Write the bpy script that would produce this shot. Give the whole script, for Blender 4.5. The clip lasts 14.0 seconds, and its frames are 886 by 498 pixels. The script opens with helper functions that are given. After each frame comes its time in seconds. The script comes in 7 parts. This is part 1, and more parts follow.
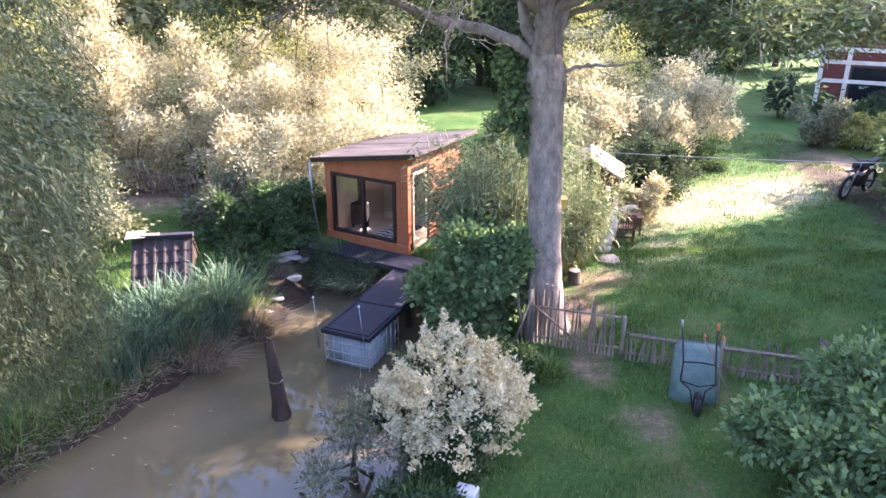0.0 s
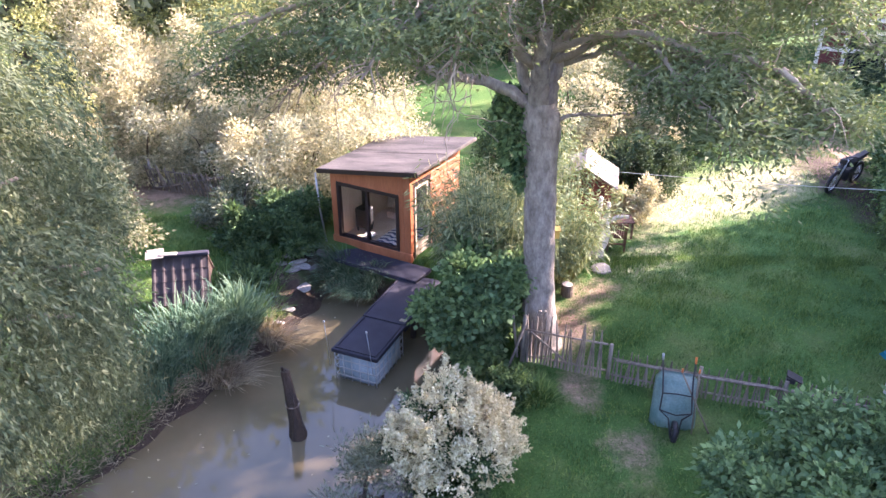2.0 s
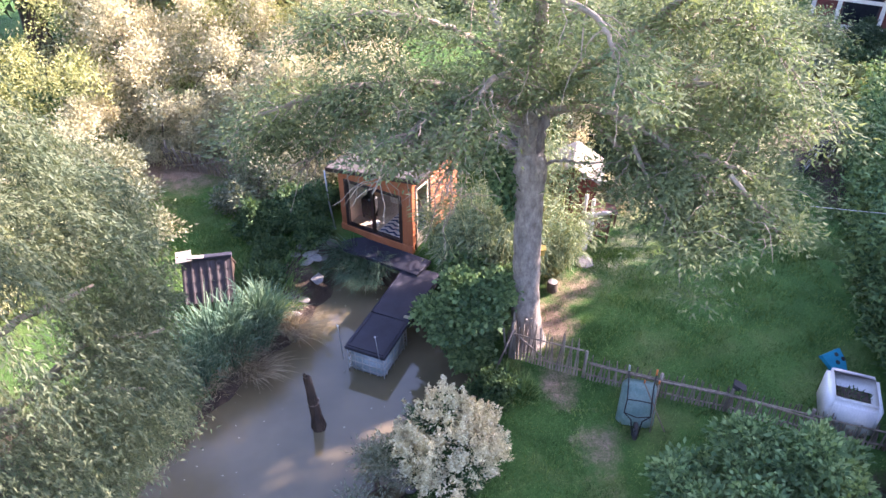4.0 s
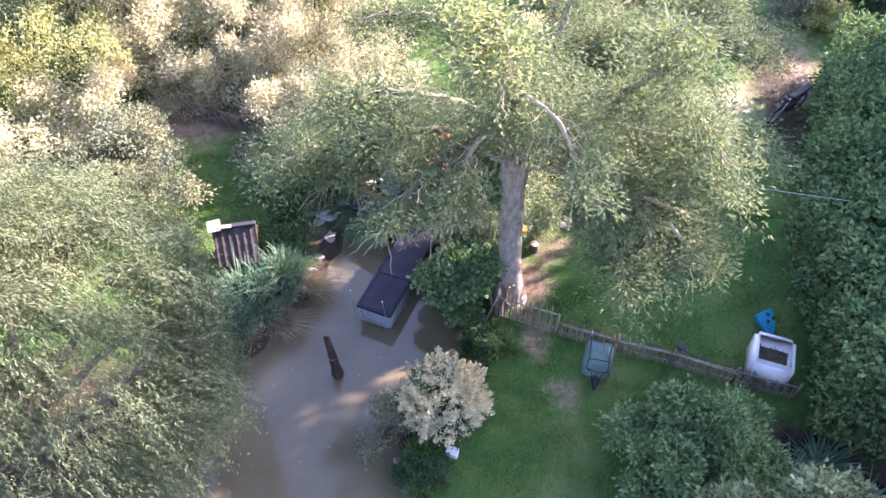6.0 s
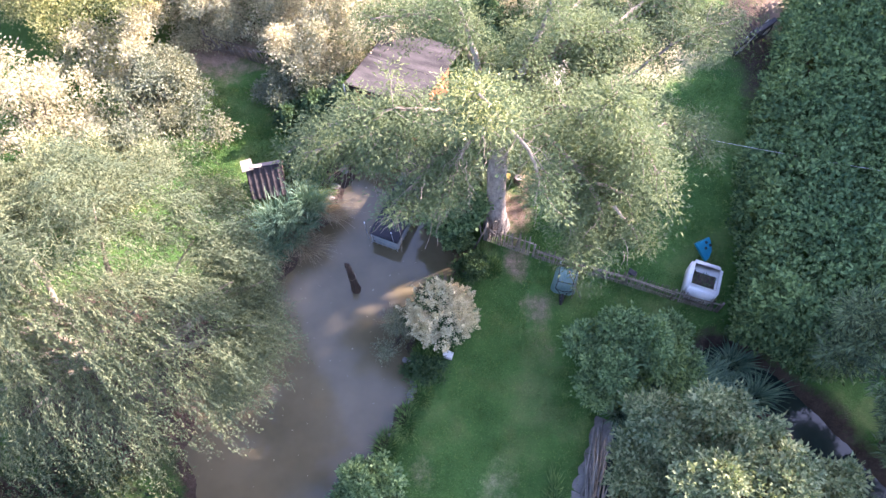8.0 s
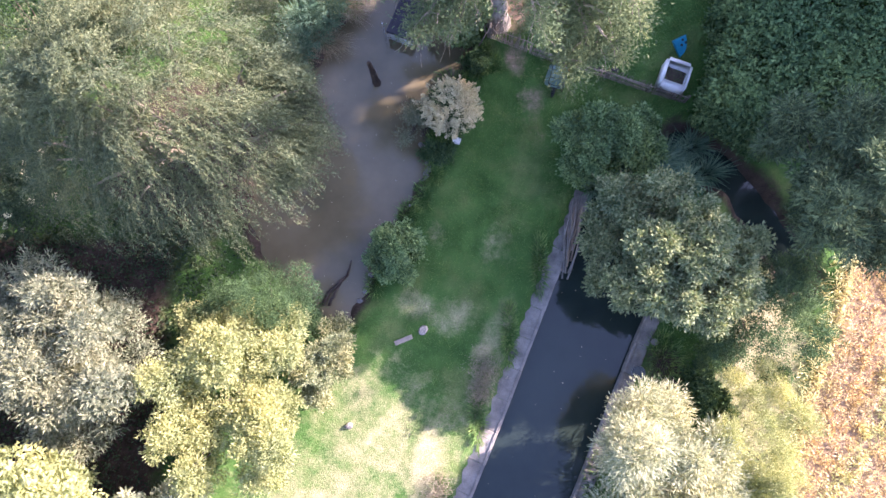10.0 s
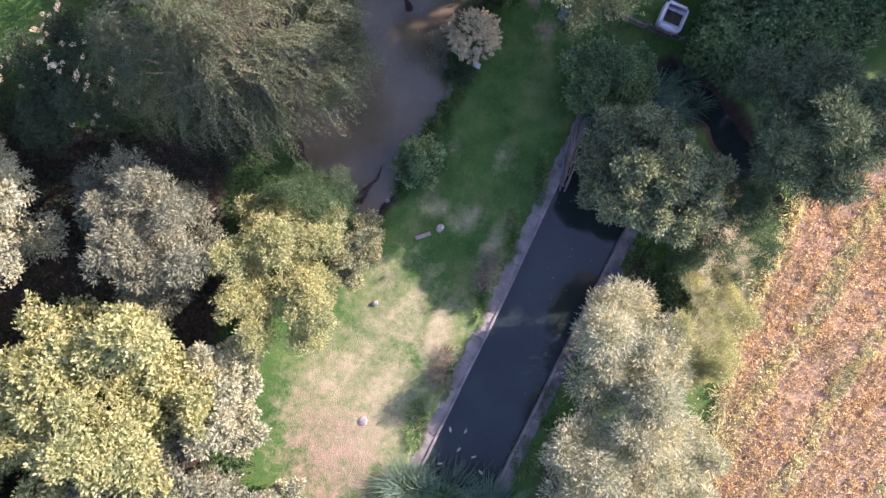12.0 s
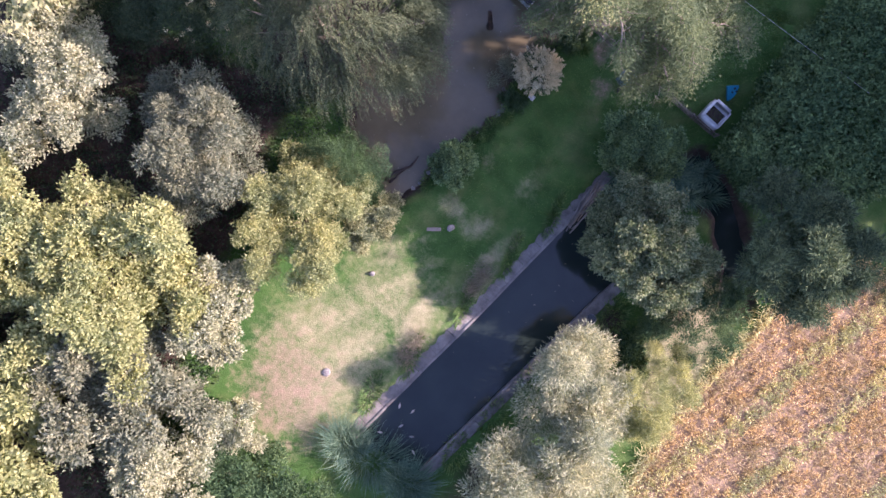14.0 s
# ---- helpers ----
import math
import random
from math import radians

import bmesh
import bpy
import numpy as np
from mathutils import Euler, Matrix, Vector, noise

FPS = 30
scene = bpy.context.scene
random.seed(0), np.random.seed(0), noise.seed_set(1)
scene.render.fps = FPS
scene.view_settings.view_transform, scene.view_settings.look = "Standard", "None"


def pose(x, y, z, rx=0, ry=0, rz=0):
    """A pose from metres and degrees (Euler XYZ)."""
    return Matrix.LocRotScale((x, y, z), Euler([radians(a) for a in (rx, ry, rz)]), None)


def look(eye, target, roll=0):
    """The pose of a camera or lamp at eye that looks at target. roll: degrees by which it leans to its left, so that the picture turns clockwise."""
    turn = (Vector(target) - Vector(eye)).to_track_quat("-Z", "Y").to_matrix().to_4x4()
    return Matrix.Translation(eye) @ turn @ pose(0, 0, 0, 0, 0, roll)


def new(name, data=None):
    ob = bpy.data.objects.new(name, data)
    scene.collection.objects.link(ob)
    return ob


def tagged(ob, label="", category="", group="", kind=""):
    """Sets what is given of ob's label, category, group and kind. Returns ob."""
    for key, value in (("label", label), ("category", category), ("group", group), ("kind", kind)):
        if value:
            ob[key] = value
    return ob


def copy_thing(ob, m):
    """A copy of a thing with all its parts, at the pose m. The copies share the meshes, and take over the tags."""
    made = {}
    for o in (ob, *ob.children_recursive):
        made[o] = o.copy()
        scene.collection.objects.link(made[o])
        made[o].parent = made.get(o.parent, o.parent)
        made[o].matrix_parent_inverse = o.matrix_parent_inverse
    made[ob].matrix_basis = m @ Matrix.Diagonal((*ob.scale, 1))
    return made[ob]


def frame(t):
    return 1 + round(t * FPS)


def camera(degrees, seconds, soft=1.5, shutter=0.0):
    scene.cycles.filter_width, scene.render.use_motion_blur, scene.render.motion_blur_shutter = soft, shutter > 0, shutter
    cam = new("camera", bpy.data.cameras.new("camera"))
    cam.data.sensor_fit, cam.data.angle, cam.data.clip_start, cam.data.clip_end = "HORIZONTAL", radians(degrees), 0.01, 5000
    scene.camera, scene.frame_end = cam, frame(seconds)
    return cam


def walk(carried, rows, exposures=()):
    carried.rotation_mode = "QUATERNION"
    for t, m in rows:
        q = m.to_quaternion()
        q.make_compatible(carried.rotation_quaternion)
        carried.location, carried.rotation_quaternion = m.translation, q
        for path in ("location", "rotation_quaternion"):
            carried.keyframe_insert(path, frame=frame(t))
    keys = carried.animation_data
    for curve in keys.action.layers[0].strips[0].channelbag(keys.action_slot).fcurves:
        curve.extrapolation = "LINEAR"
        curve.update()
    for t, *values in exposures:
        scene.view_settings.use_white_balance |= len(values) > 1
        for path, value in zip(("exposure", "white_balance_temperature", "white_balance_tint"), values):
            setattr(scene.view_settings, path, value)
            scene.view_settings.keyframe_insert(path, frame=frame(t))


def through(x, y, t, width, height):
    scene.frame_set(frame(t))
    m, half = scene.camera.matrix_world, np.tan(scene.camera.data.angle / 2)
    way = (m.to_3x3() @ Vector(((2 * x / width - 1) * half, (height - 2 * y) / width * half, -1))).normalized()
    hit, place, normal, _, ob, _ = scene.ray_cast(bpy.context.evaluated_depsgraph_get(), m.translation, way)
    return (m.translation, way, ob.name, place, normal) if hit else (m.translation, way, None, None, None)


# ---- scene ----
cam = camera(64.0, 14.0)
# seconds, eye x, y, z in metres, yaw, pitch, roll in degrees
PATH = [
    (0, 0.273, 0.383, 7.442, 1.174, -21.369, -0.141),
    (0.5, 0.267, 0.421, 8.003, 1.093, -22.666, -0.121),
    (1, 0.268, 0.433, 8.451, 1.113, -23.934, -0.073),
    (1.5, 0.265, 0.392, 8.982, 1.198, -25.402, -0.012),
    (2, 0.260, 0.340, 9.706, 1.131, -27.178, 0.045),
    (2.5, 0.257, 0.237, 10.391, 1.111, -28.623, 0.038),
    (3, 0.269, 0.174, 11.266, 1.142, -30.438, -0.035),
    (3.2, 0.257, 0.143, 11.580, 1.092, -31.346, -0.077),
    (5.3, 0.435, 0.363, 16.024, 1.352, -44.407, -0.048),
    (5.5, 0.460, 0.298, 16.401, 1.361, -45.330, -0.107),
    (6, 0.393, 0.295, 17.476, 1.023, -48.169, 0.078),
    (6.5, 0.408, 0.425, 18.902, 0.910, -51.376, 0.111),
    (7, 0.475, 0.485, 20.336, 1.004, -54.463, -0.001),
    (7.2, 0.508, 0.470, 20.836, 1.080, -55.536, -0.045),
    (9.3, 0.174, 0.233, 25.912, 0.523, -74.513, 0.031),
    (9.5, 0.148, 0.204, 26.408, 0.593, -76.557, -0.021),
    (10, 0.017, 0.045, 27.820, 0.562, -81.489, 0.020),
    (10.5, -0.259, 0.042, 29.257, 0.424, -87.129, 0.030),
    (11, -0.479, 0.076, 30.488, 0.309, -90.147, 0.027),
    (11.5, -0.552, 0.104, 31.817, 0.403, -90.138, -0.005),
    (12, -0.572, 0.166, 32.864, 3.569, -90.210, -0.002),
    (12.5, -0.583, 0.282, 33.569, 5.935, -90.409, -0.003),
    (13, -0.638, 0.306, 34.376, 8.921, -90.447, -0.027),
    (13.5, -0.733, 0.203, 35.154, 15.118, -90.370, -0.021),
    (14, -0.810, 0.083, 35.744, 22.539, -90.383, -0.006),
]
walk(cam, [(t, pose(x, y, z, 90 + pitch, roll, yaw)) for t, x, y, z, yaw, pitch, roll in PATH],
     [(0.0, 3.1, 6000, 40), (6.5, 2.95, 5930, 38), (9.4, 2.95, 5900, 37), (10.8, 1.95, 5900, 40), (14.0, 1.72, 5740, 45)])

# ---- world, sun, exposure ----
SUN_DIR = Vector((0.88, 0.47, 0.0)).normalized()
SUN_UP = radians(28)
world = bpy.data.worlds.new("world")
scene.world = world
world.use_nodes = True
wn, wl = world.node_tree.nodes, world.node_tree.links
sky = wn.new("ShaderNodeTexSky")
sky.sky_type = "NISHITA"
sky.sun_disc = False
sky.sun_elevation = SUN_UP
sky.sun_rotation = math.atan2(SUN_DIR.x, SUN_DIR.y)
sky.air_density, sky.dust_density = 1.2, 1.5
wn["Background"].inputs["Strength"].default_value = 0.132
wl.new(sky.outputs["Color"], wn["Background"].inputs["Color"])
sun = new("sun", bpy.data.lights.new("sun", "SUN"))
sun.data.energy, sun.data.angle, sun.data.color = 4.8, radians(0.55), (1.0, 0.86, 0.66)
sun.matrix_world = look((40, 21, 40), (40 - SUN_DIR.x * math.cos(SUN_UP), 21 - SUN_DIR.y * math.cos(SUN_UP), 40 - math.sin(SUN_UP)))

# ---- materials ----


def mat(name, rough=0.7, metal=0.0, spec=0.4):
    m = bpy.data.materials.new(name)
    m.use_nodes = True
    b = m.node_tree.nodes["Principled BSDF"]
    b.inputs["Roughness"].default_value = rough
    b.inputs["Metallic"].default_value = metal
    b.inputs["Specular IOR Level"].default_value = spec
    return m, m.node_tree.nodes, m.node_tree.links, b


def ramp(n, stops):
    r = n.new("ShaderNodeValToRGB")
    e = r.color_ramp.elements
    while len(e) < len(stops):
        e.new(0.5)
    for k, (p, c) in enumerate(stops):
        e[k].position, e[k].color = p, (*c, 1)
    return r


def noise_tex(n, l, scale, detail=5, rough=0.6, coord="Object", stretch=None):
    tc = n.new("ShaderNodeTexCoord")
    t = n.new("ShaderNodeTexNoise")
    t.inputs["Scale"].default_value = scale
    t.inputs["Detail"].default_value = detail
    t.inputs["Roughness"].default_value = rough
    if stretch:
        mp = n.new("ShaderNodeMapping")
        mp.inputs["Scale"].default_value = stretch
        l.new(tc.outputs[coord], mp.inputs["Vector"])
        l.new(mp.outputs["Vector"], t.inputs["Vector"])
    else:
        l.new(tc.outputs[coord], t.inputs["Vector"])
    return t.outputs["Fac"]


def mixc(n, l, fac, a, b, mode="MIX"):
    m = n.new("ShaderNodeMix")
    m.data_type, m.blend_type = "RGBA", mode
    for key, v in ((0, fac), (6, a), (7, b)):
        if isinstance(v, (int, float)):
            m.inputs[key].default_value = v
        elif isinstance(v, tuple):
            m.inputs[key].default_value = (*v, 1)
        else:
            l.new(v, m.inputs[key])
    return m.outputs[2]


def bump(n, l, b, height, strength=0.4, dist=0.02):
    u = n.new("ShaderNodeBump")
    u.inputs["Strength"].default_value, u.inputs["Distance"].default_value = strength, dist
    l.new(height, u.inputs["Height"])
    l.new(u.outputs["Normal"], b.inputs["Normal"])


def surface(name, c1, c2, scale=6.0, rough=0.75, fine=60.0, relief=0.3, stretch=None, metal=0.0, per_piece=0.0, spec=0.4, dist=0.01):
    """Two-scale varied surface: blotches between c1 and c2, fine grain and relief; pieces differ a little."""
    m, n, l, b = mat(name, rough, metal, spec)
    big = noise_tex(n, l, scale, 4, 0.6, stretch=stretch)
    r = ramp(n, [(0.3, c1), (0.7, c2)])
    l.new(big, r.inputs["Fac"])
    small = noise_tex(n, l, fine, 6, 0.65, stretch=stretch)
    g = ramp(n, [(0.25, (0.72, 0.72, 0.72)), (0.75, (1.2, 1.2, 1.2))])
    l.new(small, g.inputs["Fac"])
    col = mixc(n, l, 1.0, r.outputs["Color"], g.outputs["Color"], "MULTIPLY")
    if per_piece:
        oi = n.new("ShaderNodeObjectInfo")
        v = ramp(n, [(0.0, (1 - per_piece,) * 3), (1.0, (1 + per_piece,) * 3)])
        l.new(oi.outputs["Random"], v.inputs["Fac"])
        col = mixc(n, l, 1.0, col, v.outputs["Color"], "MULTIPLY")
    l.new(col, b.inputs["Base Color"])
    bump(n, l, b, small, relief, dist)
    return m


def foliage(name, dark, light, through=0.35, tint=(1.12, 1.12, 0.72), rough=0.7, patch=0.6):
    """Leaves: each leaf has its own shade, with slower drifts of hue over the plant; light passes through."""
    m, n, l, b = mat(name, rough, 0.0, 0.12)
    geo = n.new("ShaderNodeNewGeometry")
    r = ramp(n, [(0.0, dark), (0.55, tuple((a + c) / 2 for a, c in zip(dark, light))), (1.0, light)])
    l.new(geo.outputs["Random Per Island"], r.inputs["Fac"])
    drift = noise_tex(n, l, patch, 3, 0.6)
    dr = ramp(n, [(0.3, (0.72, 0.8, 0.8)), (0.7, (1.25, 1.15, 0.95))])
    l.new(drift, dr.inputs["Fac"])
    col = mixc(n, l, 1.0, r.outputs["Color"], dr.outputs["Color"], "MULTIPLY")
    l.new(col, b.inputs["Base Color"])
    tr = n.new("ShaderNodeBsdfTranslucent")
    l.new(mixc(n, l, 1.0, col, tint, "MULTIPLY"), tr.inputs["Color"])
    mx = n.new("ShaderNodeMixShader")
    mx.inputs["Fac"].default_value = through
    l.new(b.outputs["BSDF"], mx.inputs[1])
    l.new(tr.outputs["BSDF"], mx.inputs[2])
    l.new(mx.outputs["Shader"], n["Material Output"].inputs["Surface"])
    return m


M_ASH = foliage("ash_leaf", (0.088, 0.126, 0.07), (0.172, 0.215, 0.115), 0.38, (1.06, 1.1, 0.74))
M_WILLOW = foliage("willow_leaf", (0.06, 0.09, 0.056), (0.172, 0.195, 0.122), 0.32)
M_SILVER = foliage("silver_leaf", (0.10, 0.12, 0.08), (0.29, 0.305, 0.22), 0.26, (1.1, 1.1, 0.8))
M_BRIGHT = foliage("silver_willow_leaf", (0.2, 0.225, 0.145), (0.57, 0.575, 0.42), 0.36, (1.1, 1.1, 0.8))
M_PINE = foliage("pine_needle", (0.03, 0.058, 0.035), (0.15, 0.20, 0.11), 0.15)
M_YELLOW = foliage("yellow_green_leaf", (0.17, 0.2, 0.08), (0.49, 0.5, 0.255), 0.36)
M_MAPLE = foliage("broad_leaf", (0.09, 0.12, 0.06), (0.46, 0.46, 0.28), 0.3)
M_GREEN = foliage("green_leaf", (0.03, 0.068, 0.035), (0.12, 0.19, 0.09), 0.3)
M_DARK = foliage("dark_leaf", (0.022, 0.045, 0.028), (0.085, 0.125, 0.07), 0.22)
M_IVY = foliage("ivy_leaf", (0.04, 0.09, 0.045), (0.2, 0.3, 0.13), 0.2, patch=0.35)
M_LUSH = foliage("lush_leaf", (0.082, 0.155, 0.078), (0.30, 0.43, 0.22), 0.4)
M_OAK = foliage("oak_leaf", (0.07, 0.112, 0.058), (0.31, 0.345, 0.205), 0.3)
M_TEAL = foliage("reed_blade", (0.05, 0.115, 0.085), (0.21, 0.31, 0.225), 0.25)
M_STRAW = foliage("straw_blade", (0.16, 0.14, 0.115), (0.42, 0.375, 0.29), 0.2, (1.1, 1.0, 0.7))
M_BAMBOO = foliage("bamboo_leaf", (0.10, 0.145, 0.08), (0.32, 0.365, 0.235), 0.25)
M_BLOSSOM = foliage("blossom", (0.58, 0.5, 0.33), (0.92, 0.84, 0.62), 0.25, (1.05, 1.0, 0.85))
# cream leaf colour that holds the hedges' strong sunlight
M_PALE = foliage("sunlight_tinted_leaf", (0.27, 0.265, 0.18), (0.63, 0.6, 0.45), 0.42, (1.06, 1.03, 0.84))
M_GRASS = foliage("grass_blade", (0.035, 0.10, 0.028), (0.20, 0.30, 0.11), 0.25, patch=1.4)
M_CROP = foliage("dry_crop", (0.36, 0.26, 0.125), (0.74, 0.605, 0.355), 0.2, (1.1, 0.98, 0.7), patch=0.7)
M_CROPGREEN = foliage("weed_strip", (0.36, 0.365, 0.17), (0.68, 0.67, 0.40), 0.25, (1.1, 1.0, 0.7))
M_TWIG = surface("dry_twig", (0.16, 0.12, 0.09), (0.30, 0.24, 0.18), 3, 0.85)
M_BARK = surface("grey_bark", (0.155, 0.13, 0.11), (0.38, 0.335, 0.285), 7, 0.9, 22, 1.0, (1, 1, 0.5), dist=0.03)
M_BARKD = surface("brown_bark", (0.06, 0.045, 0.035), (0.13, 0.10, 0.075), 6, 0.9, 40, 0.8, (1, 1, 0.25), dist=0.03)
M_LIMB = surface("pale_limb", (0.16, 0.13, 0.095), (0.29, 0.245, 0.185), 3, 0.85, 30, 0.4)
M_PALING = surface("weathered_paling", (0.125, 0.102, 0.083), (0.29, 0.245, 0.198), 4, 0.85, 50, 0.5, (4, 4, 0.6), per_piece=0.25)
M_CEDAR = surface("orange_cedar", (0.31, 0.10, 0.042), (0.43, 0.155, 0.068), 2.5, 0.5, 40, 0.3, (1, 1, 0.15), per_piece=0.08)
M_FELT = surface("dark_felt", (0.018, 0.018, 0.028), (0.035, 0.035, 0.05), 2, 0.75, 120, 0.3)
M_ROOF = surface("grey_roofing", (0.022, 0.02, 0.02), (0.125, 0.11, 0.1), 1.6, 0.82, 30, 0.5, (0.35, 1.6, 1), spec=0.25)
M_FRAME = surface("dark_window_frame", (0.02, 0.012, 0.012), (0.035, 0.022, 0.02), 4, 0.45)
M_TILE = surface("dark_roof_tile", (0.03, 0.024, 0.026), (0.06, 0.047, 0.046), 5, 0.8, 60, 0.4, per_piece=0.25)
M_PLYWOOD = surface("interior_plywood", (0.46, 0.375, 0.27), (0.62, 0.53, 0.41), 3, 0.6, 60, 0.2, (1, 1, 0.2))
M_CONCRETE = surface("weathered_concrete", (0.10, 0.095, 0.085), (0.25, 0.23, 0.205), 1.8, 0.9, 22, 0.5, per_piece=0.1)
M_STONE = surface("grey_stone", (0.13, 0.125, 0.115), (0.29, 0.27, 0.25), 3, 0.85, 25, 0.5, per_piece=0.2)
M_WHITE = surface("white_plastic", (0.62, 0.62, 0.62), (0.78, 0.77, 0.76), 1.5, 0.45, 40, 0.1)
M_TANK = surface("translucent_tank_plastic", (0.24, 0.33, 0.38), (0.40, 0.47, 0.50), 2.5, 0.4, 30, 0.1)
M_STEEL = surface("galvanised_steel", (0.35, 0.37, 0.39), (0.5, 0.52, 0.54), 5, 0.4, 60, 0.1, metal=0.8)
M_TURQ = surface("turquoise_paint", (0.14, 0.27, 0.25), (0.33, 0.44, 0.41), 3, 0.5, 30, 0.2)
M_BLUE = surface("bright_blue_plastic", (0.0, 0.16, 0.25), (0.01, 0.22, 0.33), 3, 0.35)
M_BLACK = surface("black_rubber", (0.012, 0.012, 0.014), (0.03, 0.03, 0.033), 5, 0.6)
M_OXRED = surface("oxblood_boards", (0.13, 0.035, 0.025), (0.22, 0.06, 0.04), 3, 0.7, 40, 0.4, (1, 1, 0.2))
M_BRICKRED = surface("dark_brick", (0.10, 0.028, 0.022), (0.19, 0.055, 0.04), 6, 0.85, 30, 0.4, per_piece=0.2)
M_TIMBER = surface("white_painted_timber", (0.58, 0.53, 0.45), (0.72, 0.67, 0.58), 2, 0.6)
M_DRIFT = surface("bleached_driftwood", (0.48, 0.42, 0.36), (0.68, 0.60, 0.52), 4, 0.8, 40, 0.4, (1, 1, 0.3))
M_CHAIR = surface("brown_teak", (0.08, 0.036, 0.023), (0.15, 0.072, 0.042), 4, 0.6, 50, 0.3)
M_SOIL = surface("dark_soil", (0.04, 0.03, 0.024), (0.10, 0.075, 0.055), 5, 0.95, 30, 0.8, dist=0.03)
M_ROT = surface("wet_rotten_wood", (0.018, 0.013, 0.011), (0.085, 0.055, 0.038), 4, 0.6, 25, 0.9, (1, 1, 0.4), dist=0.03)
M_RUGW = surface("white_rug", (0.6, 0.6, 0.6), (0.7, 0.7, 0.7), 5, 0.9)
M_RUGB = surface("blue_rug", (0.03, 0.06, 0.14), (0.05, 0.09, 0.2), 5, 0.9)
M_CANVAS = surface("pale_canvas", (0.19, 0.165, 0.14), (0.33, 0.295, 0.25), 2, 0.85, 60, 0.2)
M_CABLE = surface("grey_cable", (0.4, 0.4, 0.38), (0.5, 0.5, 0.48), 4, 0.5)
M_ORANGE = surface("orange_tip", (0.6, 0.16, 0.03), (0.7, 0.2, 0.05), 4, 0.5)


def make_glass():
    m, n, l, b = mat("window_glass", 0.02, 0.0, 0.5)
    tr = n.new("ShaderNodeBsdfTransparent")
    tr.inputs["Color"].default_value = (0.93, 0.95, 0.95, 1)
    gl = n.new("ShaderNodeBsdfGlossy")
    gl.inputs["Roughness"].default_value = 0.02
    mx = n.new("ShaderNodeMixShader")
    mx.inputs["Fac"].default_value = 0.06
    l.new(tr.outputs["BSDF"], mx.inputs[1])
    l.new(gl.outputs["BSDF"], mx.inputs[2])
    l.new(mx.outputs["Shader"], n["Material Output"].inputs["Surface"])
    return m


M_GLASS = make_glass()


def make_water(name, murk, murk2):
    m, n, l, b = mat(name, 0.035, 0.0, 0.6)
    b.inputs["IOR"].default_value = 1.4
    f = noise_tex(n, l, 0.35, 4, 0.6)
    r = ramp(n, [(0.35, murk), (0.65, murk2)])
    l.new(f, r.inputs["Fac"])
    l.new(r.outputs["Color"], b.inputs["Base Color"])
    h = noise_tex(n, l, 2.2, 3, 0.5)
    bump(n, l, b, h, 0.05, 0.02)
    return m


M_POND = make_water("murky_pond_water", (0.1, 0.086, 0.05), (0.15, 0.124, 0.075))
M_CANAL = make_water("dark_canal_water", (0.012, 0.0195, 0.0175), (0.02, 0.03, 0.026))


def make_ground():
    m, n, l, b = mat("ground", 0.95, 0.0, 0.2)

    def attribute(name):
        a = n.new("ShaderNodeAttribute")
        a.attribute_name = name
        return a.outputs["Fac"]

    def grain(scale, lo, hi):
        g = ramp(n, [(0.25, (lo,) * 3), (0.75, (hi,) * 3)])
        l.new(noise_tex(n, l, scale, 6, 0.7), g.inputs["Fac"])
        return g.outputs["Color"]

    broad = noise_tex(n, l, 0.45, 6, 0.65)
    lawn = ramp(n, [(0.3, (0.03, 0.09, 0.02)), (0.5, (0.06, 0.135, 0.03)), (0.74, (0.15, 0.18, 0.065))])
    l.new(broad, lawn.inputs["Fac"])
    # pale ramp for dry grass and for sunlight painted on the lawn
    dry_and_sunlit = ramp(n, [(0.3, (0.20, 0.21, 0.10)), (0.7, (0.37, 0.335, 0.20))])
    l.new(noise_tex(n, l, 1.3, 5, 0.65), dry_and_sunlit.inputs["Fac"])
    # dark ramp for mud, and for shade painted under the western trees
    soil = ramp(n, [(0.3, (0.034, 0.025, 0.02)), (0.7, (0.092, 0.066, 0.05))])
    l.new(noise_tex(n, l, 2.6, 6, 0.7), soil.inputs["Fac"])
    field = ramp(n, [(0.3, (0.19, 0.13, 0.08)), (0.7, (0.36, 0.265, 0.17))])
    l.new(noise_tex(n, l, 1.1, 6, 0.7), field.inputs["Fac"])
    sand = ramp(n, [(0.3, (0.17, 0.115, 0.08)), (0.7, (0.33, 0.24, 0.17))])
    l.new(noise_tex(n, l, 3.0, 6, 0.7), sand.inputs["Fac"])

    def broken(name):
        # mask edges broken up by noise
        mth = n.new("ShaderNodeMath")
        mth.operation = "MULTIPLY_ADD"
        l.new(noise_tex(n, l, 1.5, 8, 0.78), mth.inputs[0])
        mth.inputs[1].default_value = 1.5
        l.new(attribute(name), mth.inputs[2])
        rr = n.new("ShaderNodeMapRange")
        rr.inputs["From Min"].default_value, rr.inputs["From Max"].default_value = 1.02, 1.5
        l.new(mth.outputs[0], rr.inputs["Value"])
        return rr.outputs["Result"]

    col = mixc(n, l, broken("dry"), lawn.outputs["Color"], dry_and_sunlit.outputs["Color"])
    col = mixc(n, l, broken("sand"), col, sand.outputs["Color"])
    col = mixc(n, l, broken("soil"), col, soil.outputs["Color"])
    col = mixc(n, l, broken("field"), col, field.outputs["Color"])
    col = mixc(n, l, 1.0, col, grain(24, 0.55, 1.35), "MULTIPLY")
    l.new(col, b.inputs["Base Color"])
    bump(n, l, b, noise_tex(n, l, 16, 7, 0.75), 0.9, 0.06)
    return m


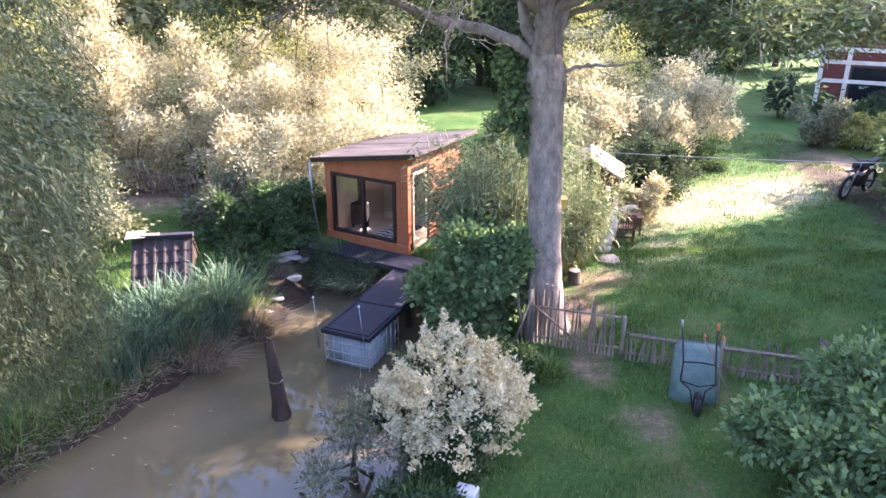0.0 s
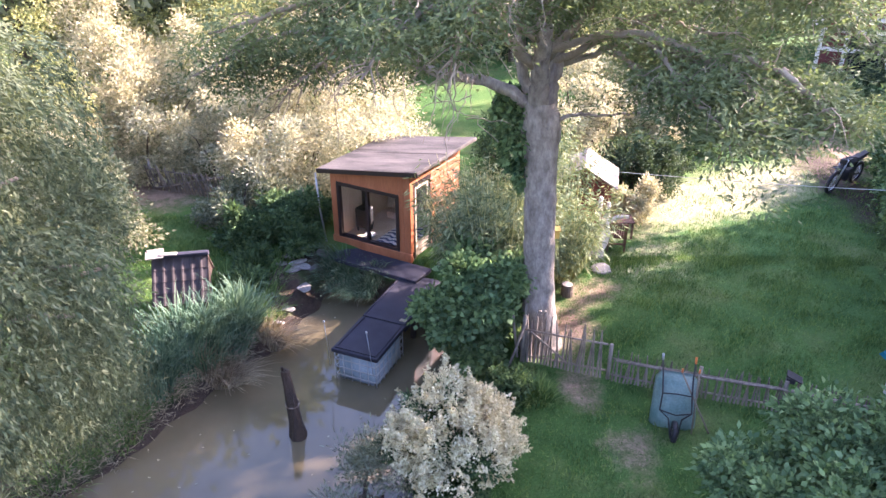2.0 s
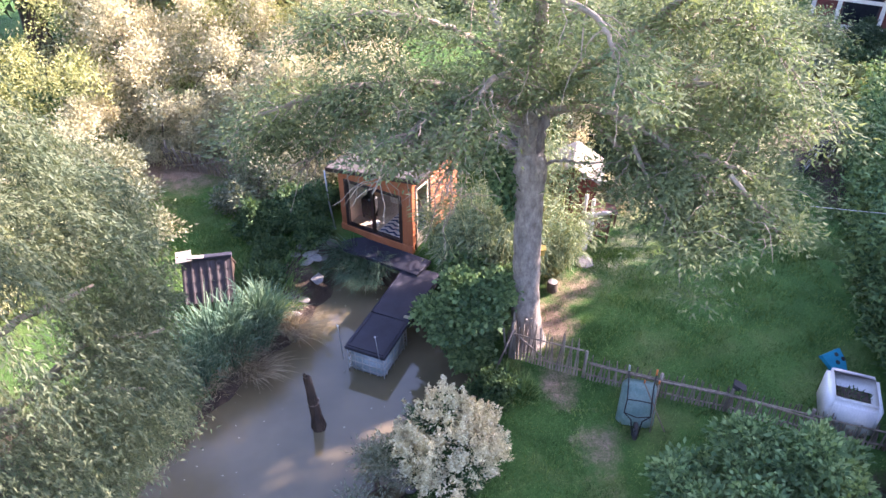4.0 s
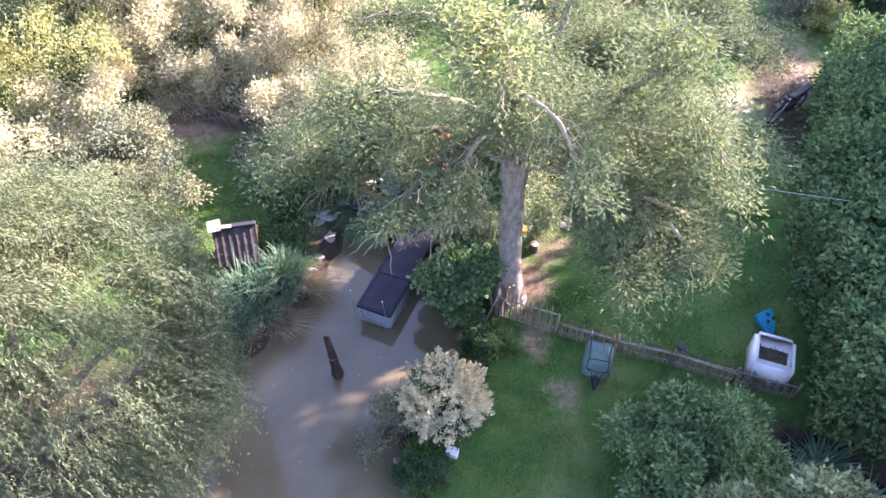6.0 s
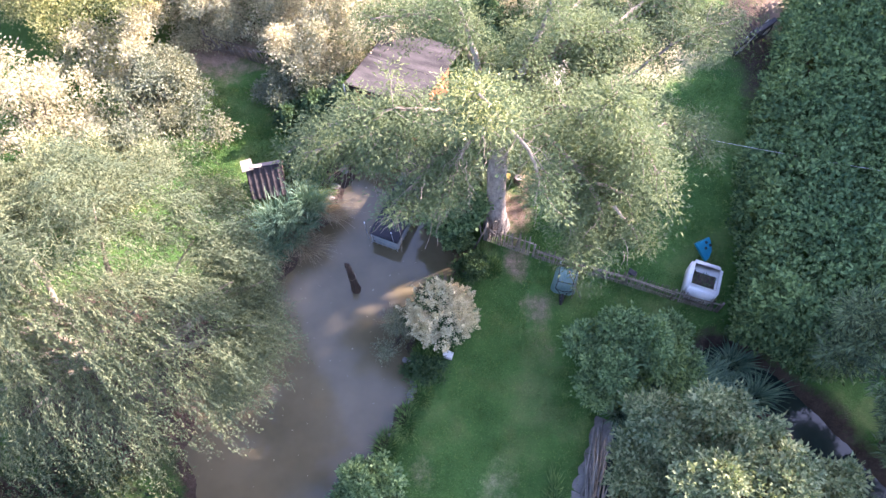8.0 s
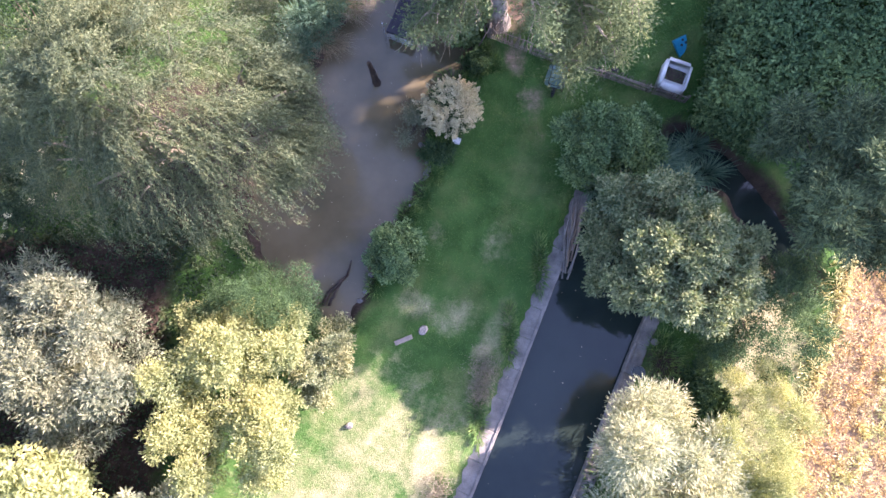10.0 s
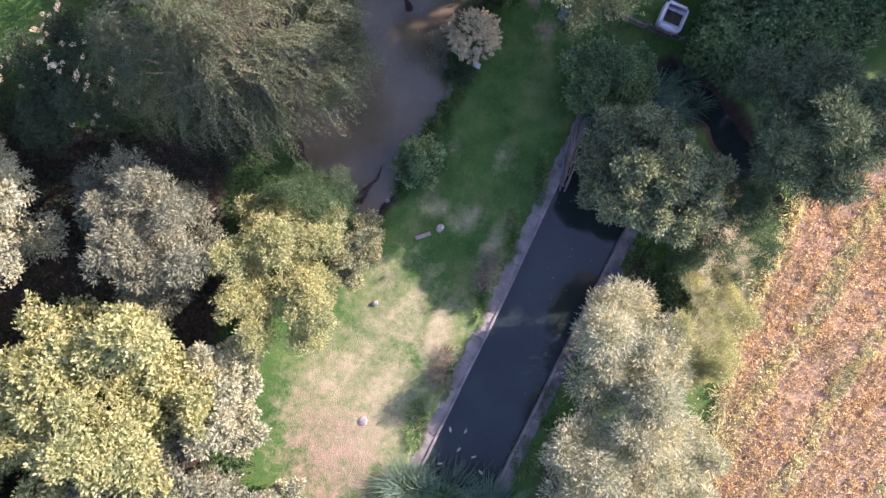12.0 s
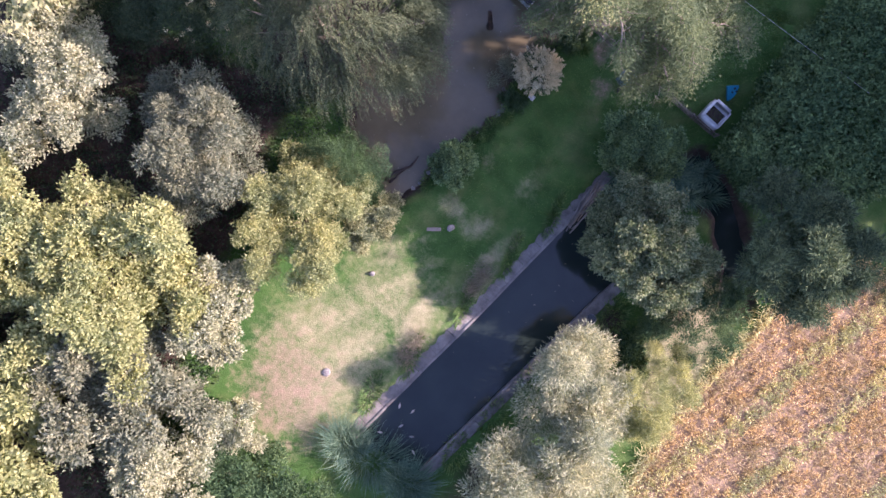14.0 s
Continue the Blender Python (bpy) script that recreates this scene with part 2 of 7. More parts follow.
M_GROUND = make_ground()

# ---- mesh helpers ----
RNG = np.random.default_rng(11)


def mesh_np(name, verts, faces, material, parent=None, label="", smooth=False):
    """One mesh object from vertex rows and equal-sized face rows."""
    verts, faces = np.asarray(verts, np.float32), np.asarray(faces, np.int32)
    me = bpy.data.meshes.new(name)
    k = faces.shape[1]
    me.vertices.add(len(verts))
    me.vertices.foreach_set("co", verts.ravel())
    me.loops.add(faces.size)
    me.loops.foreach_set("vertex_index", faces.ravel())
    me.polygons.add(len(faces))
    me.polygons.foreach_set("loop_start", np.arange(0, faces.size, k, dtype=np.int32))
    if smooth:
        me.polygons.foreach_set("use_smooth", np.ones(len(faces), bool))
    me.update(calc_edges=True)
    me.materials.append(material)
    ob = new(name, me)
    if parent:
        ob.parent = parent
    if label:
        ob["label"] = label
    return ob


def part(name, bm, material, parent=None, label="", smooth=False):
    """Link a bmesh as one mesh object under a thing or a part."""
    me = bpy.data.meshes.new(name)
    if smooth:
        for f in bm.faces:
            f.smooth = True
    bm.to_mesh(me)
    bm.free()
    me.materials.append(material)
    ob = new(name, me)
    if parent:
        ob.parent = parent
    if label:
        ob["label"] = label
    return ob


def thing(name, m, label, category, group="", kind=""):
    ob = new(name)
    ob.empty_display_size = 0.2
    ob.matrix_world = m
    return tagged(ob, label, category, group, kind)


def box(bm, x0, y0, z0, x1, y1, z1, m=None, bev=0.0):
    """A box into bm, its edges bevelled."""
    t = bmesh.new()
    bmesh.ops.create_cube(t, size=1, matrix=Matrix.Translation(((x0 + x1) / 2, (y0 + y1) / 2, (z0 + z1) / 2)) @ Matrix.Diagonal((abs(x1 - x0), abs(y1 - y0), abs(z1 - z0), 1)))
    if bev:
        bmesh.ops.bevel(t, geom=t.edges[:], offset=bev, segments=1, affect="EDGES")
    if m:
        bmesh.ops.transform(t, matrix=m, verts=t.verts)
    me = bpy.data.meshes.new("tmp")
    t.to_mesh(me)
    t.free()
    bm.from_mesh(me)
    bpy.data.meshes.remove(me)
    return bm


def boxed(x0, y0, z0, x1, y1, z1, m=None, bev=0.0):
    return box(bmesh.new(), x0, y0, z0, x1, y1, z1, m, bev)


def tube_arrays(pts, radii, sides=8):
    pts = np.asarray(pts, float)
    n = len(pts)
    tan = np.gradient(pts, axis=0)
    tan /= np.linalg.norm(tan, axis=1, keepdims=True) + 1e-9
    ref = np.where(np.abs(tan[:, 2:3]) > 0.9, [[1.0, 0, 0]], [[0, 0, 1.0]])
    u = np.cross(tan, ref)
    u /= np.linalg.norm(u, axis=1, keepdims=True) + 1e-9
    for k in range(1, n):
        if u[k] @ u[k - 1] < 0:
            u[k] = -u[k]
    w = np.cross(tan, u)
    a = np.linspace(0, 2 * np.pi, sides, endpoint=False)
    ring = np.cos(a)[None, :, None] * u[:, None] + np.sin(a)[None, :, None] * w[:, None]
    v = (pts[:, None] + ring * np.asarray(radii, float)[:, None, None]).reshape(-1, 3)
    k = np.arange(n - 1)[:, None] * sides
    j = np.arange(sides)[None]
    jn = (j + 1) % sides
    f = np.stack([k + j, k + jn, k + sides + jn, k + sides + j], -1).reshape(-1, 4)
    caps_v = np.array([pts[0], pts[-1]])
    c0, c1 = len(v), len(v) + 1
    jj = np.arange(sides)
    f0 = np.stack([np.full(sides, c0), (jj + 1) % sides, jj, np.full(sides, c0)], -1)
    f1 = np.stack([np.full(sides, c1), (n - 1) * sides + jj, (n - 1) * sides + (jj + 1) % sides, np.full(sides, c1)], -1)
    return np.vstack([v, caps_v]), f, np.vstack([f0, f1])[:, :3]


def tubes(name, lines, material, parent=None, label="", sides=8):
    """Tapered tubes along polylines [(points, radii), ...] as one mesh."""
    bm = bmesh.new()
    for pts, radii in lines:
        v, f, c = tube_arrays(pts, radii, sides)
        vs = [bm.verts.new(p) for p in v]
        for q in f:
            bm.faces.new([vs[i] for i in q])
        for q in c:
            bm.faces.new([vs[i] for i in q])
    for f in bm.faces:
        f.smooth = True
    return part(name, bm, material, parent, label)


def bent(a, b, rng, n=8, sag=0.0, wob=0.05):
    """A wavering line from a to b, lifted by sag in its middle."""
    a, b = np.asarray(a, float), np.asarray(b, float)
    s = np.linspace(0, 1, n)[:, None]
    p = a + (b - a) * s
    d = np.linalg.norm(b - a)
    off = np.cumsum(rng.normal(0, wob * d / n ** 0.5, (n, 3)), 0)
    off -= off[-1] * s
    p += off * np.sin(np.pi * s) ** 0.5
    p[:, 2] += sag * np.sin(np.pi * s[:, 0])
    return p


def unit(v):
    return v / (np.linalg.norm(v, axis=-1, keepdims=True) + 1e-9)


def leaf_arrays(p, d, length, width, rng, fold=0.12, facing=None, corners=4):
    """A leaf of three or four corners at each p, pointing along d, its face turned roughly to facing."""
    n = len(p)
    side = unit(np.cross(d, rng.normal(size=(n, 3)) if facing is None else facing + rng.normal(0, 0.45, (n, 3))))
    nor = np.cross(side, d)
    length, width = np.broadcast_to(length, n)[:, None], np.broadcast_to(width, n)[:, None]
    if corners == 3:
        return np.stack([p + d * length * 0.3 + side * width / 2, p + d * length, p - side * width / 2], 1).reshape(-1, 3)
    mid = p + d * length * 0.45 + nor * length * fold
    v = np.stack([p, mid + side * width / 2, p + d * length, mid - side * width / 2], 1).reshape(-1, 3)
    return v


def leaves(name, p, d, length, width, material, parent, rng, label="", fold=0.12, facing=None, corners=4):
    v = leaf_arrays(p, d, length, width, rng, fold, facing, corners)
    return mesh_np(name, v, np.arange(len(v)).reshape(-1, corners), material, parent, label)


def sprays(rng, centres, outward, per, spread, length, droop=0.0, flat=0.5):
    """Leaves in sprays about twig tips: positions and directions."""
    n = len(centres)
    k = rng.normal(size=(n, per, 3))
    d = unit(outward[:, None] * 0.6 + unit(k) * flat * 2 + np.array([0, 0, -droop]))
    p = centres[:, None] + k * spread * 0.45 + outward[:, None] * rng.uniform(-0.5, 0.4, (n, per, 1)) * spread
    return p.reshape(-1, 3), d.reshape(-1, 3)


def clump_twigs(rng, clumps, count, under=0.35, depth=0.22):
    """Twig tips over the upper and outer skins of ellipsoid clumps: places and outward directions."""
    c = np.asarray(clumps, float)
    area = (c[:, 3] * c[:, 4] + c[:, 4] * c[:, 5] + c[:, 3] * c[:, 5])
    which = rng.choice(len(c), count, p=area / area.sum())
    o = unit(rng.normal(size=(count, 3)))
    flip = (o[:, 2] < 0) & (rng.random(count) > under)
    o[flip, 2] *= -1
    r = 1 - np.abs(rng.normal(0, depth, count))[:, None]
    bumps = 1 + 0.12 * np.sin(o[:, :1] * 7 + which[:, None]) * np.cos(o[:, 1:2] * 6 + which[:, None] * 2)
    p = c[which, :3] + o * c[which, 3:6] * r * bumps
    return p, o


def ball_clumps(rng, centre, size, count, small=(0.28, 0.45), low=-0.35):
    """Lobes over a crown and lesser lobes upon each, so that the outline is billowed and broken."""
    centre, size = np.asarray(centre, float), np.asarray(size, float)
    n = max(7, int(count * 0.38))
    # directions spread evenly over the crown, then shaken
    k = np.arange(n) + 0.5
    a, z = k * 2.39996 + rng.uniform(0, 6.3), 1 - k * (1 - max(low, -1)) / n
    o = np.stack([np.cos(a) * np.sqrt(1 - z * z), np.sin(a) * np.sqrt(1 - z * z), z], -1)
    o = unit(o + rng.normal(0, 0.24, (n, 3)))
    r = rng.uniform(0.5, 0.95, (n, 1)) * rng.choice([1.0, 1.0, 0.7], (n, 1))
    p = centre + o * r * size
    s = rng.uniform(small[0] * 0.75, small[1] * 1.1, (n, 1)) * 0.92 * size.mean() * rng.uniform(0.8, 1.2, (n, 3)) * (1, 1, 0.85)
    k = 7
    q = unit(o[:, None] * 0.7 + unit(rng.normal(size=(n, k, 3))))
    p2 = (p[:, None] + q * s[:, None] * rng.uniform(0.7, 1.05, (n, k, 1))).reshape(-1, 3)
    s2 = (np.repeat(s, k, 0) * rng.uniform(0.3, 0.52, (n * k, 1))).reshape(-1, 3)
    core = np.r_[centre, size * 0.55][None]
    return np.vstack([np.hstack([p2, s2]), np.hstack([p, s * 0.8]), core])


def plant(name, base, clumps, twigs, per, length, width, material, label, category="shrub", spread=0.16, droop=0.1, stems=5, stem_r=0.04,
          bark=None, trunk_h=None, group="", under=0.35, flat=0.5, seed=1, depth=0.15, fork=0.5, corners=3, fine=1.0):
    """A tree or shrub: trunk (or stems) with limbs to its clumps, and a crown of leaves in sprays."""
    rng = np.random.default_rng(seed)
    base = np.asarray(base, float)
    ob = thing(name, Matrix.Translation(base), label, category, group)
    c = np.asarray(clumps, float)
    c = np.hstack([c[:, :3] - base, c[:, 3:]])
    length, width = length * fine, width * fine
    if fine < 1:
        twigs, per, spread = twigs * 0.62, per * 1.5, spread * 0.8
    p, o = clump_twigs(rng, c, int(twigs / fine ** 0.8), under, depth)
    per = int(per / fine)
    p, d = sprays(rng, p, o, per, spread, length, droop, flat)
    k = len(p)
    leaves("crown", p, d, length * rng.uniform(0.7, 1.25, k), width * rng.uniform(0.75, 1.2, k), material, ob, rng, facing=np.repeat(o * 0.6 + (0, 0, 0.55), per, 0), corners=corners)
    bark = bark or M_BARKD
    lines = []
    if trunk_h:
        top = np.array([c[:, 0].mean() * 0.5, c[:, 1].mean() * 0.5, trunk_h])
        lines.append((bent((0, 0, -0.3), top, rng, 9, 0, 0.05), np.linspace(stem_r * 1.25, stem_r * 0.7, 9)))
        for q in c[rng.choice(len(c), min(stems, len(c)), replace=False)]:
            lines.append((bent(top * rng.uniform(fork, 1.0), q[:3] + [0, 0, q[5] * 0.3], rng, 7, 0.15, 0.1), np.linspace(stem_r * 0.5, 0.012, 7)))
        tubes("trunk", lines, bark, ob)
    else:
        for q in c[rng.choice(len(c), min(stems, len(c)), replace=False)]:
            a = np.r_[rng.normal(0, 0.12, 2), -0.15]
            tubes("stem", [(bent(a, q[:3], rng, 7, 0.1, 0.08), np.linspace(stem_r, 0.01, 7))], bark, ob, sides=6)
    return ob


# ---- ground ----
POND = np.array([(-3.9, 14.7), (-3.5, 15.7), (-3.1, 16.7), (-2.2, 16.8), (-0.9, 16.2), (0.4, 14.9), (0.95, 13.6), (1.1, 12.5), (0.85, 11.6), (-0.1, 10.9), (-0.5, 9.9),
                 (-0.89, 8.81), (-0.71, 7.39), (-1.2, 6.22), (-2, 4.96), (-2.68, 3.75), (-3.13, 2.33), (-3.54, 1.39), (-4.14, 1.24), (-4.96, 1.89), (-6.24, 2.96), (-7.33, 3.92), (-7.98, 5.43),
                 (-7.49, 7.42), (-6.89, 9.02), (-6.1, 10.2), (-5.75, 11.2), (-5.15, 12.2), (-4.4, 13.5)])
CANAL = np.array([(5.87, 6.38), (4.34, 2.76), (3.36, 0.26), (2.37, -2.28), (0.83, -5.95), (-1.06, -10.56), (2.44, -10.84), (3.51, -8.4), (5.71, -3.23), (7.46, 0.86), (8.88, 3.71), (7.79, 6.73)])
DITCH = np.array([(9.3, 9.19), (10.57, 8.64), (12.64, 6.76), (13.91, 4.5), (14.44, 2.69), (13.36, 2.58), (12.53, 4.4), (11.3, 6.44), (9.66, 7.36), (8.55, 8.2)])


def inside_distance(x, y, poly):
    """Signed distance to a polygon's edge: minus inside."""
    q = np.roll(poly, -1, 0)
    d = np.full(x.shape, 1e9)
    cross = np.zeros(x.shape, bool)
    for (ax, ay), (bx, by) in zip(poly, q):
        ex, ey = bx - ax, by - ay
        t = np.clip(((x - ax) * ex + (y - ay) * ey) / (ex * ex + ey * ey), 0, 1)
        d = np.minimum(d, np.hypot(x - ax - t * ex, y - ay - t * ey))
        hit = ((ay > y) != (by > y)) & (x < (bx - ax) * (y - ay) / (by - ay + 1e-12) + ax)
        cross ^= hit
    return np.where(cross, -d, d)


def smooth(a, b, v):
    t = np.clip((v - a) / (b - a), 0, 1)
    return t * t * (3 - 2 * t)


def height(x, y):
    """The ground's height."""
    x, y = np.asarray(x, float), np.asarray(y, float)
    z = 0.42 + 0.5 * smooth(9, 17, y) + 0.25 * smooth(20, 45, y) + 0.03 * np.sin(x * 0.9) * np.sin(y * 0.7 + 1) + 0.2 * smooth(11, 15, x) * (1 - smooth(2, 8, y))
    z += 0.27 * smooth(1.5, 6.5, x) * smooth(6, 10, y) * (1 - smooth(13, 19, y))
    z -= 0.25 * smooth(-3.5, -6, x) * smooth(8, 12, y) * (1 - smooth(17, 20, y))
    wob = 0.12 * np.sin(x * 3.1 + np.cos(y * 2.3)) + 0.08 * np.sin(y * 5.3 + x * 2.2)
    dp = inside_distance(x, y, POND) + wob
    z = np.where(dp > 0, z * smooth(-0.25, 0.75, dp), np.maximum(-0.55, dp * 0.9) + 0.05)
    dc = inside_distance(x, y, CANAL)
    z = np.where(dc < 0.12, -0.7, np.where(dc < 0.72, np.minimum(z, 0.2), z))
    dd = inside_distance(x, y, DITCH) + wob
    z = np.where(dd < 0.5, np.minimum(z, 0.42 - 0.7 * smooth(0.5, -0.5, dd)), z)
    return z


def blob(x, y, cx, cy, rx, ry, turn=0.0):
    c, s = math.cos(radians(turn)), math.sin(radians(turn))
    u, w = (x - cx) * c + (y - cy) * s, -(x - cx) * s + (y - cy) * c
    return np.clip(1.3 - ((u / rx) ** 2 + (w / ry) ** 2) ** 0.5, 0, 1)


def field_edge(y):
    """The x at which the field begins."""
    return 13.26 + np.where(y > -3.63, 0.366, 0.170) * (y - -3.63)


def axis_steps(lo, hi, step, far):
    mid = np.arange(lo, hi + step / 2, step)
    out = [step]
    while sum(out) < far:
        out.append(out[-1] * 1.25)
    grow = np.cumsum(out)
    return np.r_[(lo - grow)[::-1], mid, hi + grow]


def build_ground():
    gx, gy = np.meshgrid(axis_steps(-19, 27, 0.22, 900), axis_steps(-17, 38, 0.22, 900))
    gz = height(gx, gy) + 0.012 * np.sin(gx * 9.7 + gy * 3) * np.sin(gy * 8.9 - gx * 2)
    far = np.hypot(gx, gy - 10)
    gz += smooth(60, 800, far) * 6
    ny, nx = gx.shape
    i = np.arange(nx * ny).reshape(ny, nx)
    f = np.stack([i[:-1, :-1], i[:-1, 1:], i[1:, 1:], i[1:, :-1]], -1).reshape(-1, 4)
    ob = mesh_np("ground", np.stack([gx, gy, gz], -1).reshape(-1, 3), f, M_GROUND, smooth=True)
    dp, dd, dc = inside_distance(gx, gy, POND), inside_distance(gx, gy, DITCH), inside_distance(gx, gy, CANAL)
    # soil under the willow and the trees beyond the pond stands in for shade
    soil = np.maximum.reduce([np.clip(0.9 - dp / 0.55, 0, 1) * np.where(gx > -2.5, 0.8, 1), np.clip(1 - dd / 0.8, 0, 1), blob(gx, gy, 13, 22.5, 1.4, 6.5) * 0.8,
                              blob(gx, gy, 8.6, -0.5, 0.9, 1.6, 15.5) * 0.8, blob(gx, gy, 5.62, -9.34, 1.2, 3.0, -22.5) * 0.8, np.clip(0.95 - dc / 0.5, 0, 1) * 0.6,
                              smooth(-9.6, -11.5, gx) * (1 - smooth(3.5, 5.5, gy)), blob(gx, gy, -3.9, 17, 0.9, 1.2), blob(gx, gy, -4.6, 15.7, 1.5, 1.3), blob(gx, gy, -5.4, 14.2, 1.3, 1.4) * 0.9, blob(gx, gy, -10.0, 7.8, 5.0, 4.6)])
    # Dry patches; the strip at (8.6, 21.4) and south lawn also carry painted sunlight.
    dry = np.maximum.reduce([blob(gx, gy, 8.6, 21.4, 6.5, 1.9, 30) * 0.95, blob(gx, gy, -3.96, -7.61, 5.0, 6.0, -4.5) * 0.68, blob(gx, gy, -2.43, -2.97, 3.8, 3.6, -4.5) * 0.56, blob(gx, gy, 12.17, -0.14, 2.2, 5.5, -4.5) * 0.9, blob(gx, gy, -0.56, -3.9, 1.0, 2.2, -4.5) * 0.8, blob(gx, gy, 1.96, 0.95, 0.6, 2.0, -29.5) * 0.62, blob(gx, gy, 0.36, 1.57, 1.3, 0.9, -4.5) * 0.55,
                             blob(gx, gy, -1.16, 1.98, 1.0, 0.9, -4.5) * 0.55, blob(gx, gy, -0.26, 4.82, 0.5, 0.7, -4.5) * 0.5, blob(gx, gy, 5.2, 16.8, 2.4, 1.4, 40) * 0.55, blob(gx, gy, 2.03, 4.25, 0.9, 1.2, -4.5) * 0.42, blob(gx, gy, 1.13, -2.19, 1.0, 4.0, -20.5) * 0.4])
    sand = np.maximum.reduce([blob(gx, gy, 3.5, 10.2, 0.7, 1.3) * 0.46, blob(gx, gy, 3.88, 8.37, 0.6, 0.6) * 0.42, blob(gx, gy, 2.7, 14, 1.0, 1.2) * 0.75, blob(gx, gy, 2.8, 12, 0.55, 1.0) * 0.72,
                              blob(gx, gy, -5.17, -9.46, 3.2, 4.2, -4.5) * 0.5, blob(gx, gy, 3.4, 15.2, 1.1, 1.0) * 0.6, blob(gx, gy, 13.8, 25.5, 2.2, 3.6) * 0.75, blob(gx, gy, -9.2, 21.6, 2.6, 2.0) * 0.8])
    edge = field_edge(gy)
    field = np.clip((gx - edge + 0.9) / 1.2, 0, 1) * (1 - smooth(4, 9, gy))
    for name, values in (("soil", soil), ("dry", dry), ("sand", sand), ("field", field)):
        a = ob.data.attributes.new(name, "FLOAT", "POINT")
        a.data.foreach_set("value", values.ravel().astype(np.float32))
    return tagged(ob, "shaded garden lawn with bare earth, dry patches, painted sun and tree shade", "ground", kind="structure")


def water(name, poly, z, material, label):
    lo, hi = poly.min(0) - 0.5, poly.max(0) + 0.5
    xs, ys = np.arange(lo[0], hi[0], 0.5), np.arange(lo[1], hi[1], 0.5)
    gx, gy = np.meshgrid(xs, ys)
    keep = inside_distance(gx + 0.25, gy + 0.25, poly) < 0.75
    cells = np.stack([gx[keep], gy[keep]], -1)
    v = (cells[:, None] + np.array([(0, 0), (0.5, 0), (0.5, 0.5), (0, 0.5)])).reshape(-1, 2)
    key, inv = np.unique(np.round(v, 3), axis=0, return_inverse=True)
    ob = mesh_np(name, np.hstack([key, np.full((len(key), 1), z)]), inv.reshape(-1, 4), material, smooth=True)
    return tagged(ob, label, "water", kind="structure")


build_ground()
water("water_pond", POND, 0.0, M_POND, "murky brown pond water reflecting sky and trees")
water("water_canal", CANAL, -0.02, M_CANAL, "dark still water in a concrete-edged basin")
# the ditch gets a dark glossy sheet in the canal's material
water("water_ditch", DITCH, 0.02, M_CANAL, "dark glossy sheet lying in the overgrown ditch")


def gz(x, y):
    return float(height(np.array([x]), np.array([y]))[0])

# ---- trees ----


def bundle(name, lines, material, parent=None, label="", sides=5):
    """Many thin tubes as one mesh."""
    verts, faces, k = [], [], 0
    for pts, radii in lines:
        v, f, _ = tube_arrays(pts, radii, sides)
        verts.append(v)
        faces.append(f + k)
        k += len(v)
    return mesh_np(name, np.vstack(verts), np.vstack(faces), material, parent, label, True)


def spline(pts, n):
    """A smooth line of n points through pts, with whatever else their rows carry."""
    p = np.asarray(pts, float)
    p = np.vstack([2 * p[0] - p[1], p, 2 * p[-1] - p[-2]])
    t = np.linspace(0, len(pts) - 1 - 1e-6, n)
    i = t.astype(int)
    u = (t - i)[:, None]
    a, b, c, d = p[i], p[i + 1], p[i + 2], p[i + 3]
    return 0.5 * (2 * b + (c - a) * u + (2 * a - 5 * b + 4 * c - d) * u ** 2 + (3 * b - a - 3 * c + d) * u ** 3)


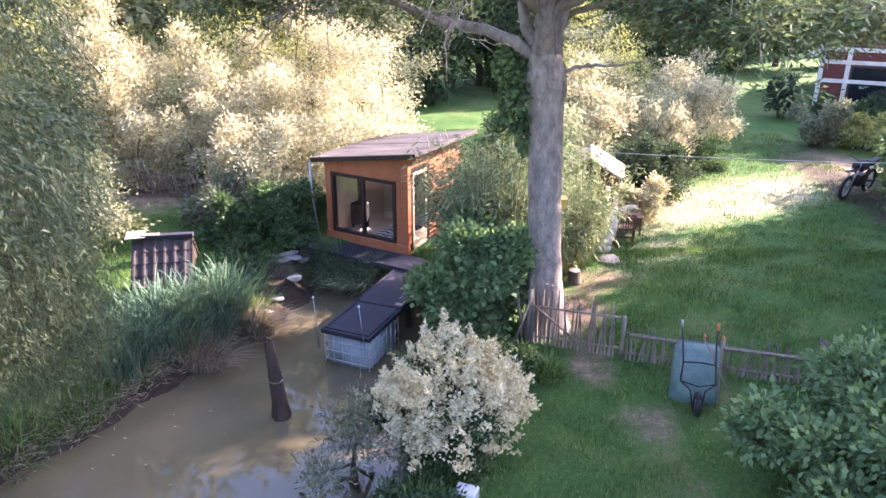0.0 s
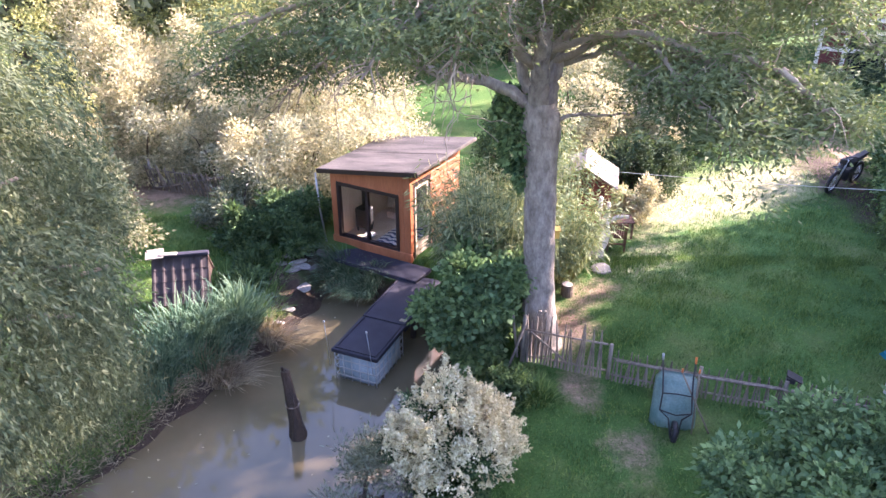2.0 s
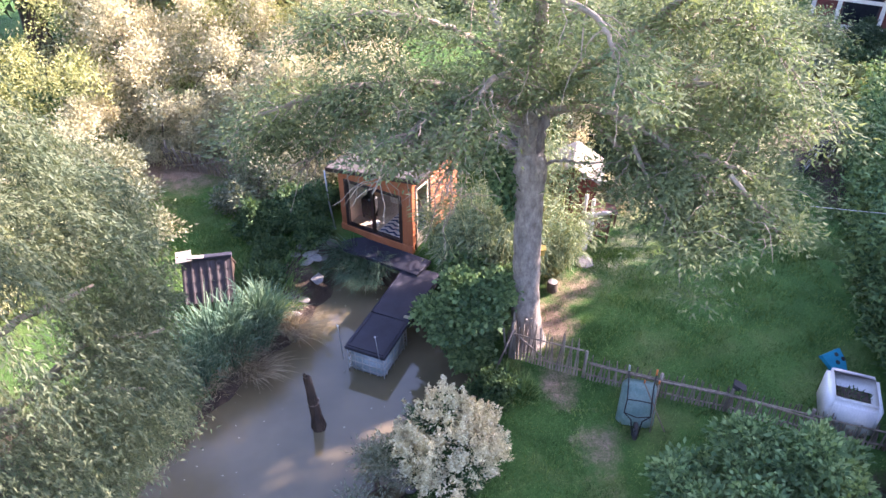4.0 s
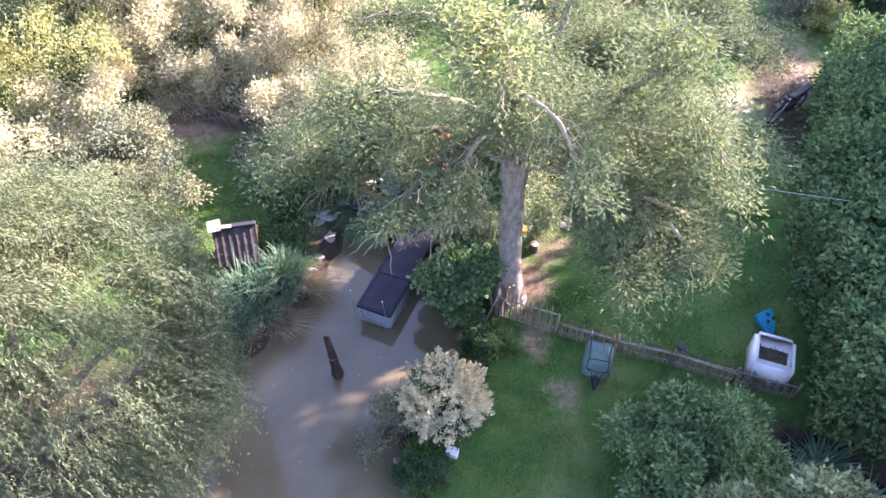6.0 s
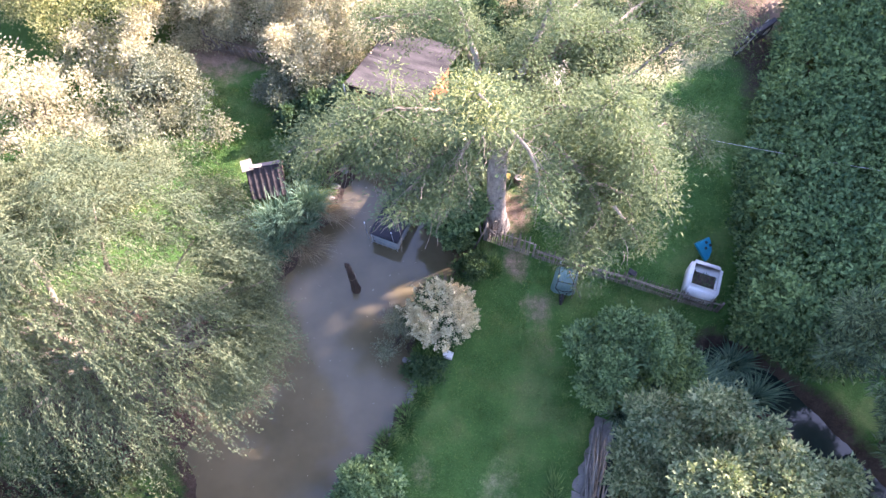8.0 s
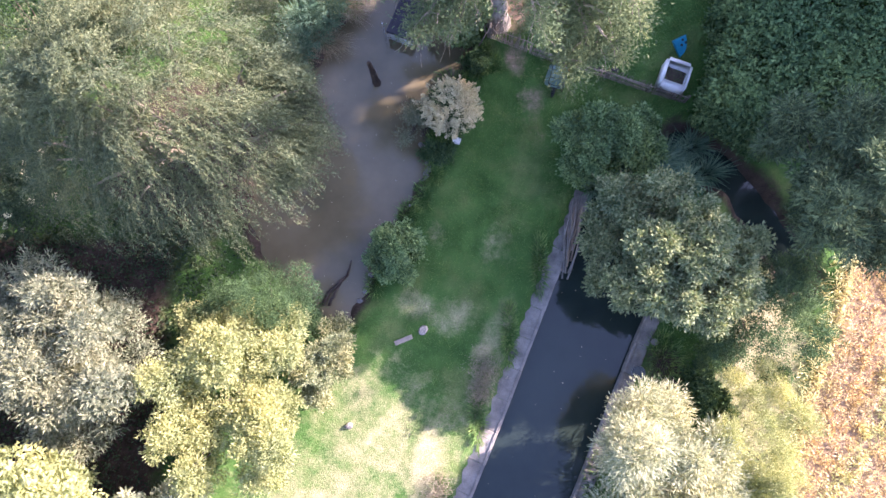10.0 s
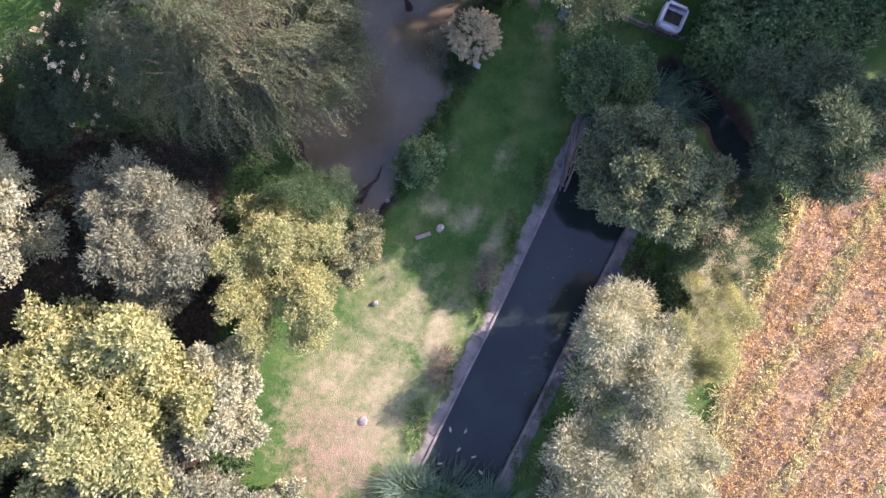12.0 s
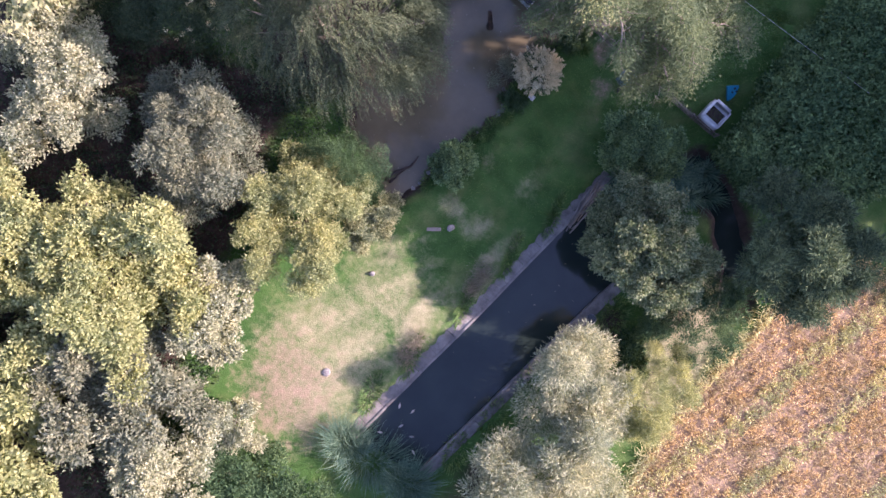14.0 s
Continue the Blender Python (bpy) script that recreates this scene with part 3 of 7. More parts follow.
# the ash's boughs: world x, y, z and radius, from the fork outwards
ASH_BOUGHS = [
    [(1.78, 13.45, 5.9, 0.21), (1.74, 12.9, 7.0, 0.17), (1.62, 11.9, 8.6, 0.13), (1.5, 10.65, 10.2, 0.09), (1.0, 9.7, 12.0, 0.02)],
    [(1.8, 13.5, 5.8, 0.16), (1.5, 13.45, 6.13, 0.125), (0.9, 13.45, 6.43, 0.105), (0.0, 13.35, 6.65, 0.09), (-1.2, 13.2, 7.1, 0.065), (-2.6, 12.6, 7.5, 0.045), (-4.1, 11.9, 6.9, 0.015)],
    [(1.95, 13.5, 5.85, 0.17), (2.05, 13.6, 6.5, 0.135), (2.2, 13.8, 7.4, 0.12), (2.6, 14.1, 8.8, 0.08), (3.0, 14.4, 10.4, 0.02)],
    [(1.75, 13.6, 5.85, 0.14), (1.5, 13.7, 6.55, 0.11), (1.35, 13.8, 7.6, 0.1), (0.8, 14.2, 9.4, 0.06), (0.3, 14.6, 10.8, 0.02)],
    [(2.05, 13.4, 5.75, 0.045), (2.6, 13.3, 5.9, 0.03), (3.2, 13.1, 5.95, 0.022), (3.9, 12.8, 6.1, 0.01)],
    [(1.85, 13.2, 6.9, 0.09), (2.8, 12.3, 8.5, 0.075), (3.8, 10.9, 10.2, 0.055), (3.8, 10.1, 11.6, 0.02)],
    [(2.05, 13.6, 6.8, 0.075), (3.4, 12.7, 7.7, 0.06), (4.8, 11.4, 8.4, 0.055), (5.5, 10.3, 8.3, 0.02)],
    [(1.85, 13.1, 7.1, 0.075), (3.1, 12.0, 7.6, 0.06), (4.2, 10.4, 7.3, 0.05), (4.35, 9.1, 6.6, 0.02)],
    [(2.9, 12.4, 7.2, 0.06), (3.5, 11.4, 6.9, 0.05), (3.9, 10.2, 6.85, 0.035), (4.0, 9.2, 6.7, 0.012)],
    [(1.7, 13.1, 6.8, 0.1), (0.4, 12.3, 7.9, 0.075), (-1.4, 11.7, 8.2, 0.055), (-3.5, 11.3, 7.7, 0.02)],
    [(1.6, 12.6, 7.4, 0.09), (0.5, 11.4, 8.2, 0.065), (-0.5, 10.1, 8.0, 0.045), (-0.95, 9.3, 7.5, 0.015)],
    [(1.6, 12.0, 8.4, 0.07), (0.8, 10.9, 8.6, 0.05), (0.3, 10.0, 7.9, 0.03), (0.15, 9.6, 7.3, 0.012)],
    [(1.5, 12.2, 8.2, 0.07), (0.3, 11.6, 9.2, 0.05), (-0.9, 11.3, 9.6, 0.03), (-1.9, 11.2, 9.3, 0.015)],
    [(0.0, 12.2, 8.0, 0.05), (-1.2, 12.0, 7.7, 0.035), (-2.0, 11.7, 7.1, 0.02), (-2.5, 11.5, 6.7, 0.01)],
    [(2.2, 13.8, 7.2, 0.08), (3.6, 14.6, 8.6, 0.06), (4.9, 14.6, 8.9, 0.02)],
    [(1.4, 13.9, 7.8, 0.07), (0.0, 14.9, 9.0, 0.05), (-1.8, 14.9, 9.0, 0.02)],
    [(1.5, 10.7, 10.1, 0.05), (2.2, 9.8, 10.0, 0.04), (2.5, 9.2, 9.3, 0.015)],
    [(3.5, 11.6, 9.2, 0.06), (4.6, 10.9, 9.6, 0.04), (5.3, 9.9, 9.0, 0.015)],
    [(4.6, 11.6, 8.3, 0.05), (6.0, 12.2, 8.0, 0.035), (7.2, 12.4, 7.2, 0.015)],
    [(2.1, 13.7, 6.7, 0.06), (3.6, 13.9, 7.1, 0.05), (5.2, 14.0, 6.9, 0.035), (6.5, 13.8, 6.6, 0.012)],
    [(2.6, 14.0, 8.0, 0.07), (4.2, 14.8, 8.4, 0.05), (5.4, 15.4, 8.1, 0.03), (6.4, 15.6, 7.3, 0.012)],
    [(2.1, 13.9, 7.0, 0.08), (2.8, 15.1, 8.0, 0.05), (3.8, 16.5, 8.0, 0.015)],
    [(3.6, 13.9, 6.9, 0.05), (4.4, 14.9, 6.6, 0.035), (5.4, 15.6, 6.5, 0.012)],
    [(3.1, 12.0, 7.5, 0.05), (4.0, 11.2, 7.3, 0.04), (4.7, 10.2, 7.0, 0.03), (4.7, 9.2, 6.8, 0.012)],
    [(4.2, 10.7, 7.5, 0.045), (5.0, 10.5, 7.3, 0.035), (5.8, 10.8, 6.7, 0.012)],
    [(3.3, 11.6, 7.5, 0.04), (3.5, 10.2, 7.1, 0.03), (3.8, 8.9, 6.8, 0.012)],
    [(3.8, 12.4, 7.7, 0.045), (5.0, 12.4, 7.3, 0.035), (6.1, 11.9, 6.5, 0.012)],
    [(4.6, 10.0, 7.5, 0.04), (5.2, 9.5, 7.0, 0.03), (5.3, 9.1, 6.8, 0.012)],
    [(2.8, 14.3, 7.6, 0.08), (5.0, 15.6, 7.9, 0.055), (6.6, 16.6, 8.2, 0.03), (7.8, 17.4, 7.8, 0.012)],
    [(4.2, 14.8, 8.3, 0.06), (6.0, 16.5, 8.3, 0.045), (7.0, 17.8, 8.3, 0.03), (7.8, 19.0, 7.9, 0.012)],
    [(5.0, 14.2, 7.1, 0.05), (6.5, 15.0, 7.9, 0.04), (7.6, 15.6, 8.1, 0.025), (8.6, 16.2, 7.8, 0.012)],
    [(2.8, 15.1, 7.9, 0.06), (4.5, 17.0, 8.1, 0.045), (6.2, 18.6, 8.0, 0.03), (7.2, 19.8, 7.7, 0.012)],
]


def build_ash():
    rng = np.random.default_rng(5)
    base = np.array([2.15, 13.45, 0.75])
    ob = thing("ash_tree", Matrix.Translation(base), "tall ash tree with pale grey trunk and drooping green crown", "tree")
    trunk = [(0, 0, -0.3, 0.5), (-0.02, 0, 0.1, 0.38), (-0.07, 0, 0.8, 0.31), (-0.15, 0.02, 2.0, 0.285), (-0.2, 0.03, 3.3, 0.28), (-0.25, 0.02, 4.3, 0.29), (-0.3, 0, 4.95, 0.33), (-0.34, 0, 5.35, 0.26)]
    line = spline(trunk, 46)
    v, f, c = tube_arrays(line[:, :3] + rng.normal(0, 0.008, (46, 3)) * (1, 1, 0), line[:, 3] * rng.uniform(1.1, 1.18, 46), 22)
    v[:-2] *= 1 + rng.normal(0, 0.004, (len(v) - 2, 1)) * (1, 1, 0)
    mesh_np("trunk", v, f, M_BARK, ob, "pale grey furrowed trunk", True)
    tubes("burl", [([(-0.2, -0.2, 4.95), (-0.18, -0.33, 5.0), (-0.17, -0.37, 5.02)], [0.13, 0.1, 0.03])], M_BARK, ob, "knotted scar where a limb was sawn off", 10)
    tufts, twigs = [], []
    for k, pts in enumerate(ASH_BOUGHS):
        p = spline(pts, 26)
        q = p[:, :3] - base + rng.normal(0, 0.015, (26, 3))
        tubes("limb", [(q, np.maximum(p[:, 3], 0.01))], M_BARK if k < 5 else M_LIMB, ob, "", 10)
        long = np.linalg.norm(np.diff(q, axis=0), axis=1).sum()
        tan = unit(np.gradient(q, axis=0))
        # side shoots, each ending in flat tufts of leaflets
        m = int(long * (8.5 if k != 4 else 5))
        for _ in range(m):
            at = rng.uniform(0.36, 1.0) if k < 4 else rng.uniform(0.22, 1.0)
            i = int(at * 25)
            d = unit(tan[i] * 0.55 + unit(rng.normal(size=3)) * (1, 1, 0.5))
            reach = rng.uniform(0.4, 1.25) * (1.15 - 0.4 * at)
            end = q[i] + d * reach + (0, 0, -0.16 * reach - rng.uniform(0, 0.2))
            sh = bent(q[i], end, rng, 7, 0.1 * reach, 0.1)
            twigs.append((sh, np.linspace(0.013, 0.004, 7)))
            for w in (0.5, 0.75, 1.0):
                tufts.append((*(sh[min(6, int(w * 6))] + rng.normal(0, 0.1, 3)), rng.uniform(0.24, 0.46)))
    # bare shoots hanging below the crown
    for x, y, z, n in ((-1.9, 11.6, 7.2, 5), (0.2, 10.3, 7.6, 12), (4.1, 9.4, 6.5, 4), (6.6, 12.2, 7.3, 2), (-0.4, 10.4, 7.9, 6), (0.9, 10.6, 8.4, 7), (3.4, 11.2, 7.1, 4), (1.2, 10.0, 11.2, 6)):
        for _ in range(n):
            a = np.array([x, y, z]) - base + rng.normal(0, 0.35, 3)
            b = a + rng.normal(0, 0.42, 3) * (1, 1, 0.4) + (0, -0.1, -rng.uniform(0.1, 0.65))
            twigs.append((bent(a, b, rng, 9, 0.12, 0.17), np.linspace(0.011, 0.004, 9)))
            twigs.append((bent(a * 0.5 + b * 0.5, b + rng.normal(0, 0.25, 3), rng, 6, 0.05, 0.2), np.linspace(0.01, 0.004, 6)))
    def sparse(line):
        e = line[-1] + base
        return e[0] < 2.35 or e[2] > 7.62 - 0.1 * e[1] or rng.random() < 0.15

    twigs = [t for t in twigs if sparse(t[0])]
    tagged(bundle("twig_mass", twigs, M_LIMB, ob, "pale bare twigs", 5), kind="stuff")
    c = np.array(tufts)
    x, y, z = (c[:, :3] + base).T
    # the crown stays open over the trunk's foot and under the fork
    bare = ((x > 0.95) & (x < 2.35) & (z < 10.0 - 1.0 * (y - 9.5))) | ((x >= 2.35) & (x < 3.1) & (z < 8.2 - 1.25 * (y - 9.0))) | (z < 6.15) | ((x > -0.2) & (x < 3.0) & (y > 12.4) & (z < 7.3))
    bare |= (x > -2.9) & (x < 1.0) & (z < 11.65 - 0.408 * y)
    bare |= (x > 2.35) & (z < 7.62 - 0.1 * y) & (rng.random(len(x)) > 0.1)
    c = c[~bare]
    n = 54
    r = c[:, 3:4, None]
    k = rng.normal(size=(len(c), n, 3))
    p = c[:, None, :3] + k * r * (0.55, 0.55, 0.26)
    d = unit(k * (1, 1, 0.35) + rng.normal(0, 0.5, k.shape) + (0, 0, -0.18))
    face = np.tile((0.0, 0.0, 1.0), (len(c) * n, 1)) + rng.normal(0, 0.2, (len(c) * n, 3))
    p, d = p.reshape(-1, 3), d.reshape(-1, 3)
    k = len(p)
    leaves("crown", p, d, 0.115 * rng.uniform(0.6, 1.35, k), 0.04 * rng.uniform(0.8, 1.25, k), M_ASH, ob, rng, corners=3, facing=face)
    # a few yellowed tufts at the leader's tip
    q = c[(np.linalg.norm(c[:, :3] + base - (1.0, 9.7, 12.0), axis=1) < 1.0)]
    if len(q):
        p = (q[:, None, :3] + (0, 0, 0.06) + rng.normal(size=(len(q), 40, 3)) * (0.2, 0.2, 0.1)).reshape(-1, 3)
        leaves("yellow_foliage", p, unit(rng.normal(size=p.shape) * (1, 1, 0.4)), 0.11, 0.045, M_YELLOW, ob, rng, "yellowing leaves at the top", corners=3)
    # ivy on the trunk
    n = 3000
    q = np.array([[-0.68, 0.2, 4.6, 0.42, 0.4, 0.75], [-0.8, 0.25, 5.1, 0.4, 0.4, 0.45], [-0.5, 0.15, 3.9, 0.24, 0.25, 0.45]])
    p, o = clump_twigs(rng, q, n, 0.7, 0.15)
    leaves("ivy", p, unit(o + rng.normal(0, 0.6, (n, 3)) + (0, 0, -0.4)), 0.12, 0.1, M_IVY, ob, rng, "dark ivy climbing the trunk")


def hanging(rng, starts, out, lengths, steps, leaf, width, droop_out=0.35):
    """Leaves along strands that arch outward and hang: positions and directions."""
    n = len(starts)
    s = np.linspace(0, 1, steps)[None, :, None]
    ln = lengths[:, None, None]
    reach = out[:, None] * ln * droop_out * (1 - (1 - s) ** 2)
    fall = np.array([0, 0, -1.0]) * ln * (s ** 1.5) * 0.95 + np.array([0, 0, 1.0]) * ln * 0.08 * np.sin(np.pi * s)
    sway = np.sin(s * 5 + rng.uniform(0, 6, (n, 1, 1))) * rng.normal(0, 0.05, (n, 1, 3))
    line = starts[:, None] + reach + fall + sway
    tan = unit(np.gradient(line, axis=1))
    p = (line + rng.normal(0, 0.022, line.shape)).reshape(-1, 3)
    d = unit(tan * 0.9 + rng.normal(0, 0.36, line.shape)).reshape(-1, 3)
    return line, p, d


def build_willow():
    rng = np.random.default_rng(8)
    base = np.array([-8.95, 7.2, 0.3])
    ob = thing("weeping_willow", Matrix.Translation(base), "large weeping willow hanging over the pond bank", "tree")
    tubes("trunk", [(bent((0, 0, -0.4), (0.3, -0.2, 4.2), rng, 9, 0, 0.05), np.linspace(0.55, 0.36, 9))], M_BARKD, ob, "dark furrowed trunk", 12)
    def bank_side(p):
        """Leaves that stop short of the reeds and the duck house."""
        x, y, z = (p + base).T
        low = x < -5.7 + 0.5 * (y - 10.5) + np.clip(z - 0.8, 0, 9) + rng.normal(0, 0.2, len(x))
        return low & ((y < 8.5) & (x < -3.9 + rng.normal(0, 0.25, len(x))) | (x < 0.05 - 0.485 * y + rng.normal(0, 0.14, len(x))))

    # knots of foliage over an uneven dome, each a burst of arching strands
    n = 430
    a = rng.uniform(0, 2 * np.pi, n)
    r = rng.uniform(0.0, 1, n) ** 0.6
    ry = np.where(np.sin(a) > 0, 5.0, 2.6)
    x, y = 5.0 * r * np.cos(a), ry * r * np.sin(a)
    z = 9.7 - 4.9 * r ** 2.2 + rng.normal(0, 0.5, n)
    knots = np.stack([x, y, z], -1)
    for k in range(0, n, 17):
        q = knots[k] - (0, 0, 0.9)
        tubes("limb", [(bent((0.3, -0.2, rng.uniform(2.6, 4.2)), q, rng, 9, 0.5, 0.06), np.linspace(0.14, 0.025, 9))], M_LIMB, ob, "", 6)
    per = 12
    starts = (knots[:, None] + rng.normal(0, 0.13, (n, per, 3))).reshape(-1, 3)
    away = unit(np.stack([x, y, 0 * x], -1))
    out = unit(away[:, None] * (0.25 + 0.75 * r[:, None, None]) + rng.normal(0, 0.5, (n, 1, 3)) * (1, 1, 0) + rng.normal(0, 0.22, (n, per, 3)) * (1, 1, 0)).reshape(-1, 3)
    rr = np.repeat(r, per)
    lengths = np.where(rr > 0.72, rng.uniform(0.9, 2.6, n * per), rng.uniform(0.6, 1.6, n * per))
    line, p, d = hanging(rng, starts, out, lengths, 46, 0.1, 0.02, 0.75)
    keep = (p[:, 2] > 0.25) & bank_side(p)
    p, d = p[keep], d[keep]
    leaves("crown", p, d, 0.095 * rng.uniform(0.7, 1.3, len(p)), 0.03, M_WILLOW, ob, rng, corners=3)
    # the curtain that hangs to the bank
    n = 1900
    a = rng.uniform(-0.7, 1.05, n)
    r = rng.uniform(0.62, 0.9, n)
    starts = np.stack([5.0 * r * np.cos(a), np.where(a > 0, 5.0, 3.0) * r * np.sin(a), rng.uniform(2.2, 6.0, n)], -1)
    out = unit(np.stack([np.cos(a), np.sin(a), 0 * a], -1) + rng.normal(0, 0.5, (n, 3)) * (1, 1, 0))
    line, p, d = hanging(rng, starts, out, rng.uniform(1.6, 4.0, n), 80, 0.1, 0.02, 0.2)
    keep = (p[:, 2] > 0.25) & bank_side(p)
    p, d = p[keep], d[keep]
    leaves("hanging_curtain", p, d, 0.08 * rng.uniform(0.7, 1.3, len(p)), 0.019, M_WILLOW, ob, rng, corners=3)


build_ash()
build_willow()
rs = np.random.default_rng(3)

plant("oak_tree", (8.1, 3.8, 0.3), ball_clumps(rs, (7.85, 3.5, 3.5), (3.0, 2.7, 2.9), 80, (0.2, 0.34)), 5000, 9, 0.19, 0.12, M_OAK, "rounded broadleaf tree overhanging the canal", "tree", 0.2, stems=14, stem_r=0.16,
      trunk_h=2.2, seed=21, fine=0.72)
plant("willow_tree", (-13.07, 0, 0.3), ball_clumps(rs, (-12.87, 0.08, 3.4), (3.3, 3.1, 2.9), 64, (0.28, 0.42)), 5200, 10, 0.2, 0.06, M_SILVER, "rounded silvery grey-green willow", "tree", 0.2, stems=14, stem_r=0.16,
      trunk_h=2.0, seed=22, fine=0.85)
plant("young_tree", (-7.3, -1.5, 0.3), ball_clumps(rs, (-7.2, -1.5, 2.9), (2.8, 3.4, 2.5), 60, (0.24, 0.38)), 5600, 9, 0.15, 0.075, M_YELLOW, "sunlit yellow-green deciduous tree", "tree", 0.18, stems=14, stem_r=0.12,
      trunk_h=1.6, seed=23, fine=0.72)
plant("willow_shrub", (-6.82, 1.74, 0.3), ball_clumps(rs, (-6.75, 1.35, 1.8), (2.6, 1.6, 1.9), 44), 4200, 9, 0.11, 0.03, M_GREEN, "dense green willow shrub by the pond", "shrub", 0.16, seed=24, fine=0.72)
plant("sapling", (-4.15, -0.22, 0.3), ball_clumps(rs, (-4.15, -0.22, 1.7), (1.1, 1.6, 1.25), 26), 1700, 8, 0.13, 0.075, M_MAPLE, "small leafy sapling beside the pond's end", "tree", 0.16, stems=8, stem_r=0.05, trunk_h=0.8, seed=25, fine=0.72)
plant("maple_tree", (-14.78, -6.86, 0.3), ball_clumps(rs, (-14.6, -7.07, 4.6), (5.0, 4.5, 3.2), 96, (0.22, 0.34)), 9200, 9, 0.18, 0.13, M_YELLOW, "large bright yellow-green maple", "tree", 0.24, stems=16, stem_r=0.25,
      trunk_h=2.8, seed=26, fine=0.92)
plant("whitebeam", (-9.25, -7, 0.3), ball_clumps(rs, (-9.25, -6.91, 3.2), (2.0, 2.1, 2.0), 36, (0.3, 0.45)), 2700, 9, 0.17, 0.1, M_BRIGHT, "pale silvery whitebeam tree", "tree", 0.18, stems=10, stem_r=0.1, trunk_h=1.6, seed=27, fine=0.92)
plant("maple_tree", (-12.72, -11.49, 0.3), ball_clumps(rs, (-12.21, -11.24, 3.6), (4.6, 3.0, 2.8), 60, (0.24, 0.36)), 4600, 9, 0.2, 0.13, M_SILVER, "pale grey-green tree at the garden edge", "tree", 0.24, stems=12, stem_r=0.2,
      trunk_h=2.2, seed=28, fine=0.92)
plant("maple_tree", (-19.27, -8.35, 0.3), ball_clumps(rs, (-19.27, -8.35, 4.2), (3.6, 4.6, 3.2), 60, (0.24, 0.36)), 5000, 9, 0.185, 0.13, M_YELLOW, "bright yellow-green maple at the garden edge", "tree", 0.24, stems=12, stem_r=0.2,
      trunk_h=2.2, seed=128, fine=0.92)
plant("willow_shrub", (-5.85, -14.36, 0.3), ball_clumps(rs, (-4.69, -14.45, 1.6), (4.6, 1.6, 1.8), 50, (0.3, 0.5)), 3000, 9, 0.16, 0.07, M_GREEN, "dark thicket closing the garden's end", "shrub", 0.22, seed=129)
plant("whitebeam", (-6.83, -11.95, 0.3), ball_clumps(rs, (-6.72, -11.77, 1.8), (1.5, 1.4, 1.5), 26, (0.25, 0.4)), 1700, 9, 0.13, 0.07, M_BRIGHT, "pale silvery whitebeam bush", "tree", 0.18, stems=8, stem_r=0.07, trunk_h=0.9, seed=29, fine=0.92)
plant("elder_tree", (-20.04, 0.36, 0.3), ball_clumps(rs, (-19.84, 0.44, 3.0), (2.6, 3.2, 2.8), 44), 3300, 9, 0.17, 0.10, M_BRIGHT, "sunlit grey-green tree at the garden edge", "tree", 0.2, stems=10, stem_r=0.14, trunk_h=2, seed=30, fine=0.85)
plant("elder_tree", (-16.87, 6.13, 0.3), ball_clumps(rs, (-16.67, 6.21, 2.6), (3.4, 3.2, 2.4), 50), 4400, 9, 0.14, 0.075, M_DARK, "dark green elder with pale flower heads", "tree", 0.2, stems=10, stem_r=0.14, trunk_h=1.6, seed=31, fine=0.72)
plant("whitebeam", (-9.12, -13.91, 0.3), ball_clumps(rs, (-8.93, -13.93, 3.0), (3.0, 2.4, 2.6), 44, (0.3, 0.45)), 3200, 9, 0.17, 0.1, M_BRIGHT, "pale silvery tree at the garden's end", "tree", 0.2, stems=10, stem_r=0.12, trunk_h=1.6, seed=228, fine=0.92)
plant("maple_tree", (-15.98, -15.9, 0.3), ball_clumps(rs, (-15.98, -15.9, 4.0), (4.4, 3.4, 3.2), 50, (0.26, 0.4)), 3600, 9, 0.24, 0.17, M_YELLOW, "bright yellow-green maple at the garden's end", "tree", 0.24, stems=12, stem_r=0.2, trunk_h=2.2, seed=229, fine=0.92)


def elder_flowers():
    """Flat cream flower heads over the dark elder."""
    rng = np.random.default_rng(231)
    ob = bpy.data.objects["elder_tree.001"]
    c = ball_clumps(rng, (0.2, 0.1, 2.3), (3.4, 3.2, 2.4), 40)
    p, o = clump_twigs(rng, c, 100, 0.0, 0.03)
    n = 30
    a, r = rng.uniform(0, 2 * np.pi, (len(p), n)), 0.11 * np.sqrt(rng.random((len(p), n)))
    v = (p[:, None] + np.stack([r * np.cos(a), r * np.sin(a), 0.12 - r * 0.3], -1)).reshape(-1, 3)
    leaves("blossom", v, unit(rng.normal(size=v.shape) * (1, 1, 0.2)), 0.05, 0.045, M_BLOSSOM, ob, rng, "flat cream flower heads")["kind"] = "stuff"


elder_flowers()
# canal-side hedge trees
plant("silver_willow", (7.42, -3.75, 0.4), ball_clumps(rs, (7.91, -3.69, 2.6), (2.5, 2.6, 2.5), 44, (0.3, 0.45)), 4200, 12, 0.19, 0.042, M_BRIGHT, "silvery willow shrub along the canal", "tree", 0.28, flat=0.28, stems=12, stem_r=0.1, trunk_h=1.4, seed=32)
plant("silver_willow", (6.65, -7.38, 0.4), ball_clumps(rs, (7.61, -7.46, 3.0), (3.0, 2.8, 2.8), 48, (0.3, 0.45)), 4600, 12, 0.19, 0.042, M_BRIGHT, "silvery willow shrub along the canal", "tree", 0.28, flat=0.28, stems=12, stem_r=0.1, trunk_h=1.4, seed=33)
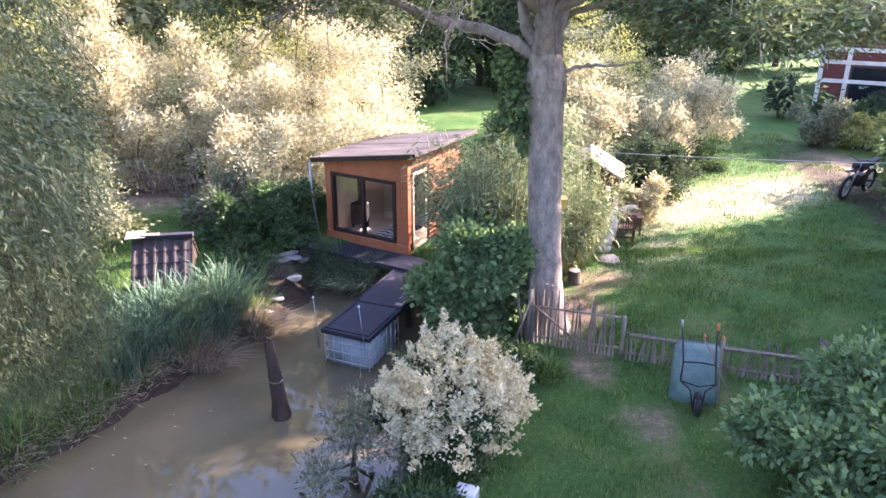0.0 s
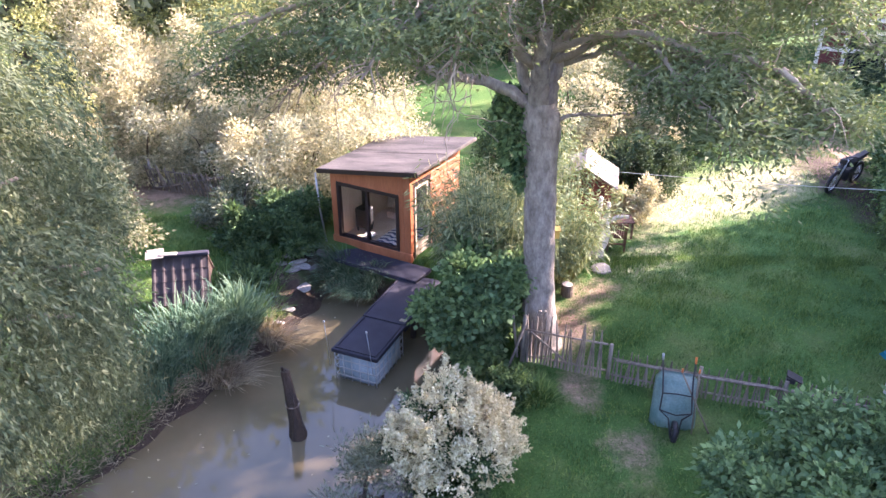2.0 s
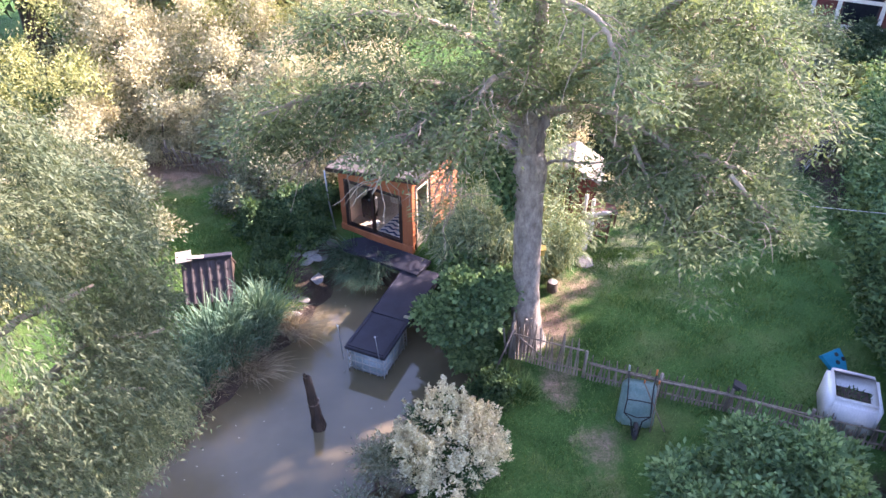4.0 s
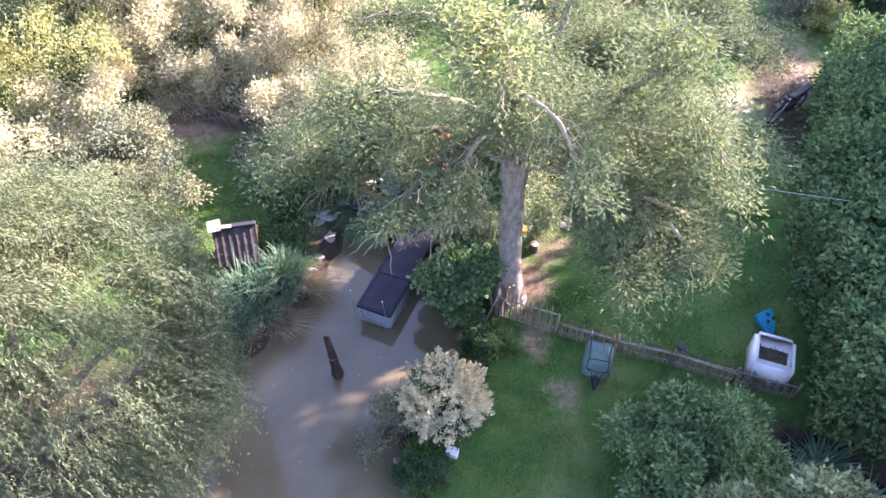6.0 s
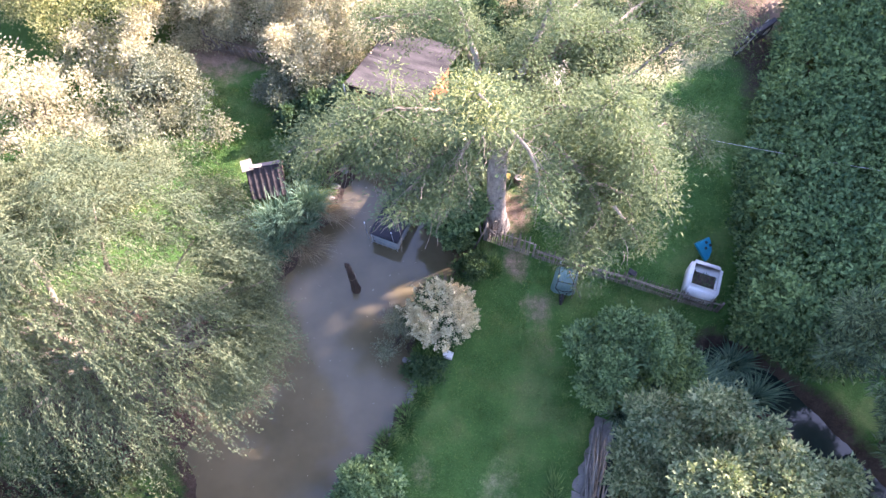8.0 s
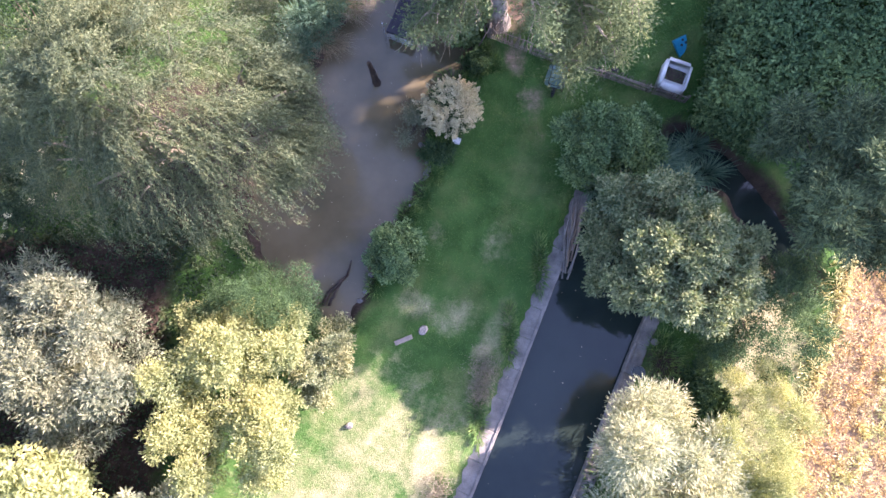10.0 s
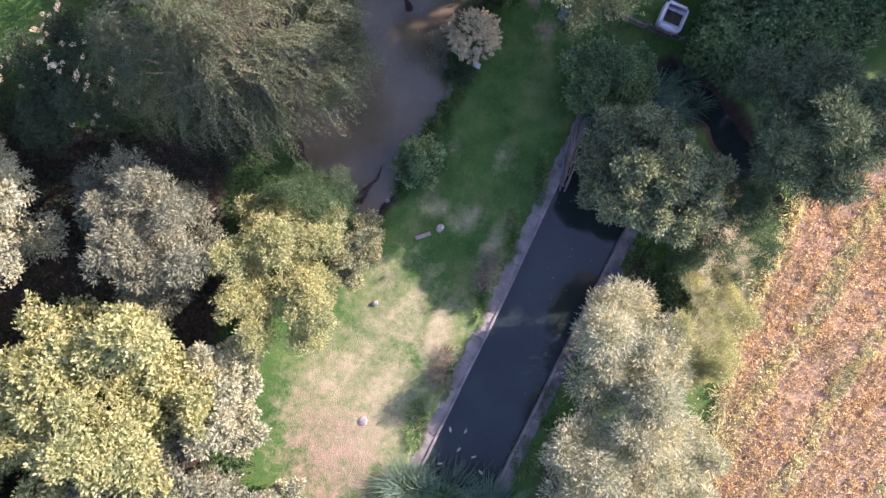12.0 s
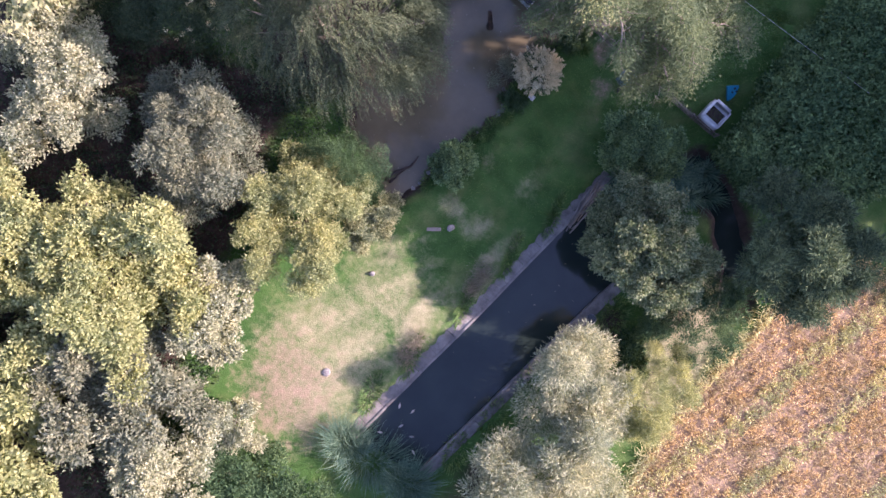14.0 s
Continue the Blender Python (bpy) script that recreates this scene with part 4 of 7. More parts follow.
plant("silver_willow", (5.85, -11.4, 0.4), ball_clumps(rs, (7.47, -11.72, 2.8), (3.3, 2.8, 2.6), 44, (0.3, 0.45)), 3600, 12, 0.19, 0.045, M_BRIGHT, "pale sunlit willow shrub along the canal", "tree", 0.28, flat=0.28, stems=10, stem_r=0.1, trunk_h=1.4, seed=34)
plant("willow_shrub", (10.8, -3.1, 0.4), ball_clumps(rs, (10.8, -3.1, 2.3), (2.4, 3.1, 2.4), 50, (0.22, 0.36)), 5200, 9, 0.11, 0.035, M_YELLOW, "yellow-green willow shrub at the field edge", "shrub", 0.16, seed=35, fine=0.72)
plant("silver_willow", (10.53, -8.66, 0.4), ball_clumps(rs, (10.32, -8.84, 1.9), (1.7, 2.6, 1.8), 34, (0.3, 0.45)), 2600, 12, 0.17, 0.042, M_BRIGHT, "low silvery willow at the field edge", "tree", 0.26, flat=0.28, stems=8, stem_r=0.08, trunk_h=1.0, seed=232)
plant("hawthorn", (11.5, 1.7, 0.4), ball_clumps(rs, (11.3, 1.8, 1.9), (2.3, 2.3, 2.1), 46), 3900, 9, 0.09, 0.06, M_GREEN, "dense hawthorn bush between canal and field", "shrub", 0.15, seed=36, fine=0.72)
plant("pine_tree", (14.1, 5.8, 0.3), ball_clumps(rs, (13.9, 5.7, 5.0), (2.9, 3.0, 3.2), 70, (0.22, 0.34)), 5000, 12, 0.22, 0.05, M_PINE, "dark shaggy pine tree beside the ditch", "tree", 0.2, stems=14, stem_r=0.2, trunk_h=4.0, seed=37)
plant("bramble", (9.6, -1.3, 0.4), ball_clumps(rs, (9.7, -1.2, 0.6), (1.3, 1.3, 0.7), 24), 1300, 8, 0.12, 0.09, M_GREEN, "low leafy bramble between canal and field", "shrub", 0.16, seed=237, corners=4)
plant("hazel_bush", (6.1, 8.1, 0.4), ball_clumps(rs, (6.15, 8.05, 1.3), (1.85, 1.6, 1.4), 48), 3600, 9, 0.13, 0.08, M_LUSH, "rounded green shrub standing by the fence", "shrub", 0.17, seed=38, corners=4)
plant("alder_bush", (-1.98, 3.89, 0.2), ball_clumps(rs, (-2.03, 3.89, 0.75), (1.2, 1.3, 0.9), 24), 1700, 9, 0.12, 0.075, M_LUSH, "low green bush on the pond edge", "shrub", 0.16, seed=39, corners=4)
# hedge and banks round the garden
HEDGE = np.array([(10.1, 9.3), (10.45, 11.6), (10.7, 14.3), (12.2, 18), (13.8, 21.6), (15, 24.5), (19, 24), (18.6, 18), (17, 10.5), (15.15, 8.49), (12.3, 7.91)])


def build_hedge():
    rng = np.random.default_rng(60)
    x, y = rng.uniform(8, 20, 1500), rng.uniform(7, 27, 1500)
    d = inside_distance(x, y, HEDGE)
    x, y, d = x[d < -0.45], y[d < -0.45], d[d < -0.45]
    top = 4.3 + 0.35 * np.sin(x * 0.8) * np.sin(y * 0.6) + rng.normal(0, 0.12, len(x)) - 1.0 * np.exp(-((-d - 0.45) / 0.5))
    c = [np.stack([x, y, top - 0.5, *([rng.uniform(0.5, 0.85, len(x)) for _ in range(3)])], -1)]
    t = rng.uniform(0, 1, 420)
    seg = np.vstack([HEDGE[-1:], HEDGE[:6]])[::-1]
    q = np.stack([np.interp(t * 6, np.arange(7), seg[:, k]) for k in (0, 1)], -1)
    side = np.stack([q[:, 0] + 0.35, q[:, 1] + 0.1, rng.uniform(0.7, 3.6, 420), rng.uniform(0.4, 0.65, 420), rng.uniform(0.4, 0.7, 420), rng.uniform(0.4, 0.7, 420)], -1)
    q = np.stack([np.interp(t * 3, np.arange(4), np.vstack([HEDGE[8:11], HEDGE[:1]])[:, k]) for k in (0, 1)], -1)
    side2 = np.stack([q[:, 0], q[:, 1] + 0.3, rng.uniform(0.7, 3.6, 420), rng.uniform(0.4, 0.65, 420), rng.uniform(0.4, 0.7, 420), rng.uniform(0.4, 0.7, 420)], -1)
    c = np.vstack(c + [side, side2])
    plant("ivy_hedge", (13.0, 14.0, 0.8), c, 17000, 8, 0.15, 0.125, M_IVY, "massive dark green ivy-grown hedge", "hedge", 0.16, stems=24, stem_r=0.06, seed=61, under=0.3)


build_hedge()


def build_beds():
    """The shrubs beside the trunk, the flowering shrub and the grey one."""
    plant("elder_bush", (0.9, 13.5, 0.3), ball_clumps(rs, (0.7, 13.6, 1.4), (1.1, 0.95, 1.5), 44, (0.28, 0.42), -0.95), 3300, 8, 0.135, 0.12, M_LUSH, "lush dark green shrub over the pond edge", "shrub", 0.17, seed=41, under=0.7, corners=4)
    ob = plant("flowering_shrub", (0.25, 9.5, 0.3), ball_clumps(rs, (0.25, 9.5, 1.0), (1.0, 1.05, 0.95), 30, (0.25, 0.4), -0.8), 1500, 9, 0.1, 0.05, M_GREEN, "shrub covered with cream-white blossom panicles", "shrub", 0.15, seed=42, under=0.5)
    rng = np.random.default_rng(43)
    c = np.vstack([ball_clumps(rs, (0.0, 0.1, 0.85), (1.0, 1.1, 0.95), 34, (0.24, 0.36), -0.5), [(0.0, 0.1, 0.85, 1.0, 1.1, 0.95)]])
    m = 460
    p, o = clump_twigs(rng, c, m, 0.3, 0.1)
    spike = unit(o * 0.8 + (0, 0, 0.7) + rng.normal(0, 0.25, (m, 3)))
    s = rng.uniform(0, 1, (m, 80, 1))
    long = rng.uniform(0.2, 0.46, (m, 1, 1))
    q = (p[:, None] + spike[:, None] * s * long + rng.normal(0, 1, (m, 80, 3)) * (0.075 * (1.1 - s))).reshape(-1, 3)
    leaves("blossom", q, unit(rng.normal(size=q.shape)), 0.06, 0.045, M_BLOSSOM, ob, rng, "cream-white feathery blossom", corners=3)
    plant("grey_shrub", (-1.15, 9.2, 0.1), ball_clumps(rs, (-1.2, 9.2, 0.75), (0.75, 0.9, 0.75), 20), 420, 8, 0.10, 0.03, M_SILVER, "thin grey-leaved shrub leaning over the water", "shrub", 0.2, seed=44)
    plant("low_shrub", (-0.2, 7.9, 0.3), ball_clumps(rs, (-0.2, 8.0, 0.45), (0.7, 0.6, 0.5), 16), 600, 8, 0.1, 0.05, M_GREEN, "low green growth at the water's edge", "shrub", 0.15, seed=45)
    plant("bank_shrub", (1.3, 11.6, 0.4), ball_clumps(rs, (1.25, 11.7, 0.6), (0.45, 0.6, 0.5), 14), 480, 8, 0.09, 0.06, M_GREEN, "small green shrub under the gate post", "shrub", 0.13, seed=46)


build_beds()

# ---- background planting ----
# hedge behind the cabin; its sunlight sits partly in the pale leaf colour
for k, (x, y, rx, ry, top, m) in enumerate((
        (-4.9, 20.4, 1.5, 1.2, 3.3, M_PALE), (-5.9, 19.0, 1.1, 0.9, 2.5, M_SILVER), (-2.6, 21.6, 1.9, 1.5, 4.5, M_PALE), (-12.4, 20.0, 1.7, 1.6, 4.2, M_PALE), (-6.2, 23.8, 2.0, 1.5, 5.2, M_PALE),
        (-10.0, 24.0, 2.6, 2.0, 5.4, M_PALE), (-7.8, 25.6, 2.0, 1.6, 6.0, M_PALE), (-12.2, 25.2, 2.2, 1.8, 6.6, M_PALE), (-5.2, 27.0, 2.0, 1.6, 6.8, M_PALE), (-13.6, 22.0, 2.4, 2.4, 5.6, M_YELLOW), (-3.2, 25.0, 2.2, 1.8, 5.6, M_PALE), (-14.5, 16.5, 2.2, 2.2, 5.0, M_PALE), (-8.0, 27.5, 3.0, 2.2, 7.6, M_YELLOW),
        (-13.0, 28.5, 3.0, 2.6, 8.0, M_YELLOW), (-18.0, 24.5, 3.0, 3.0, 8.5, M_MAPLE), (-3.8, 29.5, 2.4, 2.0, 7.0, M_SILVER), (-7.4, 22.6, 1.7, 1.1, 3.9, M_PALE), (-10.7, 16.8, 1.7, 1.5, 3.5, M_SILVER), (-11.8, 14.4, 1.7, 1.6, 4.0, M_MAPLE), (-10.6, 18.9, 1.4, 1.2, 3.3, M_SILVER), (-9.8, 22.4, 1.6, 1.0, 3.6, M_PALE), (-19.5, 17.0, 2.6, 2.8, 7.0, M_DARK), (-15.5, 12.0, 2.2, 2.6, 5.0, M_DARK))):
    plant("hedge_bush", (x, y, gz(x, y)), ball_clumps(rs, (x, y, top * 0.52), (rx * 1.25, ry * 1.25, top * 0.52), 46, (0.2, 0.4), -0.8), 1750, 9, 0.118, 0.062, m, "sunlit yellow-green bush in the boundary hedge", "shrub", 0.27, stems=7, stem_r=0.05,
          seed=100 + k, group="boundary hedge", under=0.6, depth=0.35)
# green shrubs at the cabin's side and on the far bank
for k, (x, y, rx, ry, top) in enumerate(((-4.3, 18.2, 1.1, 0.8, 2.3), (-5.4, 17.6, 0.9, 0.8, 1.9), (-3.9, 17.3, 0.5, 0.5, 1.5), (-5.0, 16.6, 0.6, 0.5, 1.1), (-4.9, 15.4, 0.5, 0.5, 1.15))):
    plant("leafy_shrub", (x, y, gz(x, y)), ball_clumps(rs, (x, y, gz(x, y) + (top - gz(x, y)) * 0.5), (rx, ry, (top - gz(x, y)) * 0.55), 18, (0.28, 0.45), -0.8), 1000, 8, 0.13, 0.07, M_GREEN, "green leafy shrub on the pond bank", "shrub", 0.15, seed=130 + k, under=0.6)
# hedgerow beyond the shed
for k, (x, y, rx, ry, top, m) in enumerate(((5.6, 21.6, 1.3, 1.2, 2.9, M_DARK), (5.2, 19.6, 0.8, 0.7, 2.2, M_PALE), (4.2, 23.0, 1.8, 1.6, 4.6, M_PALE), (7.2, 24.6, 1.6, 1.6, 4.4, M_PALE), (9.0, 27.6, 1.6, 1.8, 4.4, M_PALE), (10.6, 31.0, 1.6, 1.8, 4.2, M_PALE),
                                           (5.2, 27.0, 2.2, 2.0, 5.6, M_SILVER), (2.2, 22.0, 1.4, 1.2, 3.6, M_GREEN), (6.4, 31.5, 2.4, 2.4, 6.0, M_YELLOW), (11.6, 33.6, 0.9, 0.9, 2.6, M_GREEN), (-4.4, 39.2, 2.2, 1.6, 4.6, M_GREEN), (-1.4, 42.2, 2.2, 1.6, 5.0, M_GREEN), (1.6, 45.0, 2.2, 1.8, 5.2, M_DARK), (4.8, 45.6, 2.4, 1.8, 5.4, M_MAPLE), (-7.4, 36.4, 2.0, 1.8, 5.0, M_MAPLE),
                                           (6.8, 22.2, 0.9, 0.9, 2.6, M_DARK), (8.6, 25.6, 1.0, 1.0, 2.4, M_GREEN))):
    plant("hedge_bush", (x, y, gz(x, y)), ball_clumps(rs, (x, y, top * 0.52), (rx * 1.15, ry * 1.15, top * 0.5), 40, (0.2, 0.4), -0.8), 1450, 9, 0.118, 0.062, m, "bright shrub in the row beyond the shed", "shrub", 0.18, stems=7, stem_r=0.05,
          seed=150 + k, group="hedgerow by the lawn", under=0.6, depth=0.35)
# shrubs round the house and the motorcycle
for k, (x, y, rx, top, m) in enumerate(((14.6, 28.5, 1.2, 2.4, M_SILVER), (16.2, 28.0, 1.0, 2.2, M_YELLOW), (16.8, 30.4, 1.1, 2.2, M_GREEN), (19.4, 33.2, 1.2, 2.2, M_DARK), (17.6, 33.8, 0.9, 1.9, M_GREEN), (15.4, 34.0, 1.0, 3.2, M_DARK), (18.6, 29.6, 1.2, 2.4, M_DARK), (21.6, 32.6, 1.4, 2.6, M_DARK))):
    plant("garden_shrub", (x, y, gz(x, y)), ball_clumps(rs, (x, y, gz(x, y) + (top - 1) * 0.5), (rx, rx, (top - 0.9) * 0.55), 16, (0.28, 0.45), -0.8), 700, 8, 0.13, 0.08, m, "garden shrub beside the house path", "shrub", 0.16, seed=170 + k, under=0.6)


def far_trees():
    """Tall trees that close the place: three built, the others copies turned and sized. Unseen ones to the east are
    added and sized to shade lawn and pond.
    """
    kinds = []
    shape = np.random.default_rng(201)
    for k, (m, w, h) in enumerate(((M_DARK, 3.4, 9.0), (M_MAPLE, 3.8, 10.0), (M_GREEN, 3.2, 8.5))):
        base = (-200 - 20 * k, 600.0, 0.0)
        c = ball_clumps(shape, (base[0], base[1], h * 0.53), (w, w, h * 0.49), 50, (0.26, 0.4), -0.95)
        kinds.append(plant("broadleaf_tree", base, c, 1550, 8, 0.27, 0.18, m, "tall leafy tree closing and shading the garden's edge", "tree", 0.34, stems=12, stem_r=0.22, trunk_h=h * 0.45, seed=200 + k, group="boundary trees", under=0.6))
    # the last three are raised so that the pond reflects them
    spots = [(-3.5, 40, 0), (1.5, 43, 2), (-8, 38, 0), (6, 45, 0), (10, 48, 2), (-13, 40, 1), (15, 54, 0), (20, 58, 2), (26, 52, 0), (-19, 36, 1), (-24, 30, 1), (-26, 22, 0), (-25, 13, 2), (-23, 5, 1), (-25, -4, 0), (-22, -12, 1),
             (14, 44, 2), (28, 42, 0), (31, 34, 1), (21.0, 12.8, 0, 1.28), (21.4, 16.2, 2, 1.6), (22.0, 19.6, 0, 1.74), (22.3, 23.0, 0, 1.3), (26, 15, 1, 1.5), (24.6, 16.8, 2, 1.75, 0), (27.6, 39.0, 0, 1.7), (33, 43, 2, 1.8),
             (-5.5, 37.5, 0, 0.7), (-1.0, 38.6, 2, 0.6), (3.2, 39.5, 0, 0.65), (7.5, 41, 2, 0.7), (-9.5, 34.5, 1, 0.8), (11.5, 44, 0, 0.8),
             (-16, -20, 1), (-6, -22, 2), (3, -21, 1), (11, -20, 0), (24, 62, 0, 1.2), (31, 63, 2, 1.2), (19, 51, 0, 0.9), (23, 53, 2, 0.9), (0, 62, 2), (-14, 55, 0), (-10, 33.5, 1, 1.9), (-17, 29.5, 1, 1.9), (-4.0, 38, 0, 1.8)]
    rng = np.random.default_rng(77)
    for k, (x, y, q, *size) in enumerate(spots):
        s = size[0] if size else rng.uniform(0.9, 1.2)
        m = pose(x, y, gz(x, y), 0, 0, rng.uniform(0, 360)) @ Matrix.Diagonal((s * rng.uniform(0.9, 1.15), s, s, 1))
        if len(size) > 1:
            m = pose(x, y, gz(x, y), 0, 0, size[1]) @ Matrix.Diagonal((s, s, s, 1))
        t = kinds[q] if k == spots.index(next(p for p in spots if p[2] == q)) else None
        if t:
            t.matrix_basis = m
        else:
            copy_thing(kinds[q], Matrix.Identity(4)).matrix_basis = m


far_trees()


# ---- bamboo, reeds, grass, crop ----
def ribbon(base, lean, length, width, segs, rng, curl=1.0):
    """Arching blades as ribbons: vertices and faces."""
    n = len(base)
    s = np.linspace(0, 1, segs + 1)[None, :, None]
    ln = np.broadcast_to(length, n)[:, None, None]
    up = np.array([0, 0, 1.0])
    line = base[:, None] + ln * (up * (s - 0.45 * curl * s ** 2.6) + lean[:, None] * 0.75 * s ** 1.7)
    side = unit(np.cross(lean + rng.normal(0, 0.3, lean.shape), up))[:, None]
    w = np.broadcast_to(width, n)[:, None, None] * (1 - s ** 2.2) * 0.5 + 0.0008
    v = np.stack([line - side * w, line + side * w], 2).reshape(-1, 3)
    i = (np.arange(n)[:, None] * (segs + 1) + np.arange(segs)[None]) * 2
    f = np.stack([i, i + 1, i + 3, i + 2], -1).reshape(-1, 4)
    return v, f


def reed_bed(name, label, spots, n, length, width, material, lean=(0, 0), spread=0.5, seed=1, straw=0.0, curl=0.75):
    rng = np.random.default_rng(seed)
    s = np.asarray(spots, float)
    k = rng.integers(len(s), size=n)
    a, r = rng.uniform(0, 2 * np.pi, n), np.sqrt(rng.random(n))
    x, y = s[k, 0] + s[k, 2] * r * np.cos(a), s[k, 1] + s[k, 3] * r * np.sin(a)
    z = np.maximum(height(x, y), -0.1) - 0.03
    out = np.stack([np.cos(a) * r * spread + lean[0], np.sin(a) * r * spread + lean[1], 0 * a], -1) + rng.normal(0, 0.22, (n, 3)) * (1, 1, 0)
    v, f = ribbon(np.stack([x, y, z], -1), out, length * rng.uniform(0.55, 1.2, n), width, 5, rng, curl)
    ob = mesh_np(name, v, f, material)
    tagged(ob, label, "reeds", kind="stuff")
    if straw:
        m = int(n * straw)
        out = np.stack([np.cos(a[:m]), np.sin(a[:m]), 0 * a[:m]], -1) * 0.5 + rng.normal(0, 0.5, (m, 3)) * (1, 1, 0) + np.array([lean[0], lean[1], 0]) * 1.5
        v, f = ribbon(np.stack([x[:m], y[:m], z[:m]], -1), out, 0.36 * length * rng.uniform(0.4, 1.1, m), width * 0.7, 4, rng, 1.3)
        tagged(mesh_np("dead_" + name, v, f, M_STRAW), "dry straw-coloured dead blades at the foot of the reeds", "reeds", kind="stuff")
    return ob


reed_bed("reeds", "tall blue-green reeds on the pond bank", [(-5.6, 12.95, 0.75, 0.5), (-6.15, 12.15, 0.55, 0.5), (-5.05, 13.65, 0.55, 0.45), (-4.65, 14.2, 0.35, 0.4), (-5.8, 13.5, 0.65, 0.45)], 2900, 1.4, 0.034, M_TEAL, (0.1, -0.12), 0.4, 71, 0.5, 0.7)
reed_bed("reeds_straw", "straw-coloured dry reed tuft hanging over the water", [(-4.05, 14.2, 0.3, 0.32), (-4.9, 12.75, 0.5, 0.25)], 1100, 0.95, 0.016, M_STRAW, (0.5, -0.35), 0.7, 72)
reed_bed("sedge", "sedge tussock drooping from the deck edge", [(-2.75, 16.9, 0.5, 0.3), (-2.1, 16.6, 0.4, 0.25)], 1600, 0.95, 0.016, M_TEAL, (-0.15, -0.75), 0.6, 73, 0.4)
reed_bed("reeds_ditch", "long grey-green reeds filling the ditch end", [(6.0 + 0.33 * k + 0.3 * math.sin(k * 2.1), 6.75 + 0.085 * k + 0.75 * math.sin(k * 4.3), 0.34, 0.3) for k in range(14)], 3200, 0.95, 0.05, M_TEAL, (0.05, 0.0), 1.0, 74)
reed_bed("reeds_basin", "dark green rushes closing the basin's end", [(0.02, -11.33, 1.9, 0.9), (2.14, -11.59, 1.0, 0.7), (-1.49, -10.82, 0.8, 0.6)], 2600, 1.4, 0.026, M_TEAL, (0.1, 0.35), 0.9, 75)
reed_bed("bank_weeds", "rough green weeds along the pond's right bank", [(-0.38, 7.28, 0.35, 0.6), (-0.85, 6.29, 0.3, 0.6), (-1.47, 5.5, 0.35, 0.6), (-2.65, 2.87, 0.35, 0.7), (0.3, 11.3, 0.6, 0.3), (1.5, 12, 0.35, 0.7), (1.9, 11.7, 0.4, 0.4), (-0.29, 8.42, 0.5, 0.5)], 2900, 0.34, 0.022, M_GRASS, (-0.1, 0), 0.9, 76)
reed_bed("far_bank_weeds", "rough weeds and dead stems along the pond's muddy bank", [(-6.3, 11, 0.5, 0.7), (-6.9, 9.8, 0.5, 0.8), (-5.6, 16, 0.7, 0.5), (-4.7, 15.9, 0.7, 0.6), (-4.4, 15.1, 0.5, 0.5), (-4.5, 16.9, 0.5, 0.4), (-6.9, 13.6, 0.6, 0.5), (-4.26, 0.86, 0.9, 0.4), (-5.73, 1.95, 0.9, 0.5)], 3300, 0.4, 0.02, M_GRASS, (0.1, -0.1), 0.9, 77, 0.6)
reed_bed("canal_weeds", "green weeds along the canal's concrete edge", [(4.83, -7.04, 0.5, 1.1), (5.89, -4.6, 0.5, 1.1), (3.78, -9.29, 0.5, 1.0), (8.5, 0.05, 0.6, 1.0), (-0.12, -5.68, 0.3, 1.2), (1.32, -2.3, 0.25, 1.2), (2.54, 0.91, 0.25, 1.2), (3.72, 3.54, 0.25, 1.2), (-1.28, -8.12, 0.4, 1.2)], 4200, 0.36, 0.03, M_GRASS, (0, 0), 1.0, 78, 0.25)


def bamboo(name, spots, n, top, seed, label):
    rng = np.random.default_rng(seed)
    x0, y0 = spots[0][0], spots[0][1]
    ob = thing(name, Matrix.Translation((x0, y0, gz(x0, y0))), label, "bamboo")
    s = np.asarray(spots, float)
    lines, P, D = [], [], []
    for k in range(n):
        q = s[rng.integers(len(s))]
        a, r = rng.uniform(0, 2 * np.pi), math.sqrt(rng.random())
        base = np.array([q[0] + q[2] * r * math.cos(a) * 0.6 - x0, q[1] + q[3] * r * math.sin(a) * 0.6 - y0, 0.0])
        h = top * rng.uniform(0.6, 1.0)
        tip = base + (math.cos(a) * r * 0.9 + rng.normal(0, 0.2), math.sin(a) * r * 0.9 + rng.normal(0, 0.2) - 0.15, h)
        line = bent(base, tip, rng, 8, 0, 0.03)
        lines.append((line, np.linspace(0.012, 0.003, 8)))
        m = 54
        t = rng.uniform(0.25, 1.0, m)
        p = np.stack([np.interp(t * 7, np.arange(8), line[:, c]) for c in range(3)], -1)
        o = unit(rng.normal(size=(m, 3)) * (1, 1, 0.3))
        P.append(p + o * rng.uniform(0.02, 0.3, (m, 1)))
        D.append(unit(o + (0, 0, -0.55)))
    tagged(tubes("cane_stand", lines, M_CROPGREEN, ob, "thin yellow-green canes", 5), kind="stuff")
    P, D = np.vstack(P), np.vstack(D)
    leaves("crown", P, D, 0.22 * rng.uniform(0.6, 1.3, len(P)), 0.034, M_BAMBOO, ob, rng)


bamboo("bamboo", [(0.85, 15.5, 0.8, 0.6), (1.3, 15.0, 0.8, 0.6)], 360, 3.35, 81, "bamboo thicket with narrow drooping leaves beside the cabin")
bamboo("bamboo", [(2.95, 15.9, 0.5, 0.5)], 80, 2.7, 82, "bamboo clump with narrow leaves behind the trunk")
bamboo("bamboo", [(2.9, 18.6, 0.7, 0.6)], 70, 3.4, 83, "bamboo clump beside the shed")


